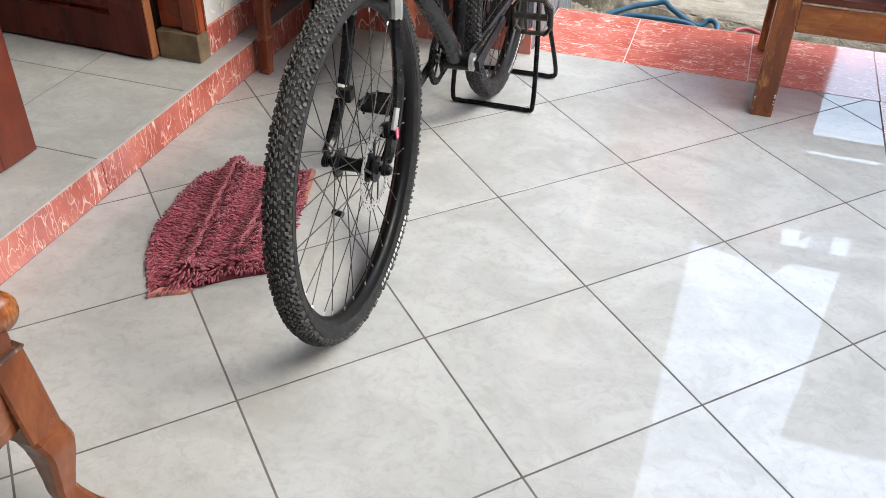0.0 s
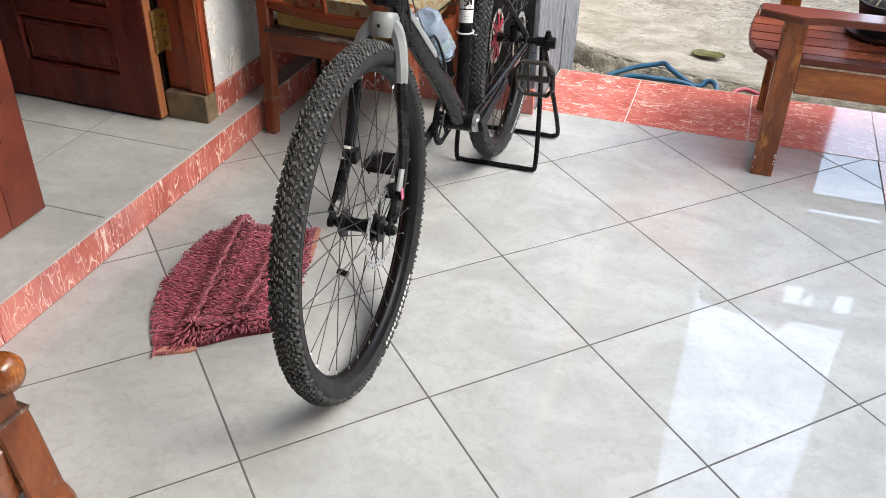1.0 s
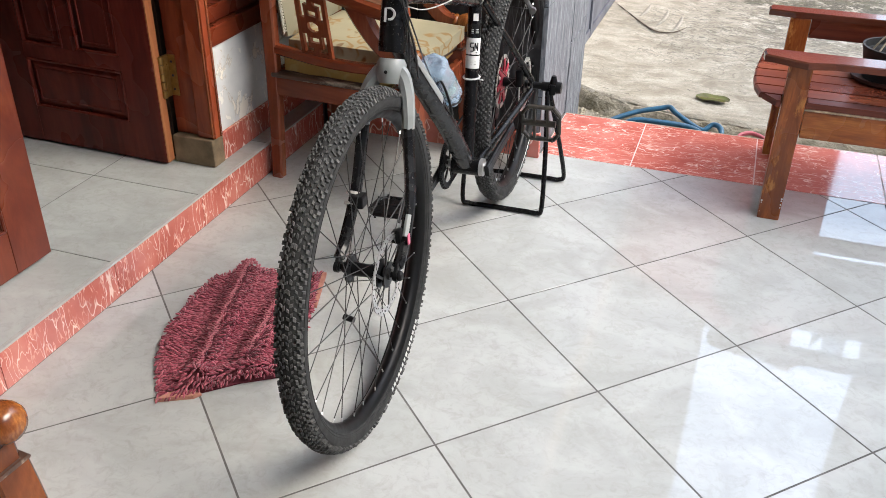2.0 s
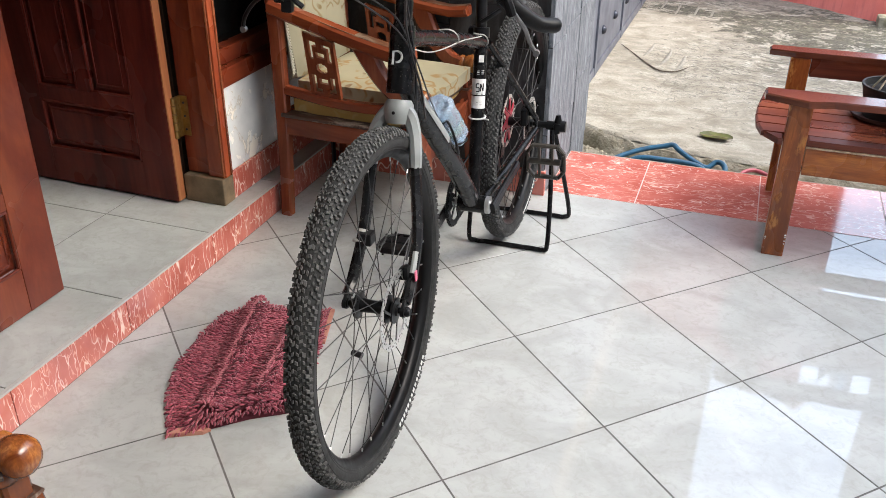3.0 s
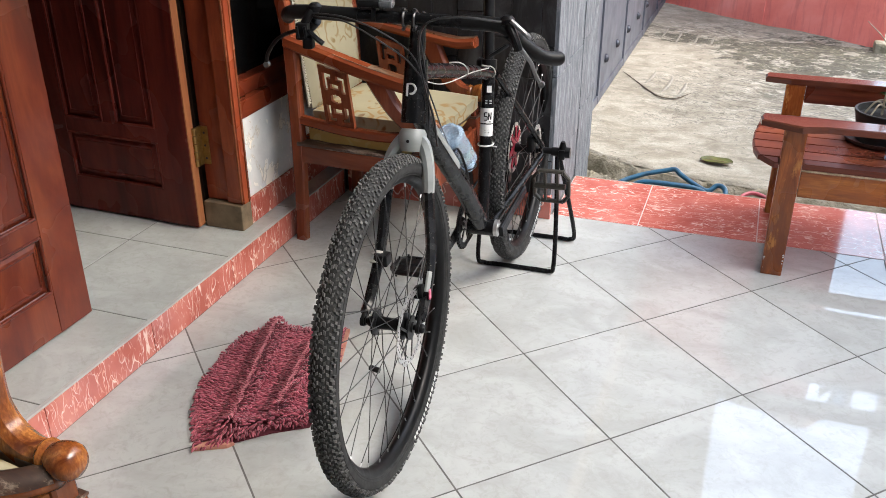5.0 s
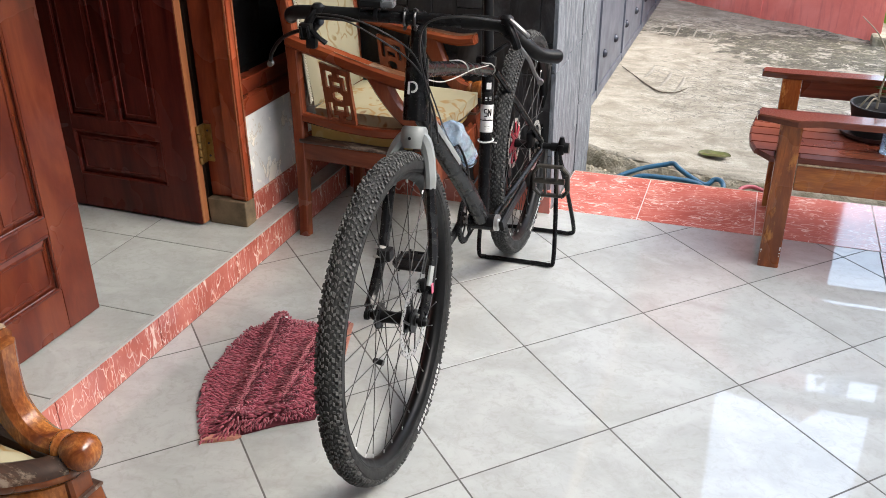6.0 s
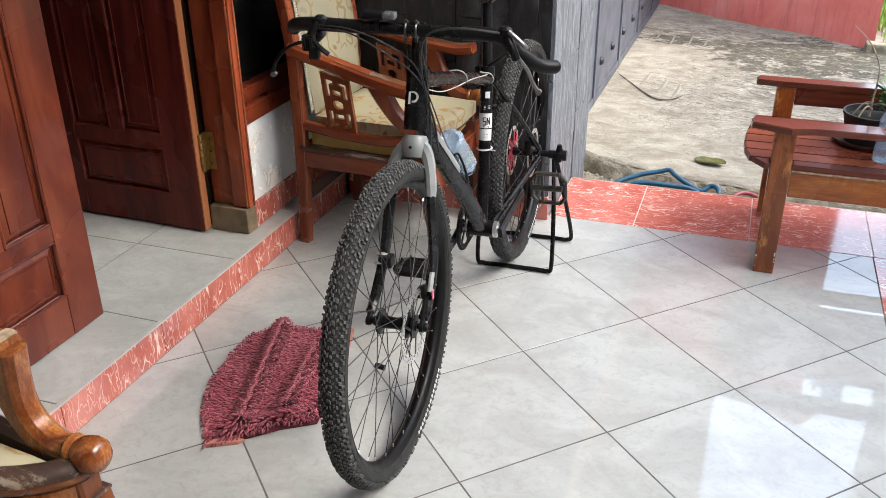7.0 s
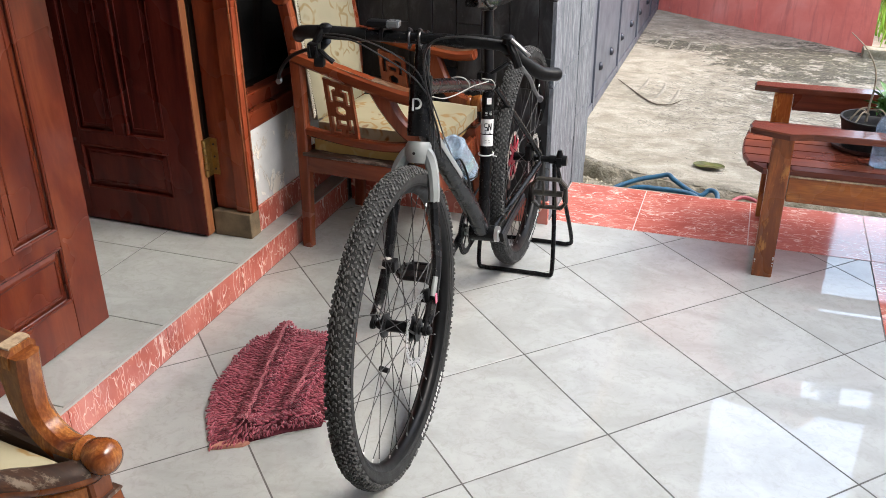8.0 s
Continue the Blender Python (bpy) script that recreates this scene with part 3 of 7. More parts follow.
def door_leaf(name, m, w, mat, label, edge_mat):
    """A panelled leaf: x runs across it from the hinge edge, its faces look along +-y, 35 mm thick."""
    d = thing(name, m, label, "door")
    h0, h1, t = 0.0, 2.02, 0.035
    st = 0.115
    rails = [(0.0, 0.115), (0.275, 0.318), (1.30, 1.39), (h1 - 0.115, h1)]
    b = bmesh.new()
    box(b, (0.0, -t, h0), (st, 0, h1), 0.002)
    part("stile", b, mat, d)
    b = bmesh.new()
    box(b, (w - st, -t, h0), (w, 0, h1), 0.002)
    part("stile", b, mat, d)
    for a, c in rails:
        b = bmesh.new()
        box(b, (st, -t + 0.0015, a), (w - st, -0.0015, c), 0.001)
        part("rail", b, mat, d)
    mid = w / 2
    b = bmesh.new()
    box(b, (mid - 0.024, -t + 0.002, 0.318), (mid + 0.024, -0.002, 1.30), 0.001)
    part("muntin", b, mat, d)
    def field(x0, x1, z0, z1):
        bb = bmesh.new()
        for s, y in ((1, -0.011), (-1, -t + 0.011)):
            fr = [[(x0 - 0.002, z0 - 0.002), (x1 + 0.002, z0 - 0.002), (x1 + 0.002, z1 + 0.002), (x0 - 0.002, z1 + 0.002)]]
            fr.append([(x0 + 0.008, z0 + 0.008), (x1 - 0.008, z0 + 0.008), (x1 - 0.008, z1 - 0.008), (x0 + 0.008, z1 - 0.008)])
            fr.append([(x0 + 0.026, z0 + 0.022), (x1 - 0.026, z0 + 0.022), (x1 - 0.026, z1 - 0.022), (x0 + 0.026, z1 - 0.022)])
            ys = (y + s * 0.008, y, y + s * 0.007)
            rings = [[bb.verts.new((p[0], yy, p[1])) for p in f] for f, yy in zip(fr, ys)]
            for r0, r1 in zip(rings, rings[1:]):
                for k in range(4):
                    bb.faces.new((r0[k], r0[(k + 1) % 4], r1[(k + 1) % 4], r1[k]))
            bb.faces.new(rings[-1])
        panel = part("panel", bb, mat, d)
        bb = bmesh.new()
        for yy in (-0.0035, -t + 0.0035):
            for inset, rr in ((0.004, 0.0048), (0.030, 0.0022)):
                cs = [(x0 + inset, yy, z0 + inset), (x1 - inset, yy, z0 + inset), (x1 - inset, yy, z1 - inset), (x0 + inset, yy, z1 - inset)]
                for q0, q1 in zip(cs, cs[1:] + cs[:1]):
                    tube(bb, [q0, q1], rr, 8)
        part("moulding", bb, mat, panel, smooth=True)
    field(st, w - st, 0.115, 0.275)
    for z0, z1 in ((0.318, 1.30),):
        field(st, mid - 0.024, z0, z1)
        field(mid + 0.024, w - st, z0, z1)
    field(st, w - st, 1.39, h1 - 0.115)
    b = bmesh.new()
    box(b, (-0.0035, -t + 0.002, h0 + 0.002), (-0.0003, -0.002, h1 - 0.002))
    part("edge", b, edge_mat, d, "pale worn edge of the leaf")
    return d


# the near leaf stands shut in the wall, the far one stands open into the room
door_leaf("door_shut", Matrix.Translation((-1.146, -0.365, STEP_Z + 0.008)) @ Matrix.Rotation(radians(90), 4, "Z") @ Matrix.Scale(1, 4), 0.585, M_DOOR, "varnished red-brown panelled door leaf, shut", M_DOOR)
door_leaf("door_open", Matrix.Translation((-1.142, 0.772, STEP_Z + 0.008)) @ Matrix.Rotation(radians(178.5), 4, "Z"), 0.585, M_DOOR_DARK, "dark red-brown panelled door leaf, open into the room", M_RAW)
for z in (0.21, 1.6):
    hb = bmesh.new()
    box(hb, (-1.142, 0.7835, STEP_Z + z), (-1.1385, 0.806, STEP_Z + z + 0.125), 0.001)
    box(hb, (-1.136, 0.8065, STEP_Z + z), (-1.128, 0.833, STEP_Z + z + 0.125), 0.001)
    box(hb, (-1.134, 0.829, STEP_Z + z), (-1.105, 0.833, STEP_Z + z + 0.125), 0.001)
    hinge = part("hinge", hb, M_BRASS, jamb, "tarnished brass butt hinge")
    hb = bmesh.new()
    for k in range(5):
        tube(hb, [(-1.134, 0.800, STEP_Z + z + 0.0255 * k), (-1.134, 0.800, STEP_Z + z + 0.0255 * k + 0.023)], 0.0075, 10)
    part("knuckle", hb, M_BRASS, hinge, smooth=True)
    hb = bmesh.new()
    for k in range(3):
        lathe(hb, [(0.004, 0), (0.003, 0.002)], Matrix.Translation((-1.118, 0.829, STEP_Z + z + 0.02 + 0.042 * k)) @ Matrix.Rotation(radians(90), 4, "X"), 8)
    part("screw", hb, M_GATE_BOLT, hinge)

win = thing("window_1", Matrix(), "dark window in a varnished red-brown frame", "window", kind="structure")
bm = bmesh.new()
box(bm, (-1.12, 0.870, 0.515), (-1.022, WALL_Y - 0.002, 0.562), 0.003)
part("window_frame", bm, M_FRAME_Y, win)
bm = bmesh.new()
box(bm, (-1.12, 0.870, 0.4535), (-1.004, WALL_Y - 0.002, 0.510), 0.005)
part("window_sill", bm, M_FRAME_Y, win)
bm = bmesh.new()
box(bm, (-1.12, 0.870, 0.563), (-1.024, 0.897, 2.2), 0.003)
part("window_frame", bm, M_FRAME, win)
bm = bmesh.new()
box(bm, (-1.12, 1.40, 0.563), (-1.024, WALL_Y - 0.002, 2.2), 0.003)
part("window_frame", bm, M_FRAME, win)
bm = bmesh.new()
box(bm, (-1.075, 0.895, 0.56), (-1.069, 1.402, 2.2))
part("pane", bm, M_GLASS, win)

# ---------------------------------------------------------------- mesh pieces of floors and walls
TILE, GAP = 0.4, 0.0043


def tile_piece(poly, z0, z1, mat, parent, name="tile", chamfer=0.0002):
    if len(poly) < 3:
        return
    area = abs(sum(a[0] * b[1] - b[0] * a[1] for a, b in zip(poly, poly[1:] + poly[:1]))) / 2
    if area < 0.0004:
        return
    b = bmesh.new()
    prism(b, poly, z0, z1, chamfer)
    return part(name, b, mat, parent)


def lay_tiles():
    # diagonal porch tiles, drifting a little out of square towards the step
    def skew(x, y):
        return 0.014 * max(-0.6, min(0.0, (x + y) * 0.7071 + 0.05))
    k = TILE * 0.5 ** 0.5
    h = GAP * 0.5 ** 0.5
    for i in range(-9, 9):
        for j in range(-9, 9):
            ox, oy = k * (i - j), k * (i + j)
            dia = [(ox, oy + h), (ox + k - h, oy + k), (ox, oy + 2 * k - h), (ox - k + h, oy + k)]
            dia = [(x - skew(x, y), y + skew(x, y)) for x, y in dia]
            tile_piece(clip(dia, (PORCH_LO[0] + 0.001, PORCH_LO[1]), (PORCH_HI[0] - 0.002, PORCH_HI[1] - 0.002)), -0.012, 0.0, M_TILE, floor_base)
    # raised floor, square to the wall
    xs = [STEP_X - 0.012, -1.31, -1.71, -2.11, -2.51, -2.91, -3.31, -3.4]
    ys = [0.24 + 0.397 * q for q in range(-9, 6)]
    for a, b in zip(xs, xs[1:]):
        for c, d in zip(ys, ys[1:]):
            tile_piece([(b + 0.002, c + 0.002), (a - 0.002, c + 0.002), (a - 0.002, d - 0.002), (b + 0.002, d - 0.002)] if a < -1 else
                       [(b + 0.002, c + 0.002), (a, c + 0.002), (a, d - 0.002), (b + 0.002, d - 0.002)], STEP_Z - 0.012, STEP_Z, M_TILE, room_floor)


lay_tiles()

strip = thing("red_border", Matrix(), "border of red marbled tiles with white veins along the porch edge", "floor border", kind="structure")
bm = bmesh.new()
box(bm, (-0.138, PORCH_HI[1], -0.012), (1.36, STRIP_Y - 0.003, -0.0002))
part("joint_bed", bm, M_PALE_GROUT, strip)
for a, b in zip((-0.235, 0.168, 0.568, 0.968), (0.168, 0.568, 0.968, 1.36)):
    tile_piece([(max(a, PILLAR_X + 0.002) + 0.002, PORCH_HI[1] + 0.002), (b - 0.002, PORCH_HI[1] + 0.002), (b - 0.002, STRIP_Y), (max(a, PILLAR_X + 0.002) + 0.002, STRIP_Y)], -0.011, 0.0008, M_RED, strip)
for q in range(12):
    y1 = PORCH_HI[1] - 0.002 - 0.4 * q
    tile_piece([(PORCH_HI[0] + 0.002, y1 - 0.396), (1.36, y1 - 0.396), (1.36, y1), (PORCH_HI[0] + 0.002, y1)], -0.011, 0.0008, M_RED, strip)
bm = bmesh.new()
box(bm, (-0.138, STRIP_Y + 0.0005, -0.29), (1.362, STRIP_Y + 0.012, -0.001), 0.002)
part("edge_face", bm, M_CONCRETE, strip)

# step face, nosing and skirtings
riser = thing("step_riser", Matrix(), "low step faced with red marbled tiles under a white nosing", "step", kind="structure")
ys = [0.24 + 0.397 * q for q in range(-9, 4)]
for c, d in zip(ys, ys[1:]):
    d = min(d, WALL_Y - 0.012)
    b = bmesh.new()
    box(b, (STEP_X - 0.0115, c + 0.001, 0.0), (STEP_X, d - 0.001, STEP_Z - 0.0058), 0.001)
    part("tile", b, M_RED, riser)
bm = bmesh.new()
box(bm, (STEP_X - 0.0118, -3.3, STEP_Z - 0.0054), (STEP_X + 0.0016, WALL_Y - 0.012, STEP_Z + 0.0006), 0.002)
part("nosing", bm, M_NOSING, riser, "white glazed nosing")

skirt = thing("skirting", Matrix(), "skirting of red marbled tiles along the wall foot", "skirting", kind="structure")
for c, d in ((0.87, 1.032), (1.034, 1.43)):
    b = bmesh.new()
    box(b, (WALL_X - 0.0015, c, STEP_Z + 0.0008), (WALL_X + 0.009, d, STEP_Z + 0.088), 0.0015)
    part("tile", b, M_RED, skirt)
for c, d in ((-0.928, -0.70), (-0.698, -0.30), (-0.298, PILLAR_X + 0.002)):
    b = bmesh.new()
    box(b, (c, WALL_Y - 0.0085, 0.0008), (d, WALL_Y + 0.012, 0.088), 0.0015)
    part("tile", b, M_RED, skirt)
b = bmesh.new()
box(b, (WALL_X + 0.01, WALL_Y - 0.0085, STEP_Z + 0.0008), (-0.934, WALL_Y + 0.012, STEP_Z + 0.088), 0.0015)
part("tile", b, M_RED, skirt)


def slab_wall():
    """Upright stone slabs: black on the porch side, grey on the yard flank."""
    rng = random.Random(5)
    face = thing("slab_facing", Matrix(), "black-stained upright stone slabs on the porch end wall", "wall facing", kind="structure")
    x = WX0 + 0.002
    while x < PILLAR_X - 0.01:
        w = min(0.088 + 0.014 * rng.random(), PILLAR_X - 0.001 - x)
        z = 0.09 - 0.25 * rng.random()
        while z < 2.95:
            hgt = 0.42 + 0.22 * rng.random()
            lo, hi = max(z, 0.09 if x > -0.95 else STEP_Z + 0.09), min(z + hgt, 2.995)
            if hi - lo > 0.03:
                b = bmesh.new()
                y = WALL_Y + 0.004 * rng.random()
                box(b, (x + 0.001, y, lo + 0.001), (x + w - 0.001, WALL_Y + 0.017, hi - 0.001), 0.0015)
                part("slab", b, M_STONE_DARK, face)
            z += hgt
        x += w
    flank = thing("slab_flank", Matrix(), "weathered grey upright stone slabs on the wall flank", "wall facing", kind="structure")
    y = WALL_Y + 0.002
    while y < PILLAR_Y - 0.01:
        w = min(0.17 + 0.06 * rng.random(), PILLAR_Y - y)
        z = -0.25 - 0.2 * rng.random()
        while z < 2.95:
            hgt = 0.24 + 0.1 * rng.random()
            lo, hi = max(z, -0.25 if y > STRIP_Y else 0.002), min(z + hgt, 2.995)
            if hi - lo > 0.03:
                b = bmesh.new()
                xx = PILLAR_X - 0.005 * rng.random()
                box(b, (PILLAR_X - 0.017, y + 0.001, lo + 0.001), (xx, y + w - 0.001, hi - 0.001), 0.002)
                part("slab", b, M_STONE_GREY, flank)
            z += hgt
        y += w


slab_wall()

# ---------------------------------------------------------------- bicycle
def paint(name, c, rough, coat=0.0, metal=0.0):
    m, nt, bs = nodes_of(name)
    v = coords(nt)
    f = tex_noise(nt, v, 40.0, 4)
    g = tex_noise(nt, v, 260.0, 3)
    col = mixc(nt, ramp(nt, f, [(0.4, 0.0), (0.7, 0.35)]), c, tuple(x * 1.5 + 0.003 for x in c))
    col = mixc(nt, ramp(nt, g, [(0.665, 0.0), (0.72, 0.45)]), col, (0.30, 0.27, 0.22))
    nt.links.new(col, bs.inputs["Base Color"])
    nt.links.new(ramp(nt, f, [(0.3, rough - 0.08), (0.7, rough + 0.12)]), bs.inputs["Roughness"])
    bs.inputs["Metallic"].default_value = metal
    bs.inputs["Coat Weight"].default_value = coat
    return m


M_BLACK = paint("satin_black_paint", (0.0050, 0.0050, 0.0054), 0.22)
M_BLACK.node_tree.nodes["Principled BSDF"].inputs["Specular IOR Level"].default_value = 0.16
M_SILVER = paint("silver_grey_paint", (0.195, 0.206, 0.202), 0.38, 0.1)
M_RUBBER = plain("dusty_tyre_rubber", (0.031, 0.031, 0.0305), (0.020, 0.020, 0.0198), 0.75, 0, 35, 0.4)


def tread_rubber(name):
    m, nt, bs = nodes_of(name)
    ge = nt.nodes.new("ShaderNodeNewGeometry")
    v = coords(nt)
    col = ramp(nt, ge.outputs["Random Per Island"], [(0.0, (0.040, 0.0402, 0.0395)), (0.6, (0.062, 0.0622, 0.061)), (1.0, (0.100, 0.100, 0.098))])
    col = mixc(nt, ramp(nt, tex_noise(nt, v, 320.0, 3), [(0.45, 0.0), (0.7, 0.5)]), col, (0.10, 0.096, 0.088))
    nt.links.new(col, bs.inputs["Base Color"])
    bs.inputs["Roughness"].default_value = 0.8
    bs.inputs["Specular IOR Level"].default_value = 0.2
    bump(nt, bs, tex_noise(nt, v, 400.0, 2), 0.4, 0.001)
    return m


M_RIM = plain("satin_black_rim", (0.0032, 0.0032, 0.0034), (0.005, 0.005, 0.005), 0.38, 0.0, 45, 0.05)
M_RIM.node_tree.nodes["Principled BSDF"].inputs["Specular IOR Level"].default_value = 0.14
M_KNOB = tread_rubber("dusty_tread")
M_ALLOY = plain("brushed_alloy", (0.58, 0.58, 0.575), (0.45, 0.45, 0.445), 0.33, 0.85, 50, 0.08)
M_STEEL_DARK = plain("dark_steel", (0.010, 0.010, 0.011), (0.006, 0.006, 0.006), 0.35, 0.2, 60)
M_SPOKE = plain("black_spoke", (0.010, 0.010, 0.010), (0.018, 0.018, 0.018), 0.5, 0.1, 60)
M_ANODISED_RED = plain("red_anodised", (0.42, 0.02, 0.05), (0.28, 0.012, 0.03), 0.35, 0.7, 40)
M_TAPE = plain("bar_tape", (0.008, 0.008, 0.008), (0.005, 0.005, 0.005), 0.38, 0, 70, 0.4)
for mt in (M_RUBBER, M_TAPE, M_STEEL_DARK):
    mt.node_tree.nodes["Principled BSDF"].inputs["Specular IOR Level"].default_value = 0.15
M_PEDAL = plain("scuffed_pedal", (0.045, 0.038, 0.028), (0.02, 0.018, 0.015), 0.45, 0.3, 60)
M_LETTER = plain("faded_tyre_letters", (0.52, 0.52, 0.51), (0.34, 0.34, 0.33), 0.7, 0, 60)
M_LEVER = plain("worn_lever_alloy", (0.22, 0.22, 0.22), (0.14, 0.14, 0.14), 0.42, 0.8, 60)
M_CLAMP = plain("grey_clamp_steel", (0.060, 0.060, 0.060), (0.030, 0.030, 0.030), 0.3, 0.7, 60)
M_SPROCKET = plain("bright_sprocket_steel", (0.62, 0.60, 0.56), (0.45, 0.43, 0.40), 0.38, 0.7, 60)
M_WHITE = plain("white_label", (0.60, 0.60, 0.59), (0.50, 0.49, 0.47), 0.5, 0, 60)
M_CABLE = plain("cable_housing", (0.018, 0.018, 0.018), (0.026, 0.026, 0.026), 0.34, 0, 60)
M_PALE_CABLE = plain("pale_cable", (0.38, 0.37, 0.34), (0.27, 0.26, 0.235), 0.45, 0, 60)
M_GREYLENS = plain("grey_lens", (0.10, 0.105, 0.11), (0.07, 0.075, 0.08), 0.25, 0, 60)
M_PINK_PAD = plain("pink_sticker", (0.62, 0.14, 0.22), (0.50, 0.10, 0.17), 0.5, 0, 60)


def clear_plastic(name, tint):
    m, nt, bs = nodes_of(name)
    bs.inputs["Base Color"].default_value = rgba(tint)
    bs.inputs["Roughness"].default_value = 0.08
    bs.inputs["Transmission Weight"].default_value = 0.74
    bs.inputs["IOR"].default_value = 1.12
    bump(nt, bs, tex_noise(nt, coords(nt), 45.0, 4, 0.6, 0.8), 1.0, 0.010)
    bs.inputs["Coat Weight"].default_value = 1.0
    bs.inputs["Coat Roughness"].default_value = 0.06
    return m


M_BOTTLE_FILM = clear_plastic("bottle_film", (0.62, 0.86, 0.82))
M_LABELFILM = plain("bottle_label", (0.62, 0.74, 0.84), (0.42, 0.58, 0.80), 0.4, 0, 40)
M_BOTTLE = clear_plastic("clear_bottle_plastic", (0.66, 0.82, 0.98))


BIKE = Matrix.Translation((-0.163, 0.048, 0.0)) @ Matrix.Rotation(radians(1.4), 4, "Z") @ Matrix.Rotation(radians(-0.35), 4, "Y")
bike = thing("bicycle", BIKE, "matt black mountain bike with a silver-grey fork on a rear stand", "bicycle")
HEAD0, HEAD1 = Vector((0, 0.196, 0.715)), Vector((0, 0.246, 0.885))
BB, SEAT, REAR, FRONT = Vector((0.004, 0.685, 0.278)), Vector((0.006, 0.768, 0.705)), Vector((0.018, 1.112, 0.362)), Vector((0.004, 0.002, 0.355))
R_TYRE, R_CASE = 0.3275, 0.0245


def wheel(c, phase, yaw, lean):
    """tyre with knobbed tread, rim, hub, spokes, nipples; its axle lies along x"""
    wm = Matrix.Translation(c) @ Matrix.Rotation(yaw, 4, "Z") @ Matrix.Rotation(radians(90) + lean, 4, "Y") @ Matrix.Rotation(phase, 4, "Z")
    b = bmesh.new()
    arc = [radians(-134 + 268 * k / 20) for k in range(21)]
    prof = [(R_TYRE + R_CASE * math.cos(a), R_CASE * math.sin(a)) for a in arc]
    prof += [(R_TYRE + (R_CASE - 0.004) * math.cos(a), (R_CASE - 0.004) * math.sin(a)) for a in arc[::-1]]
    lathe(b, prof, wm, 110, closed=True)
    ty = part("tyre", b, M_RUBBER, bike, "dusty black knobbly tyre", True)
    b = bmesh.new()
    # moulded ribs round the side walls
    for o in (1.36, 1.92, 2.16):
        for sg in (-1, 1):
            r0, z0 = R_TYRE + (R_CASE + 0.0002) * math.cos(o), sg * (R_CASE + 0.0002) * math.sin(o)
            lathe(b, [(r0 - 0.0006, z0 - 0.0006), (r0 + 0.0006, z0 - 0.0006), (r0 + 0.0006, z0 + 0.0006), (r0 - 0.0006, z0 + 0.0006)], wm, 110, closed=True)
    part("wall_rib", b, M_RUBBER, ty, kind="stuff")
    # knobs
    verts, faces = [], []
    jit = random.Random(6)

    def knob(ang, off, la, lw, hgt, skew=0.0, flare=1.0):
        """off: angle round the casing; la: length along the tread; flare: base to crown"""
        ang, off = ang + jit.uniform(-0.0055, 0.0055), off + jit.uniform(-0.05, 0.05)
        la, lw, hgt = la * jit.uniform(0.6, 1.15), lw * jit.uniform(0.65, 1.15), hgt * jit.uniform(0.7, 1.1)
        base = len(verts)
        for lift, shrink in ((-0.0012, 1.04 * flare), (hgt * 0.70, 0.95), (hgt * 0.80, 0.84)):
            for s, t in ((-1, -1), (1, -1), (1, 1), (-1, 1)):
                o = off + t * lw * shrink / 2 / R_CASE
                a = ang + (s * la * shrink / 2 + t * skew) / (R_TYRE + R_CASE)
                rr = R_CASE + lift
                r = R_TYRE + rr * math.cos(o)
                verts.append(wm @ Vector((r * math.cos(a), r * math.sin(a), rr * math.sin(o))))
        q = base
        faces.append((q + 8, q + 9, q + 10, q + 11))
        for lv in (0, 4):
            faces.extend([(q + lv + k, q + lv + (k + 1) % 4, q + lv + 4 + (k + 1) % 4, q + lv + 4 + k) for k in range(4)])
    n = 152
    for k in range(n):
        a, half = 2 * math.pi * k / n, math.pi / n
        for sg in (1, -1):
            # paired centre blocks, two rows of side blocks, tall shoulder blocks
            knob(a, sg * 0.135, 0.0078, 0.0046, 0.0030, 0.0011 * sg)
            knob(a + half, sg * 0.365, 0.0070 if k % 2 else 0.0056, 0.0050, 0.0031, -0.0012 * sg)
            knob(a, sg * 0.610, 0.0060 if k % 2 else 0.0076, 0.0048, 0.0033, 0.0010 * sg)
            knob(a + half, sg * 0.850, 0.0066, 0.0054, 0.0050, 0.0006 * sg)
            knob(a + (0.004 if k % 2 else -0.004), sg * (1.10 if k % 2 else 1.05), 0.0068, 0.0066, 0.0066, 0.0, 1.15)
    me = bpy.data.meshes.new("tread")
    me.from_pydata(verts, [], faces)
    me.materials.append(M_KNOB)
    tr = new("tread", me)
    tr.parent = ty
    tagged(tr, kind="stuff")
    # lettering on the wall of the tyre, as plain bars
    b = bmesh.new()
    rng = random.Random(3)
    for a0 in (0.14 - phase,):
        for k in range(14):
            a, w = a0 + k * 0.042, 0.0068 + 0.0034 * rng.random()
            o = 1.70
            m4 = wm @ Matrix.Rotation(a, 4, "Z") @ Matrix.Translation((R_TYRE + R_CASE * math.cos(o), 0, R_CASE * math.sin(o))) @ Matrix.Rotation(o - math.pi / 2, 4, "Y").inverted()
            box(b, (-0.0042, -w / 2, -0.0003), (0.0042, w / 2, 0.0005), 0, m4)
    part("lettering", b, M_LETTER, ty, "pale lettering bars on the tyre wall", kind="stuff")
    rim_r = R_TYRE - 0.0205
    b = bmesh.new()
    lathe(b, [(rim_r + 0.0065, -0.0175), (rim_r + 0.0065, -0.0158), (rim_r, -0.0145), (rim_r, 0.0145), (rim_r + 0.0065, 0.0158), (rim_r + 0.0065, 0.0175),
              (rim_r + 0.002, 0.0170), (rim_r - 0.006, 0.0115), (rim_r - 0.0105, 0.0065), (rim_r - 0.0120, 0.002), (rim_r - 0.0120, -0.002), (rim_r - 0.0105, -0.0065), (rim_r - 0.006, -0.0115), (rim_r + 0.002, -0.0170)], wm, 110, closed=True)
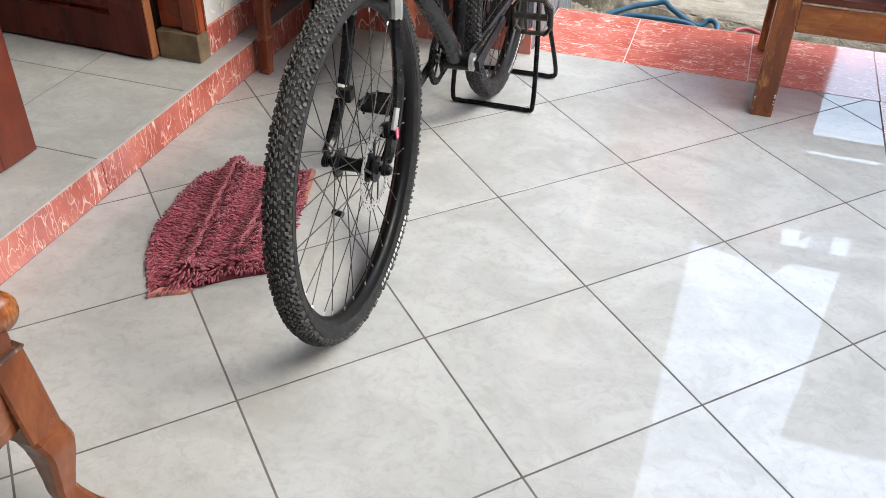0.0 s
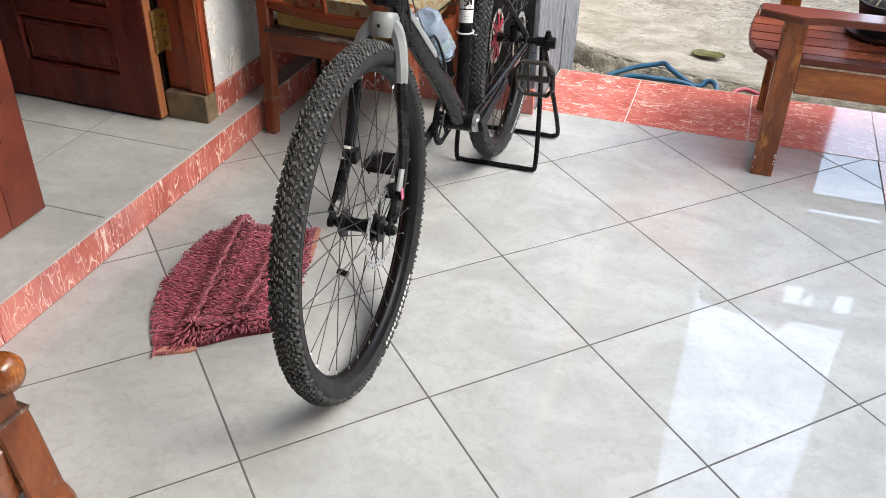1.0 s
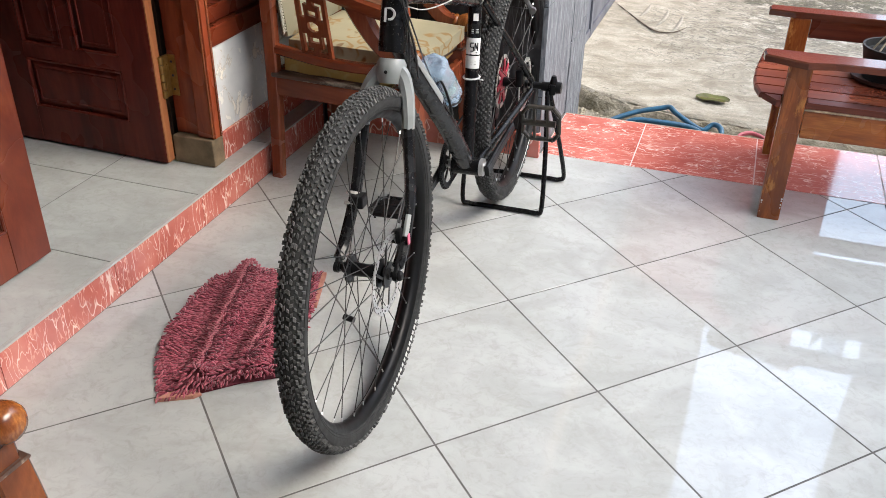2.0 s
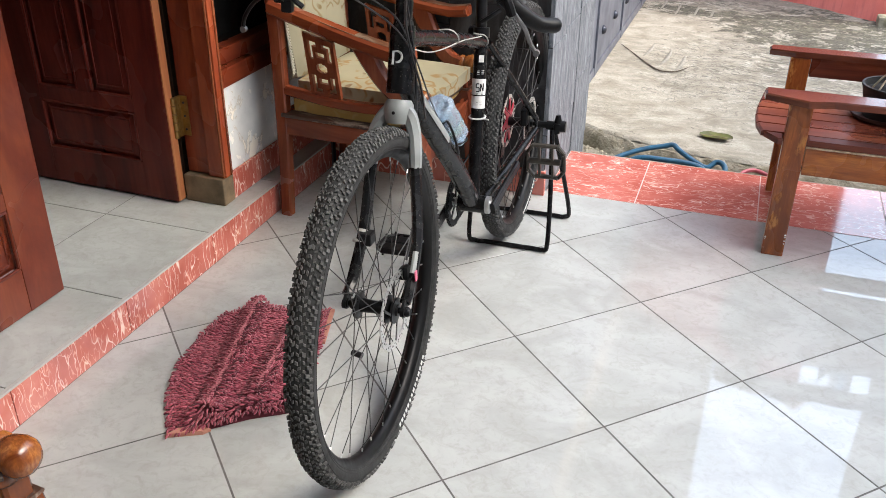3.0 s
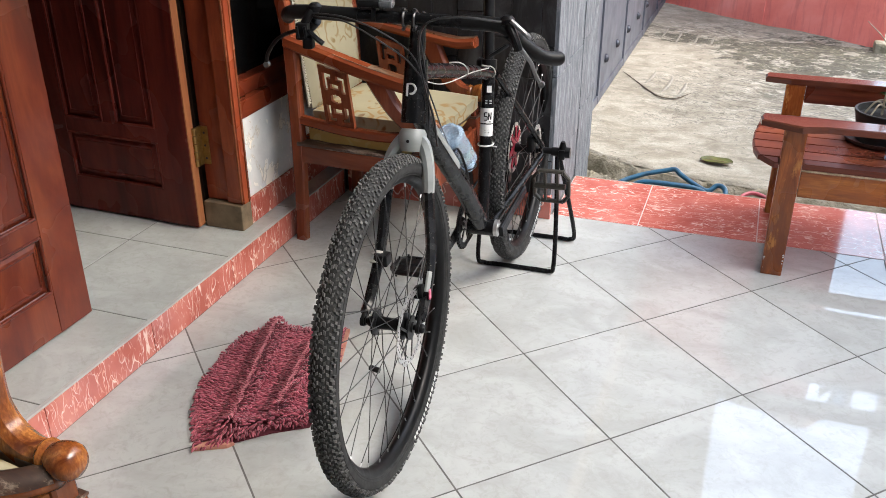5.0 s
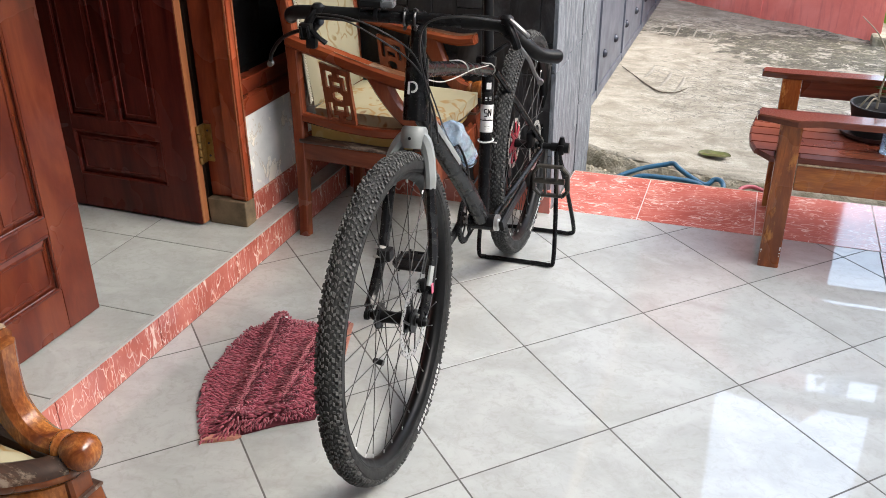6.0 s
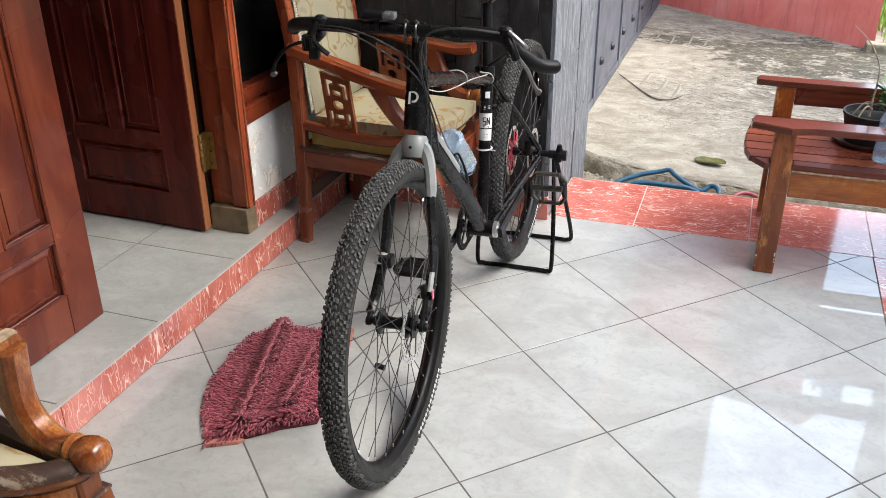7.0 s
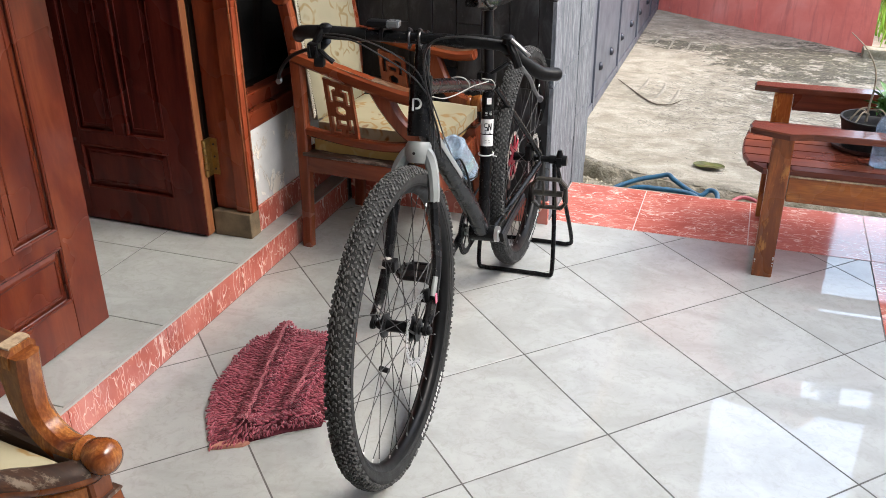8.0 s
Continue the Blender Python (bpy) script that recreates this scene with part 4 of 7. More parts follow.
    rim = part("rim", b, M_RIM, bike, "black alloy rim", True)
    b = bmesh.new()
    lathe(b, [(0.010, -0.050), (0.014, -0.040), (0.029, -0.036), (0.029, -0.032), (0.0145, -0.028), (0.013, 0.0), (0.0145, 0.022), (0.029, 0.027), (0.029, 0.031), (0.015, 0.036), (0.011, 0.050)], wm, 20)
    hub = part("hub", b, M_STEEL_DARK, bike, "black hub", True)
    b = bmesh.new()
    tube(b, [wm @ Vector((0, 0, -0.066)), wm @ Vector((0, 0, 0.074))], 0.0065, 10)
    for s in (-1, 1):
        half = 0.066 if s < 0 else 0.074
        lathe(b, [(0.010, 0), (0.0105, 0.006), (0.007, 0.011)], wm @ Matrix.Translation((0, 0, s * (half - 0.011))) @ (Matrix() if s > 0 else Matrix.Rotation(math.pi, 4, "X")), 12)
    part("axle", b, M_STEEL_DARK, hub, smooth=True)
    sb = bmesh.new()
    tube(sb, [(0, 0, 0), (0, 0, 1)], 0.00105, 5)
    sme = bpy.data.meshes.new("spoke")
    sb.to_mesh(sme)
    sb.free()
    sme.materials.append(M_SPOKE)
    nb = bmesh.new()
    tube(nb, [(0, 0, 0), (0, 0, 0.010)], 0.0016, 6)
    nme = bpy.data.meshes.new("nipple")
    nb.to_mesh(nme)
    nb.free()
    nme.materials.append(M_ALLOY)
    for k in range(32):
        a = 2 * math.pi * (k + 0.5) / 32
        s = 1 if k % 2 else -1
        lead = (0.62 if (k // 2) % 2 else -0.62)
        p0 = wm @ Vector((0.027 * math.cos(a + lead * 1.9), 0.027 * math.sin(a + lead * 1.9), s * (0.031 if s < 0 else 0.028)))
        p1 = wm @ Vector(((rim_r - 0.011) * math.cos(a), (rim_r - 0.011) * math.sin(a), s * 0.0015))
        d = p1 - p0
        rot = d.to_track_quat("Z", "Y").to_matrix().to_4x4()
        o = new("spoke", sme)
        o.parent = rim
        o.matrix_local = Matrix.Translation(p0) @ rot @ Matrix.Diagonal((1, 1, d.length, 1))
        o = new("nipple", nme)
        o.parent = rim
        o.matrix_local = Matrix.Translation(p1 - d.normalized() * 0.009) @ rot
    return rim, hub


rim_f, hub_f = wheel(FRONT, 0.1, radians(0.6), radians(-0.9))
hub_r = wheel(REAR, 0.35, 0.0, 0.0)[1]

# reflector dot on a front spoke
bm = bmesh.new()
tube(bm, [FRONT + Vector((-0.030, -0.052, -0.080)), FRONT + Vector((-0.008, -0.055, -0.082))], 0.0065, 10)
part("spoke_magnet", bm, M_STEEL_DARK, rim_f, smooth=True)


def rotor(c, x, r, parent, carrier):
    m = Matrix.Translation(c + Vector((x, 0, 0))) @ Matrix.Rotation(radians(90), 4, "Y")
    b = bmesh.new()
    n = 72
    inner = [r - 0.015 + 0.0022 * math.cos(12 * 2 * math.pi * k / n) for k in range(n)]
    outer = [r - 0.0012 * (1 - math.cos(12 * 2 * math.pi * k / n)) for k in range(n)]
    rings = []
    for rr, z in ((inner, -0.0009), (outer, -0.0009), (outer, 0.0009), (inner, 0.0009)):
        rings.append([b.verts.new(m @ Vector((q * math.cos(2 * math.pi * k / n), q * math.sin(2 * math.pi * k / n), z))) for k, q in enumerate(rr)])
    for i in range(4):
        for k in range(n):
            b.faces.new((rings[i][k], rings[i][(k + 1) % n], rings[(i + 1) % 4][(k + 1) % n], rings[(i + 1) % 4][k]))
    arms = []
    for k in range(6):
        a = 2 * math.pi * k / 6
        arms.append((m @ Vector((0.02 * math.cos(a + 0.5), 0.02 * math.sin(a + 0.5), 0)), m @ Vector(((r - 0.012) * math.cos(a), (r - 0.012) * math.sin(a), 0))))
    ro = part("disc_rotor", b, M_ALLOY, bike, "drilled steel brake disc")
    for p, q in arms:
        b = bmesh.new()
        bar(b, [p, q], 0.005, 0.0018, (1, 0, 0), 0.0003)
        part("rotor_arm", b, M_CLAMP, ro)
    b = bmesh.new()
    for k in range(48):
        a = 2 * math.pi * k / 48
        rr = r - (0.004, 0.0075, 0.011)[k % 3]
        for z in (-0.0011, 0.0011):
            lathe(b, [(0.0019, -0.0002), (0.0019, 0.0002)], m @ Matrix.Translation((rr * math.cos(a), rr * math.sin(a), z)), 6)
    part("rotor_holes", b, M_STEEL_DARK, ro, kind="stuff")
    b = bmesh.new()
    lathe(b, [(0.012, -0.003), (0.026, -0.0025), (0.026, 0.0025), (0.012, 0.003)], m, 24)
    part("carrier", b, carrier, ro, smooth=True)


rotor(FRONT, 0.043, 0.082, hub_f, M_STEEL_DARK)
rotor(REAR, 0.040, 0.080, hub_r, M_STEEL_DARK)

# fork
bm = bmesh.new()
for s in (-1, 1):
    w = 0.041 if s > 0 else 0.050
    pts = smooth_path([(0.0, 0.192, 0.700), (s * 0.022, 0.188, 0.692), (s * (w - 0.006), 0.177, 0.660), (s * w, 0.165, 0.618), (s * (w + 0.001), 0.158, 0.592)], 6)
    bar(bm, pts, [0.032 - 0.009 * k / (len(pts) - 1) for k in range(len(pts))], 0.026, (0, 1, 0.35), 0.009)
lathe(bm, [(0.024, -0.03), (0.029, -0.012), (0.029, 0.008), (0.024, 0.017)], Matrix.Translation((0, 0.192, 0.700)) @ Matrix.Rotation(radians(-18.5), 4, "X"), 20)
fork = part("fork", bm, M_SILVER, bike, "silver-grey fork crown and upper legs", True)
bm = bmesh.new()
tube(bm, [(0, 0.163, 0.700), (0, 0.1605, 0.701)], 0.0035, 8)
part("crown_hole", bm, M_STEEL_DARK, fork)
for s in (-1, 1):
    bm = bmesh.new()
    lw = 0.0645 if s > 0 else 0.058
    pts = smooth_path([(s * (0.042 if s > 0 else 0.051), 0.158, 0.593), (s * (0.0465 if s > 0 else 0.053), 0.146, 0.555), (s * (lw - 0.004), 0.105, 0.47), (s * lw, 0.048, 0.395), (s * lw, 0.012, 0.368)], 6)
    bar(bm, pts, 0.022, [0.026 - 0.008 * k / (len(pts) - 1) for k in range(len(pts))], (0, 1, 0.5), 0.008)
    part("fork_leg", bm, M_BLACK, fork, "black lower fork leg", True)
    bm = bmesh.new()
    lathe(bm, [(0.0115, -0.004), (0.0115, 0.004)], Matrix.Translation((s * lw, 0.0, 0.355)) @ Matrix.Rotation(radians(90), 4, "Y"), 16)
    bar(bm, [(s * lw, 0.016, 0.372), (s * lw, 0.0, 0.356)], 0.008, 0.02, (0, 1, 0), 0.002)
    part("dropout", bm, M_STEEL_DARK, fork, smooth=True)
# band of pale tape and guide on the right leg, caliper on the left
bm = bmesh.new()
for z, y in ((0.468, 0.1045), (0.451, 0.092)):
    tube(bm, [(-0.058, y, z), (-0.058, y - 0.0035, z - 0.0048)], 0.0158, 12)
part("tape_band", bm, M_PALE_CABLE, fork, "pale tape band")
bm = bmesh.new()
box(bm, (-0.060, 0.078, 0.444), (-0.030, 0.108, 0.470), 0.004)
part("cable_guide", bm, M_STEEL_DARK, fork)
bm = bmesh.new()
box(bm, (0.036, 0.050, 0.394), (0.055, 0.074, 0.418), 0.005)
box(bm, (0.050, 0.040, 0.402), (0.061, 0.058, 0.430), 0.004)
part("brake_caliper", bm, M_STEEL_DARK, fork, "black disc brake caliper", True)
bm = bmesh.new()
tube(bm, smooth_path([(0.054, 0.055, 0.44), (0.050, 0.118, 0.49), (0.042, 0.165, 0.56), (0.032, 0.200, 0.66), (0.026, 0.225, 0.76), (0.022, 0.215, 0.86), (0.02, 0.20, 0.92)], 6), 0.0026, 6)
part("brake_hose", bm, M_CABLE, fork, smooth=True)
bm = bmesh.new()
box(bm, (0.0755, 0.0400, 0.402), (0.0780, 0.0500, 0.424), 0.0008)
part("sticker", bm, M_PINK_PAD, fork, "small pink sticker")
bm = bmesh.new()
bar(bm, [(0.0640, 0.084, 0.444), (0.0655, 0.056, 0.410)], 0.014, 0.017, (0, 1, 0.5), 0.005)
part("silver_patch", bm, M_SILVER, fork, "silver-grey patch low on the fork leg", True)

# main tubes
bm = bmesh.new()
d = (HEAD1 - HEAD0).normalized()
tube(bm, [HEAD0 + d * 0.014, HEAD0 + d * 0.022, HEAD0 + d * 0.12, HEAD1 - d * 0.038, HEAD1 - d * 0.0335, HEAD1 - d * 0.033], [0.0262, 0.0268, 0.0250, 0.0242, 0.0242, 0.0230], 20)
head = part("head_tube", bm, M_BLACK, bike, smooth=True)
bm = bmesh.new()
lg = Matrix.Translation(HEAD0 + d * 0.088 + Vector((0, -0.0268, -0.001))) @ Matrix.Rotation(radians(-18.5), 4, "X")
arc = [(0.010 * math.cos(a), 0, 0.010 * math.sin(a) + 0.004) for a in [radians(90 - 18 * k) for k in range(11)]]
pts = [lg @ Vector(q) for q in [(-0.008, 0, -0.011), (-0.008, 0, 0.014), (0.0, 0, 0.014)] + arc + [(-0.002, 0, -0.006)]]
bar(bm, pts, 0.0045, 0.0022, (0, 1, 0.3), 0.0004)
part("badge", bm, M_WHITE, head, "white outline badge")
bm = bmesh.new()
tube(bm, smooth_path([HEAD0 + d * 0.055, (0, 0.33, 0.640), (0, 0.52, 0.463), BB + Vector((0, -0.015, 0.02))], 8), [0.0225] * 12 + [0.024] * 13, 16, flat=1.0)
part("down_tube", bm, M_BLACK, bike, "thick dusty black down tube", True)
bm = bmesh.new()
tube(bm, smooth_path([HEAD1 - d * 0.058, (0.001, 0.42, 0.783), (0.003, 0.62, 0.729), SEAT - Vector((0, 0, 0.018))], 8), [0.0190] * 3 + [0.0172] * 22, 14)
part("top_tube", bm, M_BLACK, bike, smooth=True)
bm = bmesh.new()
tube(bm, [BB, SEAT], 0.0172, 16)
st = part("seat_tube", bm, M_BLACK, bike, smooth=True)
sdir = (SEAT - BB).normalized()
for f0, f1, lab in ((0.583, 0.655, "white label on the seat tube"), (0.662, 0.755, "white label with black letters on the seat tube")):
    bm = bmesh.new()
    tube(bm, [BB.lerp(SEAT, f0), BB.lerp(SEAT, f1)], 0.0177, 16)
    part("label_band", bm, M_WHITE, st, lab, True)
SIDE = Vector((0.42, -0.907, 0)).normalized()
ACROSS = Vector((0.907, 0.42, 0)).normalized()


def on_seat_tube(f, u, lift=0.0182):
    """A point on the front of the seat tube: f along it, u across."""
    return BB.lerp(SEAT, f) + ACROSS * u + SIDE * (lift - abs(u) * abs(u) * 22)


bm = bmesh.new()
f0, f1, fm = 0.690, 0.735, 0.7125
for line in ([(-0.002, f1), (-0.0095, f1), (-0.0095, fm), (-0.002, fm), (-0.002, f0), (-0.0095, f0)], [(0.0015, f0), (0.0015, f1), (0.0085, f0), (0.0085, f1)]):
    for (ua, fa), (ub, fb) in zip(line, line[1:]):
        bar(bm, [on_seat_tube(fa, ua), on_seat_tube(fb, ub)], 0.0026, 0.0014, tuple(SIDE), 0.0003)
for f in (0.672, 0.680):
    bar(bm, [on_seat_tube(f, -0.009), on_seat_tube(f, 0.008)], 0.0012, 0.0012, tuple(SIDE), 0.0003)
for f in (0.612, 0.628):
    bar(bm, [on_seat_tube(f, -0.008), on_seat_tube(f, 0.006)], 0.0009, 0.0012, tuple(SIDE), 0.0002)
part("label_letters", bm, M_STEEL_DARK, st, "black letters SN and fine lines")
bm = bmesh.new()
bar(bm, [on_seat_tube(0.858, 0.0), on_seat_tube(0.898, 0.0)], 0.013, 0.0016, tuple(SIDE), 0.0005)
part("small_mark", bm, M_WHITE, st, "small white badge")
for f in (0.79, 0.80, 0.808):
    bm = bmesh.new()
    bar(bm, [on_seat_tube(f, -0.009), on_seat_tube(f, 0.009)], 0.0014, 0.0012, tuple(SIDE), 0.0003)
    part("thin_line", bm, M_WHITE, st)

bm = bmesh.new()
q = BB.lerp(SEAT, 0.53)
tube(bm, [q + Vector((0.021 * math.cos(a), 0.021 * math.sin(a), 0.0)) for a in [2 * math.pi * k / 20 for k in range(20)]], 0.0022, 6, True)
tube(bm, [q + Vector((0.018, -0.012, 0)), q + Vector((0.036, -0.02, 0.001))], 0.0018, 6)
part("zip_tie", bm, M_WHITE, st, "white zip tie", True)
bm = bmesh.new()
tube(bm, [SEAT - sdir * 0.005, SEAT + sdir * 0.02], 0.0205, 16)
box(bm, (-0.03, 0.77, 0.703), (-0.016, 0.80, 0.722), 0.003)
part("seat_clamp", bm, M_STEEL_DARK, bike, smooth=True)
bm = bmesh.new()
POST = Vector((0, 0.800, 0.895))
tube(bm, [SEAT, POST], 0.0136, 14)
post = part("seat_post", bm, M_STEEL_DARK, bike, smooth=True)
bm = bmesh.new()
box(bm, (-0.019, 0.78, 0.890), (0.019, 0.825, 0.912), 0.005)
for s in (-1, 1):
    tube(bm, smooth_path([(s * 0.022, 0.69, 0.935), (s * 0.021, 0.745, 0.910), (s * 0.021, 0.85, 0.912), (s * 0.024, 0.90, 0.935)], 5), 0.0035, 8)
part("saddle_clamp", bm, M_CLAMP, post, smooth=True)
# saddle
bm = bmesh.new()
rows = []
for k in range(15):
    t = k / 14
    y = 0.640 + 0.27 * t
    w = 0.018 + 0.055 * max(0, (t - 0.35) / 0.65) ** 1.4 + 0.006 * t
    zt = 0.951 + 0.010 * math.sin(t * math.pi * 1.3 + 2.2) + 0.012 * t * t
    rows.append([bm.verts.new((w * u, y, zt - (0.022 + 0.016 * t) * abs(u) ** 2.6)) for u in [-1 + q / 5 for q in range(11)]])
for a, b in zip(rows, rows[1:]):
    for k in range(10):
        bm.faces.new((a[k], a[k + 1], b[k + 1], b[k]))
rim_edges = [e for e in bm.edges if e.is_boundary]
ex = bmesh.ops.extrude_edge_only(bm, edges=rim_edges)
for v in [v for v in ex["geom"] if isinstance(v, bmesh.types.BMVert)]:
    v.co.z -= 0.012
    v.co.x *= 0.9
bmesh.ops.holes_fill(bm, edges=[e for e in bm.edges if e.is_boundary])
part("saddle", bm, M_BLACK, bike, "worn black saddle", True)
for s in (-1, 1):
    bm = bmesh.new()
    tube(bm, smooth_path([SEAT + Vector((s * 0.015, 0.012, -0.022)), (s * 0.048, 0.93, 0.545), REAR + Vector((s * 0.064, -0.02, 0.02))], 8), 0.0088, 10)
    part("seat_stay", bm, M_BLACK, bike, smooth=True)
    bm = bmesh.new()
    tube(bm, smooth_path([BB + Vector((s * 0.022, 0.015, 0.0)), (s * 0.043, 0.84, 0.30), REAR + Vector((s * 0.064, -0.02, -0.01))], 8), [0.013 - 0.004 * k / 16 for k in range(17)], 10)
    part("chain_stay", bm, M_BLACK, bike, smooth=True)
    bm = bmesh.new()
    bar(bm, [REAR + Vector((s * 0.064, -0.026, 0.024)), REAR + Vector((s * 0.064, 0.004, -0.006))], 0.007, 0.03, (0, 0, 1), 0.002)
    part("rear_dropout", bm, M_BLACK, bike)
bm = bmesh.new()
tube(bm, [BB + Vector((-0.037, 0, 0)), BB + Vector((0.037, 0, 0))], 0.0235, 20)
part("bottom_bracket", bm, M_BLACK, bike, smooth=True)

# cranks, chainring, pedals, chain, cassette
bm = bmesh.new()
tube(bm, [BB + Vector((-0.055, 0, 0)), BB + Vector((0.060, 0, 0))], 0.0125, 14)
lathe(bm, [(0.0235, 0), (0.0235, 0.010)], Matrix.Translation(BB + Vector((0.0375, 0, 0))) @ Matrix.Rotation(radians(90), 4, "Y"), 20)
crank = part("crankset", bm, M_ALLOY, bike, "alloy crank axle and cups", True)
CD = Vector((0, 0.165, 0.045))
for s in (-1, 1):
    bm = bmesh.new()
    bar(bm, [BB + Vector((s * 0.058, 0, 0)) - s * CD * 0.08, BB + Vector((s * 0.066, 0, 0)) + s * CD * 0.5, BB + Vector((s * 0.078, 0, 0)) + s * CD * 1.08], 0.013, [0.034, 0.026, 0.026], (0, 0, 1), 0.005)
    part("crank_arm", bm, M_STEEL_DARK, crank, "black crank arm", True)
    pc = BB + s * CD + Vector((0.160 if s > 0 else -0.138, 0, 0.026 if s > 0 else -0.017))
    pm4 = Matrix.Translation(pc) @ Matrix.Rotation(radians(-78 if s > 0 else -4), 4, "X") @ Matrix.Diagonal((1.0 if s > 0 else 1.2, 1, 1, 1))
    bm = bmesh.new()
    ring = [(-0.034, -0.050), (0.034, -0.050), (0.050, -0.028), (0.050, 0.028), (0.034, 0.050), (-0.034, 0.050), (-0.050, 0.028), (-0.050, -0.028)]
    for (xa, ya), (xb, yb) in zip(ring, ring[1:] + ring[:1]):
        bar(bm, [pm4 @ Vector((xa, ya, 0)), pm4 @ Vector((xb, yb, 0))], 0.009, 0.015, tuple(pm4.to_3x3() @ Vector((0, 0, 1))), 0.003)
    if s < 0:
        box(bm, (-0.040, -0.042, -0.0045), (0.040, 0.042, 0.0045), 0.002, pm4)
    for x in (-0.018, 0.018):
        box(bm, (x - 0.0035, -0.048, -0.006), (x + 0.0035, 0.048, 0.006), 0.001, pm4)
    for xa, ya in ring:
        box(bm, (xa * 0.96 - 0.002, ya * 0.96 - 0.002, -0.013), (xa * 0.96 + 0.002, ya * 0.96 + 0.002, 0.013), 0, pm4)
    tube(bm, [pm4 @ Vector((-s * 0.05, 0, 0)), pm4 @ Vector((s * 0.04, 0, 0))], 0.009, 10)
    part("pedal", bm, M_PEDAL if s > 0 else M_STEEL_DARK, crank, "scuffed black platform pedal")


def toothed(c, x, r, teeth, mat, parent, name, label="", inner=0.6, thick=0.0024):
    m = Matrix.Translation(c + Vector((x, 0, 0))) @ Matrix.Rotation(radians(90), 4, "Y")
    b = bmesh.new()
    n = teeth * 4
    outer = [r + (0.0022 if k % 4 in (1, 2) else -0.0022) for k in range(n)]
    rings = []
    for rr, z in (([r * inner] * n, -thick / 2), (outer, -thick / 2), (outer, thick / 2), ([r * inner] * n, thick / 2)):
        rings.append([b.verts.new(m @ Vector((q * math.cos(2 * math.pi * k / n), q * math.sin(2 * math.pi * k / n), z))) for k, q in enumerate(rr)])
    for i in range(4):
        for k in range(n):
            b.faces.new((rings[i][k], rings[i][(k + 1) % n], rings[(i + 1) % 4][(k + 1) % n], rings[(i + 1) % 4][k]))
    for k in range(5):
        a = 2 * math.pi * k / 5 + 0.4
        bar(b, [m @ Vector((0.012 * math.cos(a), 0.012 * math.sin(a), 0)), m @ Vector((r * (inner + 0.05) * math.cos(a), r * (inner + 0.05) * math.sin(a), 0))], 0.009, thick, (1, 0, 0), 0.0004)
    return part(name, b, mat, parent, label)


toothed(BB, -0.048, 0.066, 32, M_STEEL_DARK, crank, "chainring", "dark chainring", 0.75)
cas = toothed(REAR, -0.028, 0.078, 38, M_SPROCKET, hub_r, "large_sprocket", "large alloy sprocket", 0.86)
b = bmesh.new()
mm = Matrix.Translation(REAR + Vector((-0.028, 0, 0))) @ Matrix.Rotation(radians(90), 4, "Y")
for k in range(7):
    a = 2 * math.pi * k / 7
    bar(b, [mm @ Vector((0.018 * math.cos(a), 0.018 * math.sin(a), 0.002)), mm @ Vector((0.068 * math.cos(a + 0.3), 0.068 * math.sin(a + 0.3), 0.002))], 0.018, 0.0035, (1, 0, 0), 0.001)
lathe(b, [(0.014, -0.002), (0.034, -0.001), (0.034, 0.003), (0.014, 0.004)], mm, 24)
part("sprocket_spider", b, M_ANODISED_RED, cas, "red anodised sprocket spider")
for k in range(1, 8):
    toothed(REAR, -0.030 - 0.0038 * k, 0.072 - 0.0068 * k, 34 - 3 * k, M_STEEL_DARK, hub_r, "sprocket")
# chain
bm = bmesh.new()
ch = []
r0, r1 = 0.066, 0.045
for k in range(13):
    a = radians(90 + 15 * k)
    ch.append(Vector((-0.048, BB.y + r0 * math.cos(a), BB.z + r0 * math.sin(a))))
JOCK = REAR + Vector((-0.048, -0.01, -0.175))
ch += [Vector((-0.049, 0.95, 0.215)), JOCK + Vector((0, 0, -0.02)), JOCK + Vector((0, 0.022, 0.0)), JOCK + Vector((0, 0.012, 0.05)), REAR + Vector((-0.048, 0.03, -0.075)), REAR + Vector((-0.049, 0.046, -0.01)), REAR + Vector((-0.049, 0.03, 0.035)), REAR + Vector((-0.049, -0.01, 0.044))]
n = len(ch)
fine = []
for k in range(n):
    for t in range(6):
        fine.append(ch[k].lerp(ch[(k + 1) % n], t / 6))
tube(bm, fine, [0.0042 if k % 2 else 0.003 for k in range(len(fine))], 6, True)
part("chain", bm, M_STEEL_DARK, bike, "dark greasy chain")
bm = bmesh.new()
for c in (JOCK, REAR + Vector((-0.048, 0.012, -0.105))):
    lathe(bm, [(0.008, -0.004), (0.021, -0.002), (0.021, 0.002), (0.008, 0.004)], Matrix.Translation(c) @ Matrix.Rotation(radians(90), 4, "Y"), 18)
bar(bm, [JOCK + Vector((-0.008, 0, -0.008)), REAR + Vector((-0.056, 0.012, -0.095))], 0.004, 0.026, (0, 1, 0), 0.001)
bar(bm, [REAR + Vector((-0.062, 0.012, -0.095)), REAR + Vector((-0.070, 0.006, -0.045)), REAR + Vector((-0.066, 0.0, -0.008))], 0.018, 0.026, (0, 1, 0), 0.005)
part("derailleur", bm, M_STEEL_DARK, bike, "black rear derailleur", True)
bm = bmesh.new()
box(bm, (0.046, 1.035, 0.375), (0.066, 1.075, 0.425), 0.006)
box(bm, (0.052, 1.060, 0.400), (0.078, 1.085, 0.432), 0.005)
part("rear_caliper", bm, M_STEEL_DARK, bike, smooth=True)

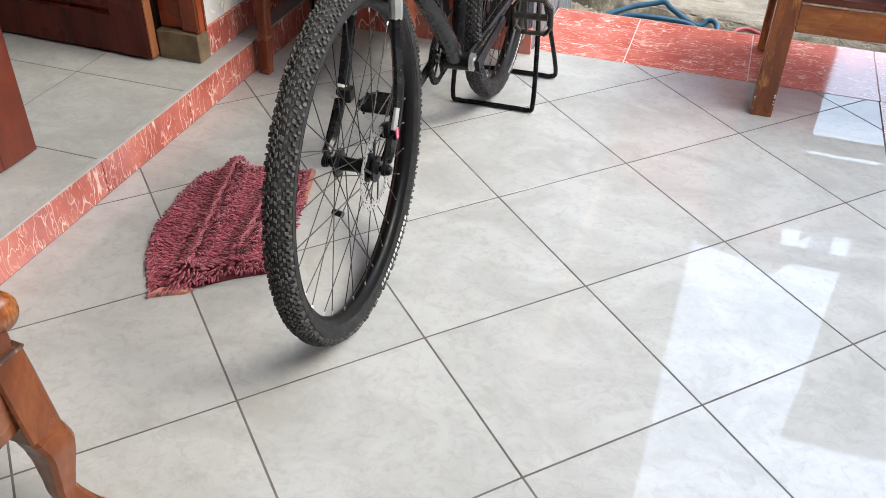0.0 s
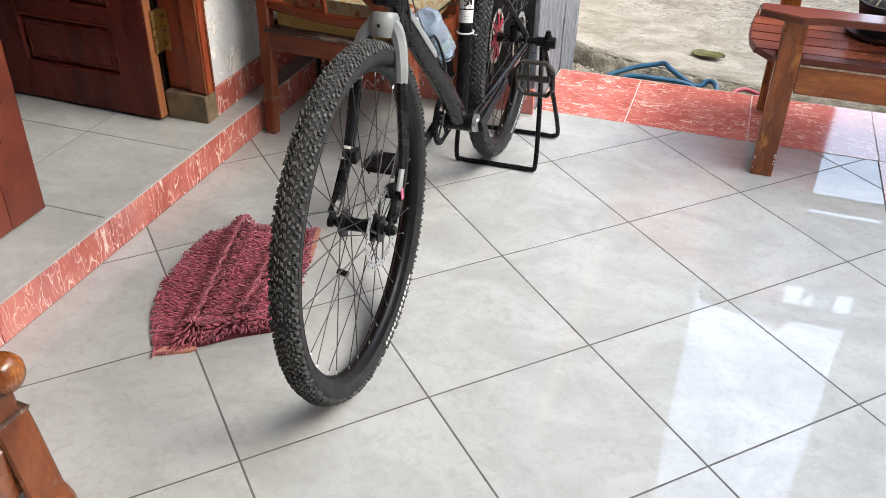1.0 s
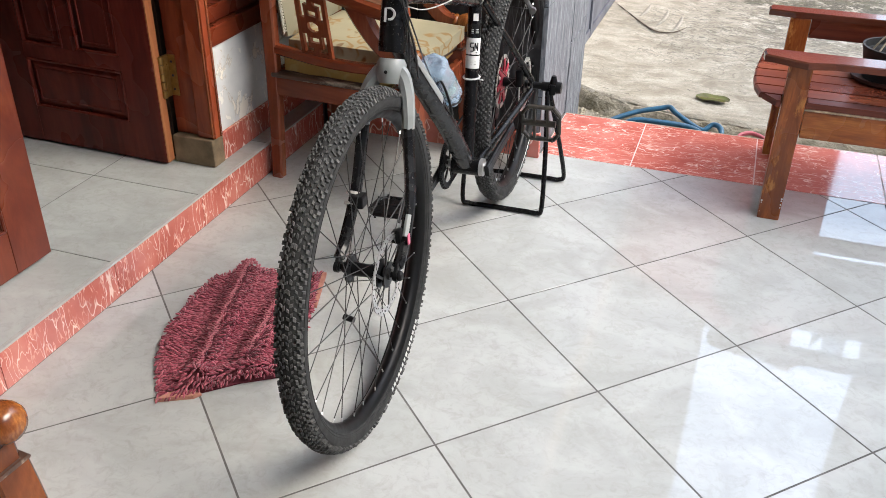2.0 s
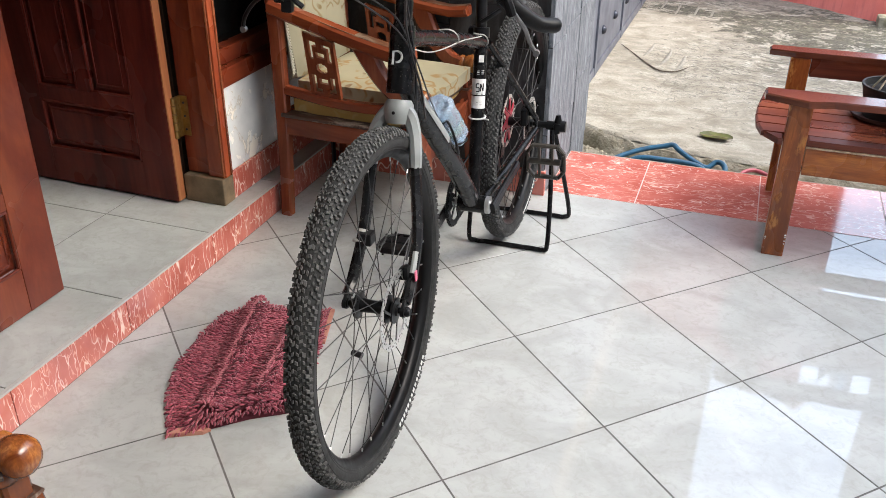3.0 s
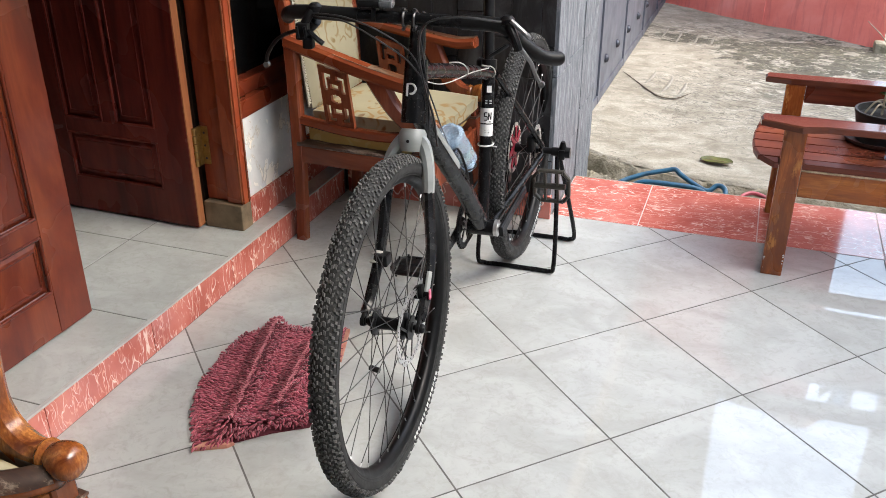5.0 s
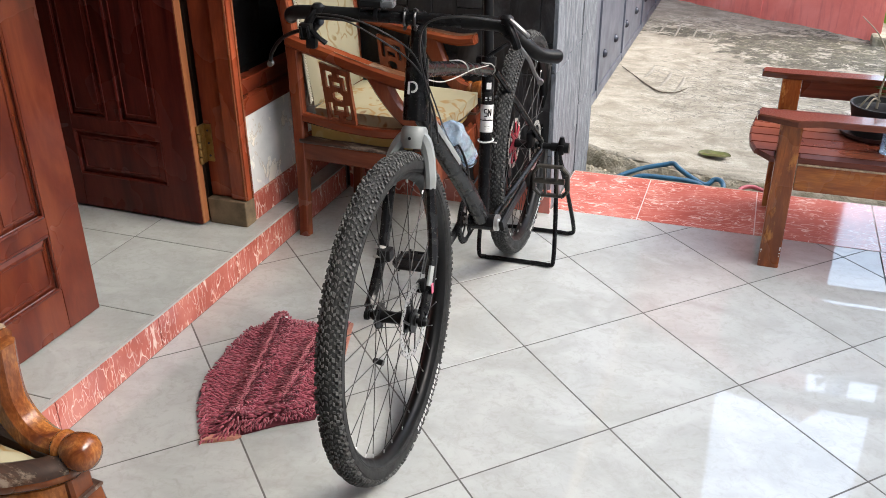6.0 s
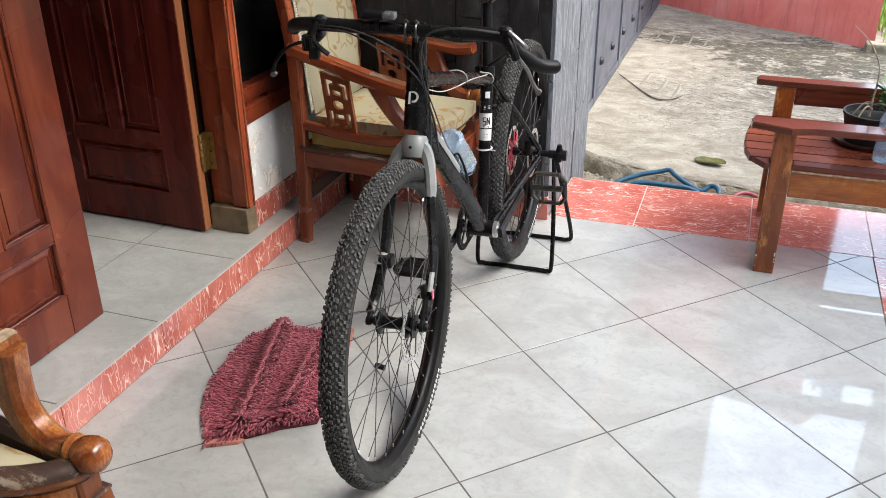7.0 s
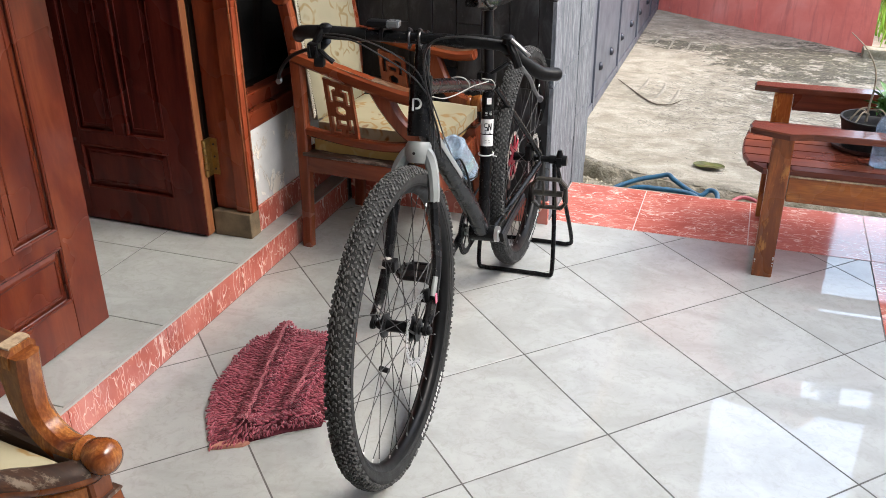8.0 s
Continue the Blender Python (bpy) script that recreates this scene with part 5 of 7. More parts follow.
# stem, bar, levers
bm = bmesh.new()
tube(bm, [HEAD1 - d * 0.034, HEAD1 - d * 0.0245, HEAD1 - d * 0.024, HEAD1 - d * 0.012, HEAD1 - d * 0.0115, HEAD1 + d * 0.012, HEAD1 + d * 0.0125, HEAD1 + d * 0.06], [0.0205, 0.0185, 0.0168, 0.0168, 0.0174, 0.0174, 0.0165, 0.0165], 18)
BARC = Vector((0, 0.188, 0.945))
bar(bm, [HEAD1 + d * 0.045 + Vector((0, 0.012, 0)), BARC + Vector((0, 0.015, 0))], [0.032, 0.036], [0.032, 0.028], (0, 0, 1), 0.008)
stem = part("stem", bm, M_BLACK, bike, smooth=True)
bm = bmesh.new()
hb = [(-0.278, 0.250, 0.920), (-0.266, 0.224, 0.932), (-0.244, 0.202, 0.941), (-0.198, 0.190, 0.946), (-0.15, 0.188, 0.946), (0, 0.188, 0.946), (0.15, 0.188, 0.946), (0.190, 0.190, 0.940), (0.226, 0.202, 0.908), (0.262, 0.226, 0.880), (0.294, 0.252, 0.870)]
tube(bm, smooth_path(hb, 6), 0.0125, 14)
hbar = part("handlebar", bm, M_BLACK, bike, "flared black handlebar", True)
for s in (-1, 1):
    bm = bmesh.new()
    pts = smooth_path([(s * 0.105, 0.188, 0.946)] + ([(0.16, 0.188, 0.946), (0.190, 0.190, 0.940), (0.226, 0.202, 0.908), (0.262, 0.226, 0.880), (0.298, 0.255, 0.872)] if s > 0 else [(-0.16, 0.188, 0.946), (-0.198, 0.190, 0.946), (-0.244, 0.202, 0.941), (-0.268, 0.224, 0.932), (-0.280, 0.252, 0.918)]), 8)
    tube(bm, pts, [0.0142 + 0.0005 * (k % 2) for k in range(len(pts) - 1)] + [0.012], 14)
    part("bar_tape", bm, M_TAPE, hbar, "worn black bar tape", True)
    # lever with clamp
    bm = bmesh.new()
    tube(bm, [(s * 0.200, 0.191, 0.933), (s * 0.214, 0.197, 0.919)], 0.0168, 14)
    bar(bm, smooth_path([(s * 0.196, 0.182, 0.955), (s * 0.204, 0.171, 0.942), (s * 0.214, 0.168, 0.922), (s * 0.220, 0.171, 0.905)], 4), 0.016, 0.020, (0, 1, 0), 0.006)
    lathe(bm, [(0.005, -0.010), (0.0135, -0.007), (0.0145, 0.004), (0.008, 0.010)], Matrix.Translation((s * 0.194, 0.182, 0.956)), 16)
    if s < 0:
        box(bm, (-0.227, 0.150, 0.896), (-0.201, 0.172, 0.930), 0.005)
        box(bm, (-0.212, 0.146, 0.880), (-0.190, 0.166, 0.905), 0.005)
        for sx in (-0.222, -0.206):
            tube(bm, [(sx, 0.147, 0.925), (sx + 0.004, 0.1455, 0.902)], 0.0032, 6)
    lev = part("brake_lever", bm, M_STEEL_DARK, hbar, "black brake lever body", True)
    bm = bmesh.new()
    bar(bm, smooth_path([(0.212, 0.170, 0.924), (0.226, 0.174, 0.904), (0.244, 0.188, 0.876), (0.252, 0.198, 0.853), (0.262, 0.204, 0.835), (0.268, 0.205, 0.829)] if s > 0 else [(-0.208, 0.168, 0.915), (-0.246, 0.180, 0.905), (-0.284, 0.196, 0.884), (-0.310, 0.208, 0.854), (-0.320, 0.216, 0.832), (-0.321, 0.218, 0.823)], 6), 0.008, 0.006, (0, 1, 0), 0.0025)
    part("lever_blade", bm, M_LEVER if s > 0 else M_STEEL_DARK, lev, "alloy brake lever blade" if s > 0 else "black brake lever blade", True)
    bm = bmesh.new()
    tip = Vector((0.266, 0.205, 0.830) if s > 0 else (-0.321, 0.218, 0.823))
    tube(bm, [tip + Vector((0, -0.005, 0)), tip + Vector((0, 0.006, 0))], 0.0062, 12)
    part("lever_tip", bm, M_LEVER, lev, "worn round tip of the lever", True)
    if s > 0:
        bm = bmesh.new()
        bar(bm, smooth_path([(0.203, 0.166, 0.960), (0.219, 0.164, 0.948), (0.233, 0.166, 0.936), (0.240, 0.172, 0.928)], 4), 0.009, 0.008, (0, 1, 0), 0.003)
        part("lever_pivot", bm, M_LEVER, lev, "alloy pivot plate of the lever", True)
    bm = bmesh.new()
    bar(bm, smooth_path([(s * 0.200, 0.158, 0.915), (s * 0.185, 0.150, 0.905), (s * 0.168, 0.150, 0.893)], 4), 0.007, 0.014, (0, 1, 0), 0.002)
    part("shift_paddle", bm, M_STEEL_DARK, lev, smooth=True)
bands = []
for x in (-0.011, 0.011):
    bm = bmesh.new()
    cc = Vector((x, 0.188, 0.946))
    tube(bm, [cc + Vector((0, 0.0165 * math.cos(a), 0.0165 * math.sin(a))) for a in [2 * math.pi * k / 20 for k in range(20)]], 0.003, 6, True)
    for z in (0.019, -0.019):
        tube(bm, [cc + Vector((0.0, -0.006, z)), cc + Vector((0.0, -0.012, z))], 0.0038, 8)
    bands.append(part("clamp_band", bm, M_CLAMP, stem, "grey steel clamp band with bolts", True))
# small lamp on the bar
bm = bmesh.new()
tube(bm, [(-0.075, 0.188, 0.950), (-0.067, 0.188, 0.950)], 0.0165, 12)
box(bm, (-0.103, 0.172, 0.964), (-0.045, 0.203, 0.979), 0.006)
lampb = part("bar_lamp", bm, M_STEEL_DARK, bike, "small black lamp on the handlebar", True)
bm = bmesh.new()
box(bm, (-0.060, 0.169, 0.966), (-0.032, 0.198, 0.981), 0.005)
part("lens", bm, M_GREYLENS, lampb, "grey lens")
# the bar is set slightly askew in the stem
ASKEW = Matrix.Translation(BARC + Vector((0.008, 0, 0))) @ Matrix.Rotation(radians(3.2), 4, "Y") @ Matrix.Rotation(radians(6), 4, "Z") @ Matrix.Translation(-BARC)
for o in bands:
    o.matrix_local = ASKEW
# cables
for line in ([(-0.195, 0.150, 0.958), (-0.146, 0.140, 0.959), (-0.101, 0.135, 0.954), (-0.046, 0.150, 0.929), (0.001, 0.185, 0.884), (0.020, 0.205, 0.835)],
             [(-0.195, 0.150, 0.953), (-0.150, 0.138, 0.953), (-0.102, 0.130, 0.947), (-0.039, 0.145, 0.908), (0.000, 0.180, 0.865), (0.026, 0.205, 0.815)]):
    bm = bmesh.new()
    tube(bm, smooth_path(line + [(0.032, 0.235, 0.765), (0.028, 0.29, 0.70), (0.022, 0.36, 0.63)], 7), 0.0017, 6)
    part("cable", bm, M_CABLE, bike, smooth=True)
bm = bmesh.new()
tube(bm, smooth_path([(0.20, 0.165, 0.950), (0.12, 0.140, 0.962), (0.055, 0.145, 0.945), (0.028, 0.175, 0.885), (0.030, 0.20, 0.80), (0.036, 0.225, 0.735), (0.03, 0.26, 0.66)], 7), 0.0026, 6)
part("cable", bm, M_CABLE, bike, smooth=True)
bm = bmesh.new()
tube(bm, smooth_path([(-0.006, 0.468, 0.789), (0.004, 0.470, 0.790), (0.016, 0.475, 0.789), (0.027, 0.480, 0.783), (0.032, 0.490, 0.769), (0.027, 0.500, 0.755), (0.010, 0.505, 0.742)], 6), 0.0016, 6)
tube(bm, smooth_path([(-0.002, 0.727, 0.720), (0.010, 0.730, 0.717), (0.021, 0.735, 0.715), (0.028, 0.740, 0.707), (0.028, 0.750, 0.692), (0.018, 0.755, 0.681), (0.006, 0.754, 0.676)], 6), 0.0018, 6)
tube(bm, smooth_path([(0.002, 0.290, 0.792), (0.012, 0.340, 0.774), (0.017, 0.400, 0.763), (0.020, 0.460, 0.756), (0.027, 0.500, 0.755), (0.023, 0.560, 0.745), (0.0215, 0.620, 0.734), (0.019, 0.720, 0.715)], 6), 0.0014, 6)
part("cable_lock", bm, M_PALE_CABLE, bike, "thin white cable lock looped on the top tube", True)
# silver stripe on the down tube and bottle cage
bm = bmesh.new()
sa, sb_ = Vector((0, 0.268, 0.697)), Vector((0, 0.436, 0.546))
along = (sb_ - sa).normalized()
lift = Vector((1, 0, 0)).cross(along)
if lift.z < 0:
    lift = -lift
shell = []
for q in (sa, sb_):
    for rr in (0.0228, 0.0243):
        shell.append([bm.verts.new(q + (Vector((1, 0, 0)) * math.cos(a) + lift * math.sin(a)) * rr) for a in [radians(-14 + 8 * k) for k in range(9)]])
for a, b in ((0, 1), (1, 3), (3, 2), (2, 0)):
    for k in range(8):
        bm.faces.new((shell[a][k], shell[a][k + 1], shell[b][k + 1], shell[b][k]))
for k in (0, 8):
    bm.faces.new((shell[0][k], shell[1][k], shell[3][k], shell[2][k]))
part("silver_stripe", bm, M_SILVER, bike, "silver-grey panel on the down tube", True)
bm = bmesh.new()
tube(bm, smooth_path([(-0.006, 0.462, 0.566), (0.004, 0.462, 0.581), (0.016, 0.450, 0.586), (0.026, 0.455, 0.560), (0.031, 0.470, 0.520), (0.024, 0.500, 0.490), (0.006, 0.515, 0.486)], 6), 0.0030, 8)
tube(bm, smooth_path([(0.006, 0.50, 0.505), (0.020, 0.58, 0.495), (0.0, 0.60, 0.505), (-0.020, 0.58, 0.495), (-0.006, 0.50, 0.505)], 6), 0.0028, 6)
part("bottle_cage", bm, M_STEEL_DARK, bike, "black wire bottle cage", True)

# water bottle in the cage
BA = Vector((0, -0.59, 0.55)).normalized()
BO = Vector((0, 0.555, 0.475))
LEAN = Matrix.Translation((0, 0, 0.36)) @ Matrix.Rotation(-0.026, 4, "Y") @ Matrix.Translation((0, 0, -0.36))
for o in list(bike.children):
    if o.name.split(".")[0] not in ("tyre", "rim", "hub", "disc_rotor"):
        o.matrix_local = LEAN @ ASKEW if o in (hbar, lampb) else LEAN
bmat = BIKE @ LEAN @ Matrix.Translation(BO + Vector((-0.004, 0.035, 0.018))) @ (BA.to_track_quat("Z", "Y").to_matrix().to_4x4()) @ Matrix.Diagonal((0.9, 0.9, 0.95, 1))
bottle = thing("water_bottle", bmat, "clear crumpled plastic water bottle with a pale blue tint", "bottle")
bm = bmesh.new()
prof = [(0.0125, -0.010), (0.0125, 0.004), (0.022, 0.012), (0.033, 0.030)]
for k in range(9):
    z = 0.036 + 0.016 * k
    prof += [(0.0355, z), (0.0330, z + 0.008)]
prof += [(0.0365, 0.182), (0.0350, 0.194), (0.024, 0.200), (0.010, 0.192)]
lathe(bm, prof, None, 28)
for v in bm.verts:
    v.co.x += 0.0045 * noise.noise(v.co * 55)
    v.co.y += 0.0045 * noise.noise(v.co * 55 + Vector((9, 0, 0)))
    v.co.z += 0.003 * noise.noise(v.co * 70)
part("body", bm, M_BOTTLE, bottle, smooth=True)
bm = bmesh.new()
lathe(bm, [(0.0152, -0.016), (0.0152, 0.0), (0.0140, 0.002)], None, 20)
part("cap", bm, M_LABELFILM, bottle, "pale blue screw cap", True)
bm = bmesh.new()
lathe(bm, [(0.0372, 0.085), (0.0372, 0.120)], None, 28)
for f in [f for f in bm.faces if len(f.verts) > 6]:
    bm.faces.remove(f)
part("label", bm, M_BOTTLE_FILM, bottle, "clear pale green-blue label")

# rear stand
stand = thing("bike_stand", BIKE, "black tubular rear-wheel bicycle stand", "stand")
bm = bmesh.new()
AP = REAR + Vector((0, 0, 0.0))
for y0 in (0.988, 1.238):
    yt = AP.y + (0.012 if y0 > 1.1 else -0.012)
    L, Rr = -0.088, (0.157 if y0 < 1.1 else 0.176)
    tube(bm, smooth_path([(-0.100, yt, AP.z - 0.01), (L - 0.006, (yt + y0) / 2, 0.19), (L - 0.002, y0, 0.03), (L + 0.018, y0, 0.008), (L + 0.06, y0, 0.0075), ((L + Rr) / 2, y0, 0.0075), (Rr - 0.05, y0, 0.0075), (Rr - 0.014, y0, 0.008), (Rr, y0, 0.03), (Rr * 0.5 + 0.068, (yt + y0) / 2, 0.19), (0.130, yt, AP.z - 0.01)], 6), 0.0072, 10)
part("stand_tube", bm, M_BLACK, stand, smooth=True)
for s in (-1, 1):
    bm = bmesh.new()
    tube(bm, [AP + Vector((s * 0.064, 0, 0)), AP + Vector((s * 0.092, 0, 0)), AP + Vector((s * 0.0925, 0, 0)), AP + Vector((s * 0.106 + 0.028 * (s > 0), 0, 0)), AP + Vector((s * 0.1065 + 0.028 * (s > 0), 0, 0)), AP + Vector((s * 0.122 + 0.028 * (s > 0), 0, 0))], [0.0105, 0.0105, 0.014, 0.014, 0.018, 0.0165], 14)
    box(bm, tuple(AP + Vector((s * 0.1 + 0.026 * (s > 0) - 0.010, -0.018, -0.020))), tuple(AP + Vector((s * 0.1 + 0.026 * (s > 0) + 0.010, 0.018, 0.012))), 0.005)
    tube(bm, [AP + Vector((s * 0.1 + 0.026 * (s > 0), 0, 0.01)), AP + Vector((s * 0.1 + 0.026 * (s > 0), 0.0, 0.034))], [0.0135, 0.007], 10)
    part("axle_cup", bm, M_STEEL_DARK, stand, smooth=True)

# ---------------------------------------------------------------- armchairs
def floral_cloth(name, base, motif, line):
    """Woven cover with scattered printed sprays."""
    m, nt, bs = nodes_of(name)
    v = coords(nt)
    warp = nt.nodes.new("ShaderNodeTexNoise")
    warp.inputs["Scale"].default_value = 11.0
    nt.links.new(v, warp.inputs["Vector"])
    wv = mixc(nt, 0.10, v, warp.outputs["Color"])
    vo = nt.nodes.new("ShaderNodeTexVoronoi")
    vo.inputs["Scale"].default_value = 14.0
    nt.links.new(wv, vo.inputs["Vector"])
    spots = ramp(nt, vo.outputs["Distance"], [(0.13, 1.0), (0.2, 0.0)])
    mask = ramp(nt, tex_noise(nt, v, 7.0, 2), [(0.5, 0.0), (0.58, 1.0)])
    ring = ramp(nt, vo.outputs["Distance"], [(0.32, 0.0), (0.38, 1.0), (0.44, 1.0), (0.50, 0.0)])
    weave = tex_noise(nt, v, 420.0, 2)
    blot = tex_noise(nt, v, 4.0, 4)
    col = mixc(nt, ramp(nt, blot, [(0.4, 0.0), (0.7, 0.6)]), base, tuple(x * 0.72 for x in base))
    col = mixc(nt, mixc(nt, 1.0, ring, ramp(nt, tex_noise(nt, v, 9.0, 2), [(0.44, 0.0), (0.50, 0.9)]), "MULTIPLY"), col, line)
    col = mixc(nt, mixc(nt, 1.0, spots, mask, "MULTIPLY"), col, motif)
    nt.links.new(col, bs.inputs["Base Color"])
    bs.inputs["Roughness"].default_value = 0.85
    bump(nt, bs, weave, 0.35, 0.001)
    return m


M_CUSHION = floral_cloth("cream_floral_cloth", (0.335, 0.300, 0.195), (0.16, 0.075, 0.018), (0.28, 0.165, 0.05))
M_BACKCLOTH = floral_cloth("pale_floral_cloth", (0.250, 0.228, 0.155), (0.145, 0.100, 0.036), (0.165, 0.115, 0.044))
M_MUSTARD = floral_cloth("mustard_cloth", (0.38, 0.26, 0.075), (0.42, 0.33, 0.13), (0.40, 0.31, 0.12))
M_FRINGE = plain("white_fringe", (0.38, 0.36, 0.29), (0.28, 0.26, 0.20), 0.9, 0, 80)
M_PALE_WOOD = plain("pale_wood", (0.44, 0.33, 0.21), (0.17, 0.11, 0.065), 0.7, 0, 70, 0.5)


def pillow(bm, lo, hi, puff, m=None, nx=14, ny=14, edge=0.35):
    """A stuffed cushion: puffed box with rounded corners."""
    m = m or Matrix()
    for top in (0, 1):
        rows = []
        for j in range(ny + 1):
            row = []
            for i in range(nx + 1):
                u, w = 2 * i / nx - 1, 2 * j / ny - 1
                f = ((1 - abs(u) ** 4) * (1 - abs(w) ** 4)) ** 0.5
                x = lo[0] + (hi[0] - lo[0]) * (u * (1 - 0.03 * w * w) + 1) / 2
                y = lo[1] + (hi[1] - lo[1]) * (w * (1 - 0.03 * u * u) + 1) / 2
                mid = (lo[2] + hi[2]) / 2
                h = (hi[2] - lo[2]) / 2
                wob = 0.004 * noise.noise((x * 14, y * 14, top))
                z = mid + (1 if top else -1) * (h * min(1, edge + f * (1 - edge)) + puff * f * (1 if top else 0.2)) + wob
                row.append(bm.verts.new(m @ Vector((x, y, z))))
            rows.append(row)
        for a, b in zip(rows, rows[1:]):
            for k in range(nx):
                bm.faces.new((a[k], a[k + 1], b[k + 1], b[k]))
        border = [rows[0][k] for k in range(nx + 1)] + [rows[j][nx] for j in range(1, ny + 1)] + [rows[ny][k] for k in range(nx - 1, -1, -1)] + [rows[j][0] for j in range(ny - 1, 0, -1)]
        if top:
            for k in range(len(border)):
                n = len(border)
                bm.faces.new((low_border[k], low_border[(k + 1) % n], border[(k + 1) % n], border[k]))
        else:
            low_border = border
    return bm


def fret_panel(bm, q, thick):
    """A pierced splat in the plane of the arm: one board sawn through. q maps (u, v) in 0..1 to a point."""
    nu, nv = 34, 72

    def rect(u, v, a, b, c, d):
        return a < u < b and c < v < d

    def hole(u, v):
        w = v if v > 0.5 else 1 - v           # the cut-outs repeat above and below the middle
        ring = math.hypot((u - 0.5) / 0.19, (v - 0.5) / 0.078) < 1.0
        centre = rect(u, w, 0.36, 0.64, 0.66, 0.745)
        hook = (rect(u, w, 0.13, 0.27, 0.62, 0.90) or rect(u, w, 0.73, 0.87, 0.62, 0.90) or rect(u, w, 0.13, 0.42, 0.84, 0.90) or rect(u, w, 0.58, 0.87, 0.84, 0.90))
        return ring or centre or hook

    solid = [[not hole((i + 0.5) / nu, (j + 0.5) / nv) for i in range(nu)] for j in range(nv)]
    grid = [[[bm.verts.new(q(i / nu, j / nv) + Vector((0, y, 0))) for i in range(nu + 1)] for j in range(nv + 1)] for y in (-thick / 2, thick / 2)]
    f, k = grid
    for j in range(nv):
        for i in range(nu):
            if not solid[j][i]:
                continue
            bm.faces.new((f[j][i], f[j][i + 1], f[j + 1][i + 1], f[j + 1][i]))
            bm.faces.new((k[j][i], k[j + 1][i], k[j + 1][i + 1], k[j][i + 1]))
            for di, dj, a, b in ((-1, 0, (j, i), (j + 1, i)), (1, 0, (j + 1, i + 1), (j, i + 1)), (0, -1, (j, i + 1), (j, i)), (0, 1, (j + 1, i), (j + 1, i + 1))):
                ii, jj = i + di, j + dj
                if not (0 <= ii < nu and 0 <= jj < nv and solid[jj][ii]):
                    bm.faces.new((f[a[0]][a[1]], f[b[0]][b[1]], k[b[0]][b[1]], k[a[0]][a[1]]))
    bmesh.ops.delete(bm, geom=[v for v in bm.verts if not v.link_faces], context="VERTS")
    return bm


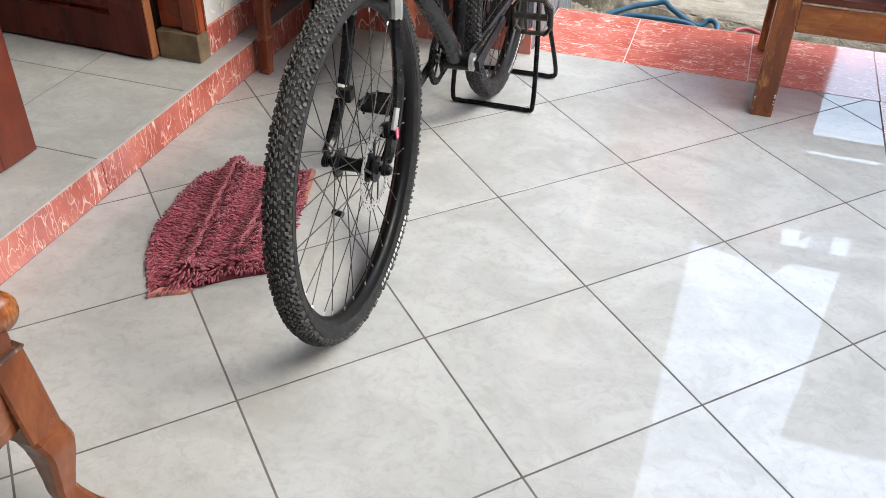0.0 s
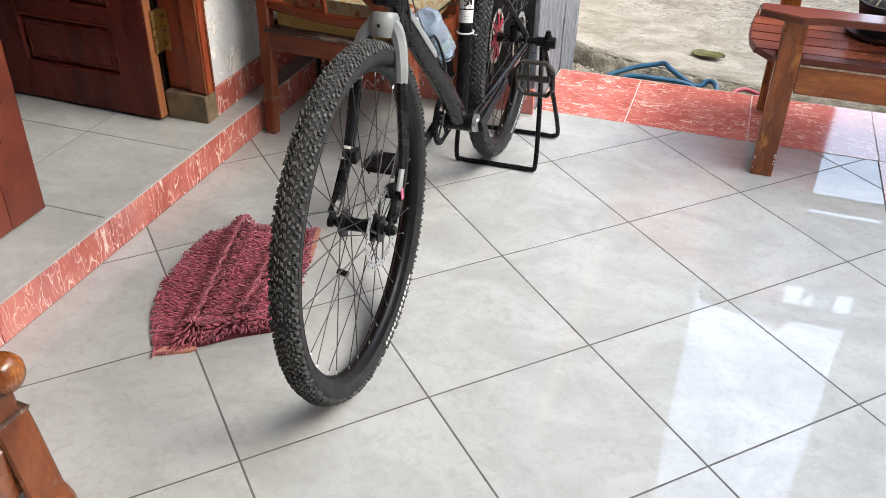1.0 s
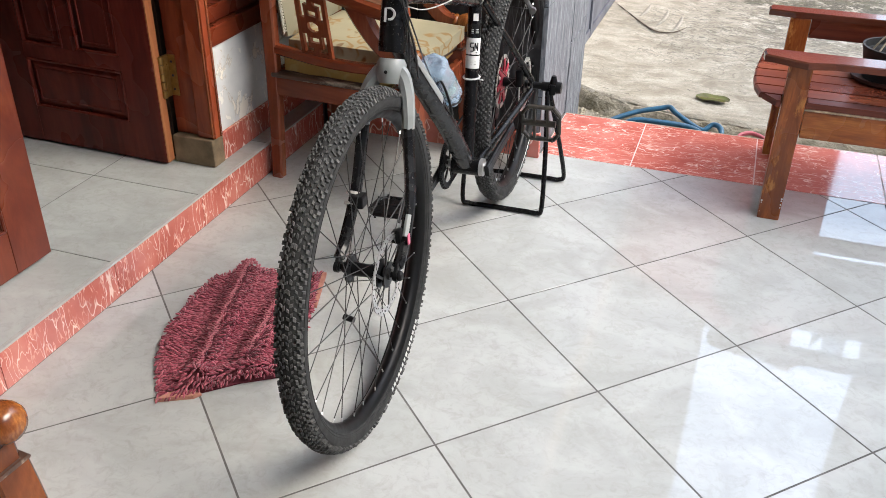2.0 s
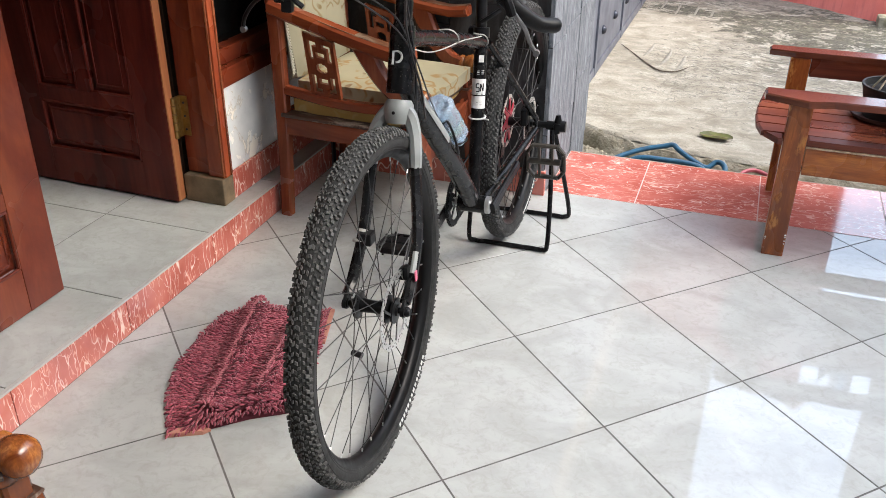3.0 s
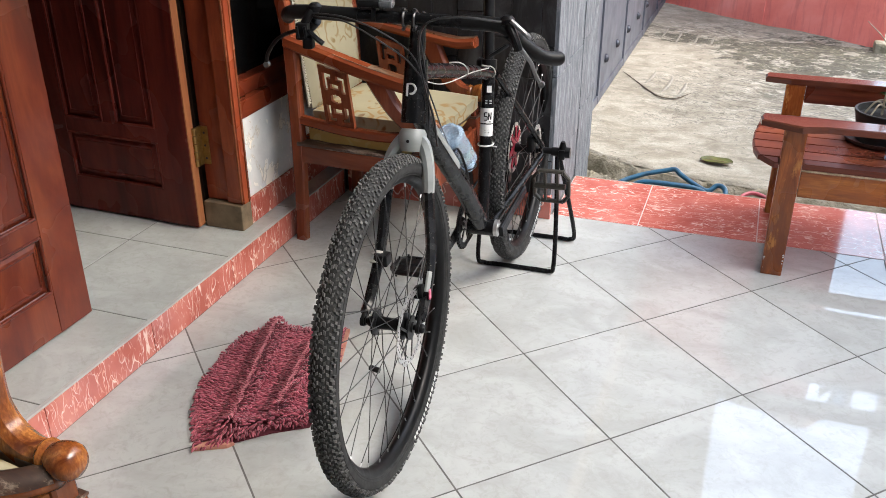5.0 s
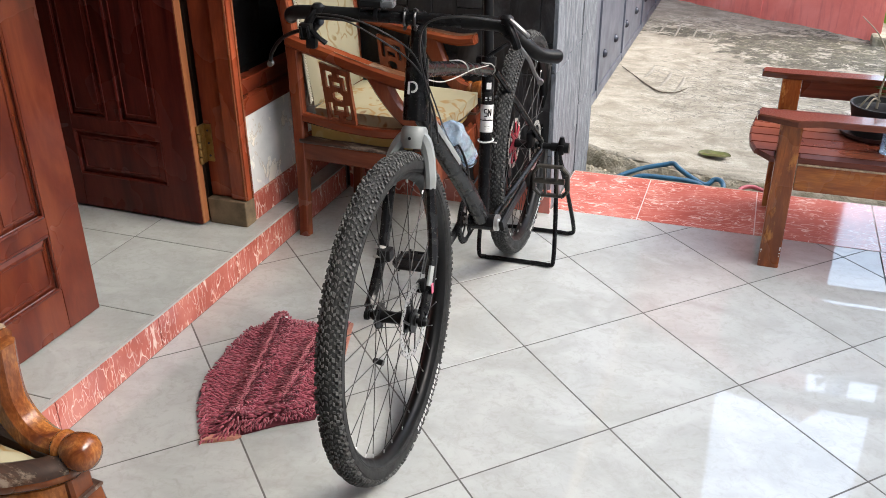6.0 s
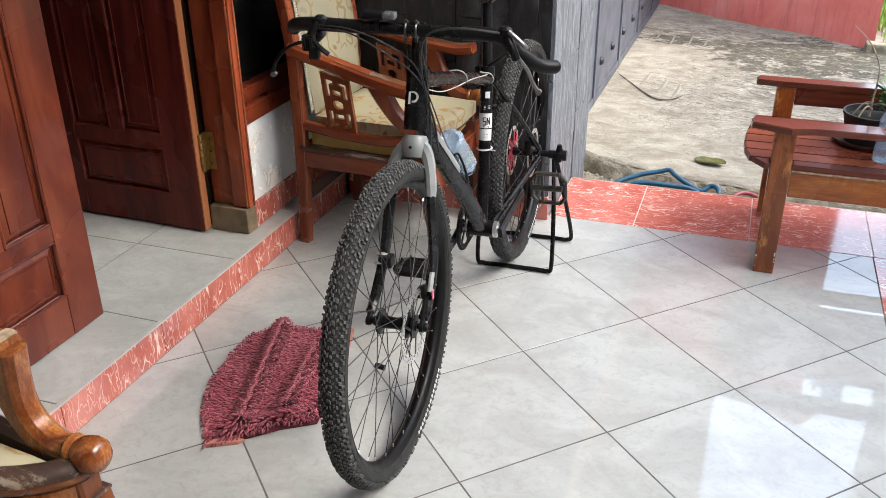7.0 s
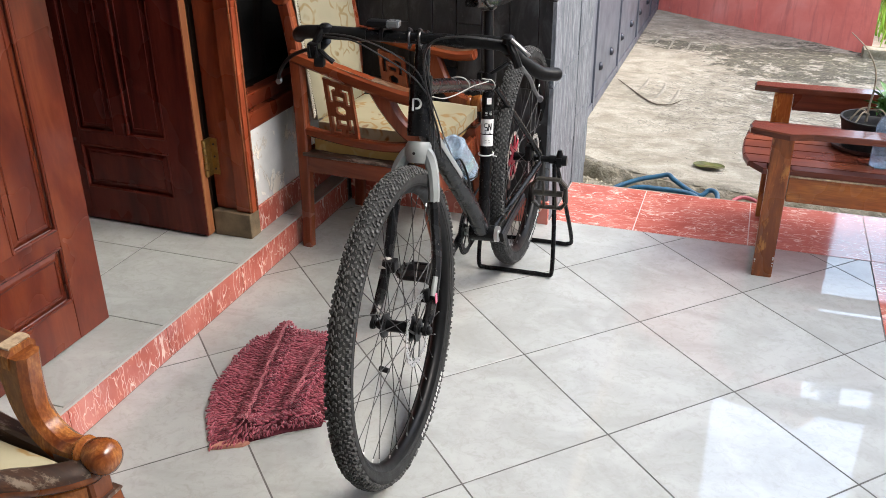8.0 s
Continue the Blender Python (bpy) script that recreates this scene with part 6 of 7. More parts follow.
def armchair(m, label, arm_line, bow, w_arm, w_support, w_ball, w_leg, warp=0.0):
    """Carved armchair: x is the way it faces, z up, its base in the middle of the seat."""
    ch = thing("armchair", m, label, "armchair", "porch armchairs")
    W = 0.20
    for s in (-1, 1):
        b = bmesh.new()
        bar(b, smooth_path([(-0.225, s * W, 0.0), (-0.216, s * W, 0.2), (-0.213, s * W, 0.42), (-0.216, s * W, 0.66), (-0.235, s * W, 0.80), (-0.262, s * W, 0.93)], 5), 0.034, [0.038] * 6 + [0.042] * 20, (1, 0, 0), 0.005)
        post = part("back_post", b, M_CHAIR_Z, ch, smooth=True)
        b = bmesh.new()
        lathe(b, [(0.006, -0.021), (0.026, -0.019), (0.031, -0.008), (0.031, 0.008), (0.026, 0.019), (0.006, 0.021)], Matrix.Translation((-0.247, s * (W + 0.012), 0.865)) @ Matrix.Rotation(radians(90), 4, "X"), 20)
        part("scroll", b, M_CHAIR, post, "polished orange-brown scroll", True)
        # arm
        b = bmesh.new()
        rise = warp * (s > 0)
        pts = smooth_path([(x, s * (W + 0.012 + 0.03 * x), z + rise * (x + 0.225) / 0.465) for x, z in arm_line], 6)
        bar(b, pts, [0.046 + 0.012 * k / (len(pts) - 1) for k in range(len(pts))], 0.034 if warp and s > 0 else 0.044, (0, 0, 1), 0.010)
        arm = part("armrest", b, w_arm, ch, "worn varnished armrest", True)
        b = bmesh.new()
        bar(b, [p + Vector((0, 0, 0.0155 if warp and s > 0 else 0.0205)) for p in pts[8:]], [0.036] * len(pts[8:]), 0.004, (0, 0, 1), 0.001)
        part("worn_top", b, M_ARM_WORN, arm, "rubbed darker top of the armrest")
        if bow:
            b = bmesh.new()
            bar(b, [p + Vector((0, 0, 0.0228)) for p in pts[-5:]], [0.040, 0.046, 0.048, 0.048, 0.044], 0.004, (0, 0, 1), 0.001)
            part("worn_tip", b, M_PALE_WOOD, arm, "pale worn tip of the armrest")
        # S-shaped front support
        b = bmesh.new()
        line = [(0.114, 0.612), (0.114, 0.555), (0.120, 0.505), (0.143, 0.466), (0.182, 0.442), (0.226, 0.440)]
        pts = smooth_path([(x, s * (W + 0.012), z) for x, z in line] if bow else [(0.082 - rise * 0.3, s * (W + 0.012), 0.600 + rise * 0.65), (0.108, s * (W + 0.012), 0.550), (0.142, s * (W + 0.008), 0.500), (0.184, s * (W + 0.004), 0.462), (0.222, s * W, 0.447)], 6)
        bar(b, pts, 0.046 if bow else 0.036, [(0.074 if bow else 0.072) - 0.014 * math.sin(math.pi * k / (len(pts) - 1)) - (0.020 if bow else 0.014) * k / (len(pts) - 1) for k in range(len(pts))], (1, 0, 0.9), 0.011 if bow else 0.008)
        part("arm_support", b, w_support, ch, "curved varnished arm support", True)
        b = bmesh.new()
        lathe(b, [(0.010, -0.046), (0.021, -0.044), (0.0255, -0.037), (0.0245, -0.030), (0.0215, -0.026), (0.027, -0.016), (0.0305, 0.0), (0.029, 0.012), (0.022, 0.022), (0.008, 0.028)], Matrix.Translation((0.262, s * (W + 0.006), 0.455)) @ Matrix.Rotation(radians(90), 4, "Y"), 24)
        part("ball_finial", b, w_ball, ch, "polished turned ball at the seat corner", True)
        b = bmesh.new()
        fret_panel(b, lambda u, v: Vector((-0.122 + 0.100 * u + 0.022 * (1 - v), s * (W + 0.002), 0.418 + (0.215 if bow else 0.198) * v - 0.024 * u * v)), 0.014)
        part("fretwork", b, M_CHAIR_Z, ch, "pierced carved side splat")
        # side boards
        b = bmesh.new()
        bar(b, smooth_path([(-0.20, s * W, 0.478 if bow else 0.428), (-0.05, s * (W + 0.004), 0.460 if bow else 0.412), (0.10, s * (W + 0.006), 0.431 if bow else 0.409), (0.22, s * (W + 0.002), 0.425)], 5), 0.030, 0.046 if bow else 0.030, (0, 0, 1), 0.006)
        part("seat_board", b, M_CHAIR_WORN if bow else M_CHAIR, ch, smooth=True)
        b = bmesh.new()
        box(b, (-0.205, s * W - 0.015, 0.285), (0.225, s * W + 0.015, 0.343), 0.004)
        part("side_rail", b, M_CHAIR, ch)
        b = bmesh.new()
        box(b, (-0.21, s * W - 0.022, 0.3435), (0.235, s * W + 0.022, 0.357), 0.004)
        part("rail_ledge", b, M_CHAIR_WORN, ch, "greyed worn ledge of the side rail")
        # front leg: a tapered block above, carved and curved below
        b = bmesh.new()
        bar(b, [(0.228, s * W, 0.432), (0.232, s * W, 0.375)], 0.044, 0.050, (1, 0, 0), 0.005)
        bar(b, [(0.232, s * W, 0.374), (0.240, s * W, 0.33), (0.256, s * (W + 0.003), 0.225)], [0.058, 0.060, 0.060], [0.060, 0.062, 0.060], (1, 0, 0), 0.004)
        leg = part("leg", b, w_leg, ch, "block-topped carved front leg")
        b = bmesh.new()
        pts = smooth_path([(0.258, s * (W + 0.005), 0.224), (0.268, s * (W + 0.013), 0.185), (0.269, s * (W + 0.008), 0.125), (0.270, s * (W + 0.006), 0.085), (0.286, s * (W + 0.022), 0.035), (0.302, s * (W + 0.040), 0.0)], 6)
        n = len(pts)
        wid = [0.056, 0.058, 0.043, 0.036, 0.041, 0.048, 0.050]
        ws = [wid[k // 6] * (1 - (k % 6) / 6) + wid[k // 6 + 1] * ((k % 6) / 6) for k in range(n)]
        bar(b, pts, ws, [w * 0.95 for w in ws], (1, 0, 0), 0.007)
        part("curved_foot", b, w_leg, leg, "curved lower leg", True)
        b = bmesh.new()
        bar(b, [(0.203, s * W, 0.3750), (0.263, s * W, 0.3758)], 0.0605, 0.007, (0, 0, 1), 0.002)
        part("worn_edge", b, M_CHAIR_WORN, leg, "blackened worn moulding")
    b = bmesh.new()
    bar(b, [(0.250, -W + 0.02, 0.296), (0.254, 0, 0.288), (0.250, W - 0.02, 0.296)], 0.028, 0.098, (0, 0, 1), 0.005)
    part("front_apron", b, w_leg, ch)
    b = bmesh.new()
    if bow:
        half = [(0.242, 0.192), (0.219, 0.163), (0.184, 0.136), (0.140, 0.108), (0.112, 0.060)]
        pts = smooth_path([(x, y, 0.431) for x, y in half] + [(0.100, 0.0, 0.431)] + [(x, -y, 0.431) for x, y in half[::-1]], 6)
    else:
        pts = smooth_path([(0.224, y, 0.384) for y in (W + 0.004, 0.1, 0.0, -0.1, -W - 0.004)], 6)
    if bow:
        tube(b, pts, 0.023, 16)
        for q in (pts[0], pts[-1]):
            bmesh.ops.create_uvsphere(b, u_segments=16, v_segments=10, radius=0.023, matrix=Matrix.Translation(q))
        rail = part("front_rail", b, M_GOLD_DARK, ch, "rounded golden-brown front rail", True)
        b = bmesh.new()
        rows = []
        for q, q0, q1 in zip(pts, [pts[0]] + pts, pts[1:] + [pts[-1]]):
            s = (q1 - q0).cross(Vector((0, 0, 1))).normalized()
            rows.append([b.verts.new(q + (s * math.cos(a) + Vector((0, 0, 1)) * math.sin(a)) * 0.0240) for a in [radians(-6 + 15 * k) for k in range(13)]])
        for r0, r1 in zip(rows, rows[1:]):
            for k in range(12):
                b.faces.new((r0[k], r0[k + 1], r1[k + 1], r1[k]))
        top_strip = b
        b = bmesh.new()
        bar(b, [p - Vector((0.004, 0, 0.046)) for p in pts], 0.026, 0.056, (0, 0, 1), 0.006)
        part("bowed_apron", b, M_GOLD, rail, "golden-brown bowed apron", True)
        b = top_strip
        part("worn_top", b, M_CHAIR_WORN, rail, "blackened scratched top of the rail", True)
    else:
        bar(b, pts, 0.034, 0.03, (0, 0, 1), 0.008)
        part("front_rail", b, M_CHAIR_WORN, ch, "dark worn scrolled front rail", True)
    b = bmesh.new()
    box(b, (-0.214, -W + 0.02, 0.30), (-0.190, W - 0.02, 0.36), 0.004)
    part("back_rail", b, M_CHAIR, ch)
    b = bmesh.new()
    bar(b, smooth_path([(-0.252, -W + 0.015, 0.90), (-0.264, 0, 0.945), (-0.252, W - 0.015, 0.90)], 8), 0.03, 0.05, (0, 0, 1), 0.006)
    part("crest_rail", b, M_CHAIR, ch, smooth=True)
    # upholstery
    b = bmesh.new()
    pillow(b, (-0.185, -W + 0.006, 0.357), (0.235, W - 0.006, 0.407), 0.0, edge=0.92)
    for v in b.verts:
        if v.co.x > -0.05:
            v.co.x -= (v.co.x + 0.05) / 0.295 * bow * 1.3 * (1 - min(abs(v.co.y) / 0.2, 1) ** 1.5) + 0.25 * bow
    part("seat_base", b, M_MUSTARD, ch, "mustard patterned seat base", True)
    b = bmesh.new()
    pillow(b, (-0.175, -W + 0.022, 0.405), (0.240 if bow else 0.274, W - (0.017 if bow else 0.022), 0.458 if bow else 0.462), 0.008, edge=0.35 if bow else 0.7)
    for v in b.verts:
        if v.co.x > -0.05:
            k = (v.co.x + 0.05) / 0.295
            v.co.x -= k * bow * 1.42 * (1 - min(abs(v.co.y) / 0.2, 1) ** 1.5)
    part("seat_cushion", b, M_CUSHION, ch, "faded cream floral seat cushion", True)
    b = bmesh.new()
    pillow(b, (0.0, -W + 0.022, -0.028), (0.46, W - 0.022, 0.028), 0.012, Matrix.Translation((-0.178, 0, 0.452)) @ Matrix.Rotation(radians(-96), 4, "Y"))
    back = part("back_cushion", b, M_BACKCLOTH, ch, "pale floral back cushion", True)
    b = bmesh.new()
    for k in range(52):
        z = 0.478 + 0.0082 * k
        x = -0.172 - (z - 0.452) * 0.105
        tube(b, [(x, -W + 0.026, z), (x + 0.002, -W + 0.016, z + 0.001), (x + 0.003, -W + 0.008, z - 0.008)], [0.0038, 0.0032, 0.0012], 5)
    part("fringe", b, M_FRINGE, back, "short white fringe down the cushion sides", kind="stuff")
    return ch


armchair(Matrix.Translation((-0.664, 1.202, 0.0)) @ Matrix.Rotation(radians(-3), 4, "Z"), "carved red-brown armchair with cream floral cushions against the house wall", [(-0.225, 0.680), (-0.10, 0.648), (0.04, 0.613), (0.16, 0.588), (0.205, 0.585), (0.240, 0.588)], 0.0, M_CHAIR, M_CHAIR_Z, M_GOLD, M_CHAIR_Z, 0.036)
armchair(Matrix.Translation((-0.677, -0.800, 0.0)) @ Matrix.Rotation(radians(-5), 4, "Z"), "carved red-brown armchair with worn dark rail beside the shut door", [(-0.225, 0.672), (-0.13, 0.655), (0.0, 0.622), (0.085, 0.607), (0.122, 0.602)], 0.116, M_GOLD, M_GOLD, M_GOLD, M_GOLD_DARK)


# ---------------------------------------------------------------- slatted garden seat
M_BENCH_TOP = wood("glossy_armrest_wood", (0.052, 0.013, 0.006), (0.100, 0.026, 0.012), (0.165, 0.050, 0.024), "x", 0.2, 10.0, None, 0.25, 0.1)
M_BENCH_TOP.node_tree.nodes["Principled BSDF"].inputs["Coat Weight"].default_value = 0.2


def garden_seat():
    g = thing("slatted_bench", Matrix(), "red-brown slatted wooden bench with flat armrests", "bench")
    x1 = 1.30
    for y0, y1 in ((1.262, 1.312), (1.762, 1.812)):
        for xa in (0.586, 1.20):
            b = bmesh.new()
            box(b, (xa, y0, 0.0), (xa + 0.063, y1, 0.478), 0.004)
            lg = part("leg", b, M_BENCH_LEG, g, "scuffed varnished leg")
            if xa < 1 and y0 < 1.5:
                rng = random.Random(2)
                b = bmesh.new()
                for k in range(9):
                    px = xa + (0.0 if k % 2 else 0.063) + (0.004 if k % 2 else -0.004) * 1
                    pz = 0.02 + 0.055 * rng.random()
                    lathe(b, [(0.0013 + 0.0018 * rng.random(), 0.0), (0.0008, 0.0006)], Matrix.Translation((px, y0 - 0.0002, pz)) @ Matrix.Rotation(radians(90), 4, "X"), 7)
                part("paint_fleck", b, M_WHITE, lg, "white paint flecks at the foot", kind="stuff")
    for y, yn in ((1.292, 0), (1.79, 1)):
        b = bmesh.new()
        prism(b, [(0.518, y - 0.020), (0.632, y - 0.062), (0.70, y - 0.040), (x1, y - 0.030), (x1, y + 0.036), (0.522, y + 0.038), (0.514, y + 0.015)] if not yn else
              [(0.518, y - 0.020), (0.60, y - 0.030), (x1, y - 0.030), (x1, y + 0.036), (0.522, y + 0.036), (0.516, y + 0.015)], 0.4785, 0.4985, 0.004)
        part("armrest", b, M_BENCH_TOP, g, "flat faded armrest")
    b = bmesh.new()
    box(b, (0.651, 1.268, 0.268), (1.198, 1.294, 0.350), 0.003)
    part("apron", b, M_BENCH_APRON, g, "streaky varnished apron")
    # thin pale strip on top of the apron
    b = bmesh.new()
    box(b, (0.651, 1.264, 0.3505), (1.198, 1.292, 0.3545), 0.001)
    part("pale_edge", b, M_PALE_WOOD, g, "pale strip along the upper edge of the apron")
    b = bmesh.new()
    box(b, (0.651, 1.775, 0.415), (1.198, 1.80, 0.4775), 0.003)
    part("back_rail", b, M_BENCH, g)
    b = bmesh.new()
    box(b, (0.651, 1.775, 0.30), (1.198, 1.80, 0.355), 0.003)
    part("apron", b, M_BENCH_APRON, g)
    for xa in (0.60, 1.21):
        b = bmesh.new()
        box(b, (xa, 1.3135, 0.305), (xa + 0.04, 1.7605, 0.3545), 0.003)
        part("bearer", b, M_BENCH_LEG, g)
    # level seat: boards notched round the front legs, their ends following a rounded outline
    def board(x0, x0b, xe, y0, y1):
        b = bmesh.new()
        prism(b, [(x0, y0), (xe, y0), (xe, y1), (x0b, y1)], 0.3560, 0.3735, 0.0045)
        part("slat", b, M_BENCH, g)
    board(0.572, 0.532, 0.5845, 1.258, 1.312)
    board(0.6505, 0.6505, 1.1985, 1.270, 1.312)
    ends = [0.524, 0.508, 0.503, 0.505, 0.512, 0.520, 0.528]
    for k in range(6):
        y0 = 1.3165 + 0.0745 * k
        board(ends[k], ends[k + 1], x1 - 0.02, y0, y0 + 0.0670)
    return g


garden_seat()

# ---------------------------------------------------------------- potted plant and bottle on the seat
M_POT = plain("black_pot_plastic", (0.008, 0.008, 0.008), (0.013, 0.012, 0.011), 0.6, 0, 30)
M_SAUCER = plain("brown_saucer_plastic", (0.050, 0.018, 0.013), (0.035, 0.013, 0.010), 0.5, 0, 30)
M_STEM = plain("dry_stem", (0.34, 0.28, 0.20), (0.22, 0.17, 0.11), 0.8, 0, 60, 0.4)
M_LEAF = plain("green_leaf", (0.09, 0.22, 0.035), (0.055, 0.14, 0.02), 0.45, 0, 20)
M_POTSOIL = plain("dark_pot_soil", (0.013, 0.010, 0.007), (0.007, 0.006, 0.005), 0.95, 0, 40, 0.6)
pot = thing("potted_plant", Matrix.Translation((0.886, 1.548, 0.3740)), "sparse twiggy plant in a low black pot on the slats", "plant")
bm = bmesh.new()
lathe(bm, [(0.082, 0.0), (0.102, 0.004), (0.109, 0.017), (0.104, 0.017), (0.097, 0.010), (0.07, 0.008)], Matrix.Translation((-0.006, 0.012, 0)), 32)
part("saucer", bm, M_SAUCER, pot, "reddish-brown saucer", True)
bm = bmesh.new()
lathe(bm, [(0.078, 0.0085), (0.087, 0.062), (0.094, 0.094), (0.097, 0.099), (0.097, 0.106), (0.090, 0.106), (0.085, 0.086), (0.02, 0.084)], None, 36)
part("pot", bm, M_POT, pot, "low black plastic pot", True)
bm = bmesh.new()
lathe(bm, [(0.084, 0.084), (0.078, 0.088), (0.04, 0.093), (0.006, 0.094)], None, 24)
for v in bm.verts:
    v.co.z += 0.003 * noise.noise(v.co * 80)
part("soil", bm, M_POTSOIL, pot, smooth=True)
rng = random.Random(11)
bm = bmesh.new()
tube(bm, smooth_path([(-0.020, -0.018, 0.095), (-0.020, -0.018, 0.15), (-0.016, -0.018, 0.20), (-0.022, -0.018, 0.26), (-0.058, -0.018, 0.325), (-0.112, -0.018, 0.375)], 6), [0.0042 - 0.0001 * k for k in range(31)], 7)
for k in range(5):
    a = rng.random() * 6.28
    r = 0.03 + 0.04 * rng.random()
    tube(bm, smooth_path([(-0.015, -0.018, 0.115 + 0.03 * rng.random()), (-0.015 + r * 0.5 * math.cos(a), -0.018 + r * 0.5 * math.sin(a), 0.125 + 0.02 * rng.random()), (-0.015 + r * math.cos(a), -0.018 + r * math.sin(a), 0.097)], 5), 0.0028, 6)
part("stem", bm, M_STEM, pot, "pale twisted stems and aerial roots", True)
leaf_me = bmesh.new()
rows = []
for k in range(7):
    t = k / 6
    w = 0.5 * math.sin(math.pi * min(t * 0.92 + 0.06, 1)) * 0.42
    rows.append([leaf_me.verts.new((t, -w, 0.10 * w - 0.16 * t * t)), leaf_me.verts.new((t, 0, -0.16 * t * t - 0.03)), leaf_me.verts.new((t, w, 0.10 * w - 0.16 * t * t))])
for a, b in zip(rows, rows[1:]):
    leaf_me.faces.new((a[0], a[1], b[1], b[0]))
    leaf_me.faces.new((a[1], a[2], b[2], b[1]))
lm = bpy.data.meshes.new("leaf")
leaf_me.to_mesh(lm)
leaf_me.free()
lm.materials.append(M_LEAF)
for k in range(34):
    o = new("leaf", lm)
    o.parent = pot
    a, h = rng.random() * 6.28, 0.115 + 0.07 * rng.random()
    s = 0.035 + 0.03 * rng.random()
    o.matrix_local = pose(0.005 + 0.05 * rng.random(), 0.012 * rng.random() - 0.01, h, rng.uniform(-25, 25), rng.uniform(-55, 5), math.degrees(a)) @ Matrix.Diagonal((s, s, s, 1))

cup = thing("plastic_bottle", Matrix.Translation((0.916, 1.388, 0.3737)), "clear pale blue plastic bottle standing on the slats", "bottle")
bm = bmesh.new()
lathe(bm, [(0.028, 0.0), (0.036, 0.004), (0.036, 0.05), (0.034, 0.055), (0.036, 0.06), (0.036, 0.13), (0.026, 0.155), (0.013, 0.165), (0.013, 0.18)], None, 24)
part("body", bm, M_BOTTLE, cup, smooth=True)
bm = bmesh.new()
lathe(bm, [(0.0155, 0.171), (0.0155, 0.187), (0.014, 0.189)], None, 18)
part("cap", bm, M_LABELFILM, cup, "pale blue screw cap", True)

# ---------------------------------------------------------------- floor mat
# Backing darker than the tufts: the shadow between them is in its colour.
M_PILE_SHADE = plain("maroon_pile_shade", (0.115, 0.018, 0.028), (0.075, 0.011, 0.018), 0.95, 0, 9, 0.3, 500)
M_HEM = plain("tan_hem", (0.42, 0.20, 0.14), (0.33, 0.13, 0.10), 0.9, 0, 60, 0.4, 400)


M_SEAM = plain("pale_pink_seam", (0.42, 0.145, 0.165), (0.29, 0.080, 0.100), 0.95, 0, 60, 0.4, 400)


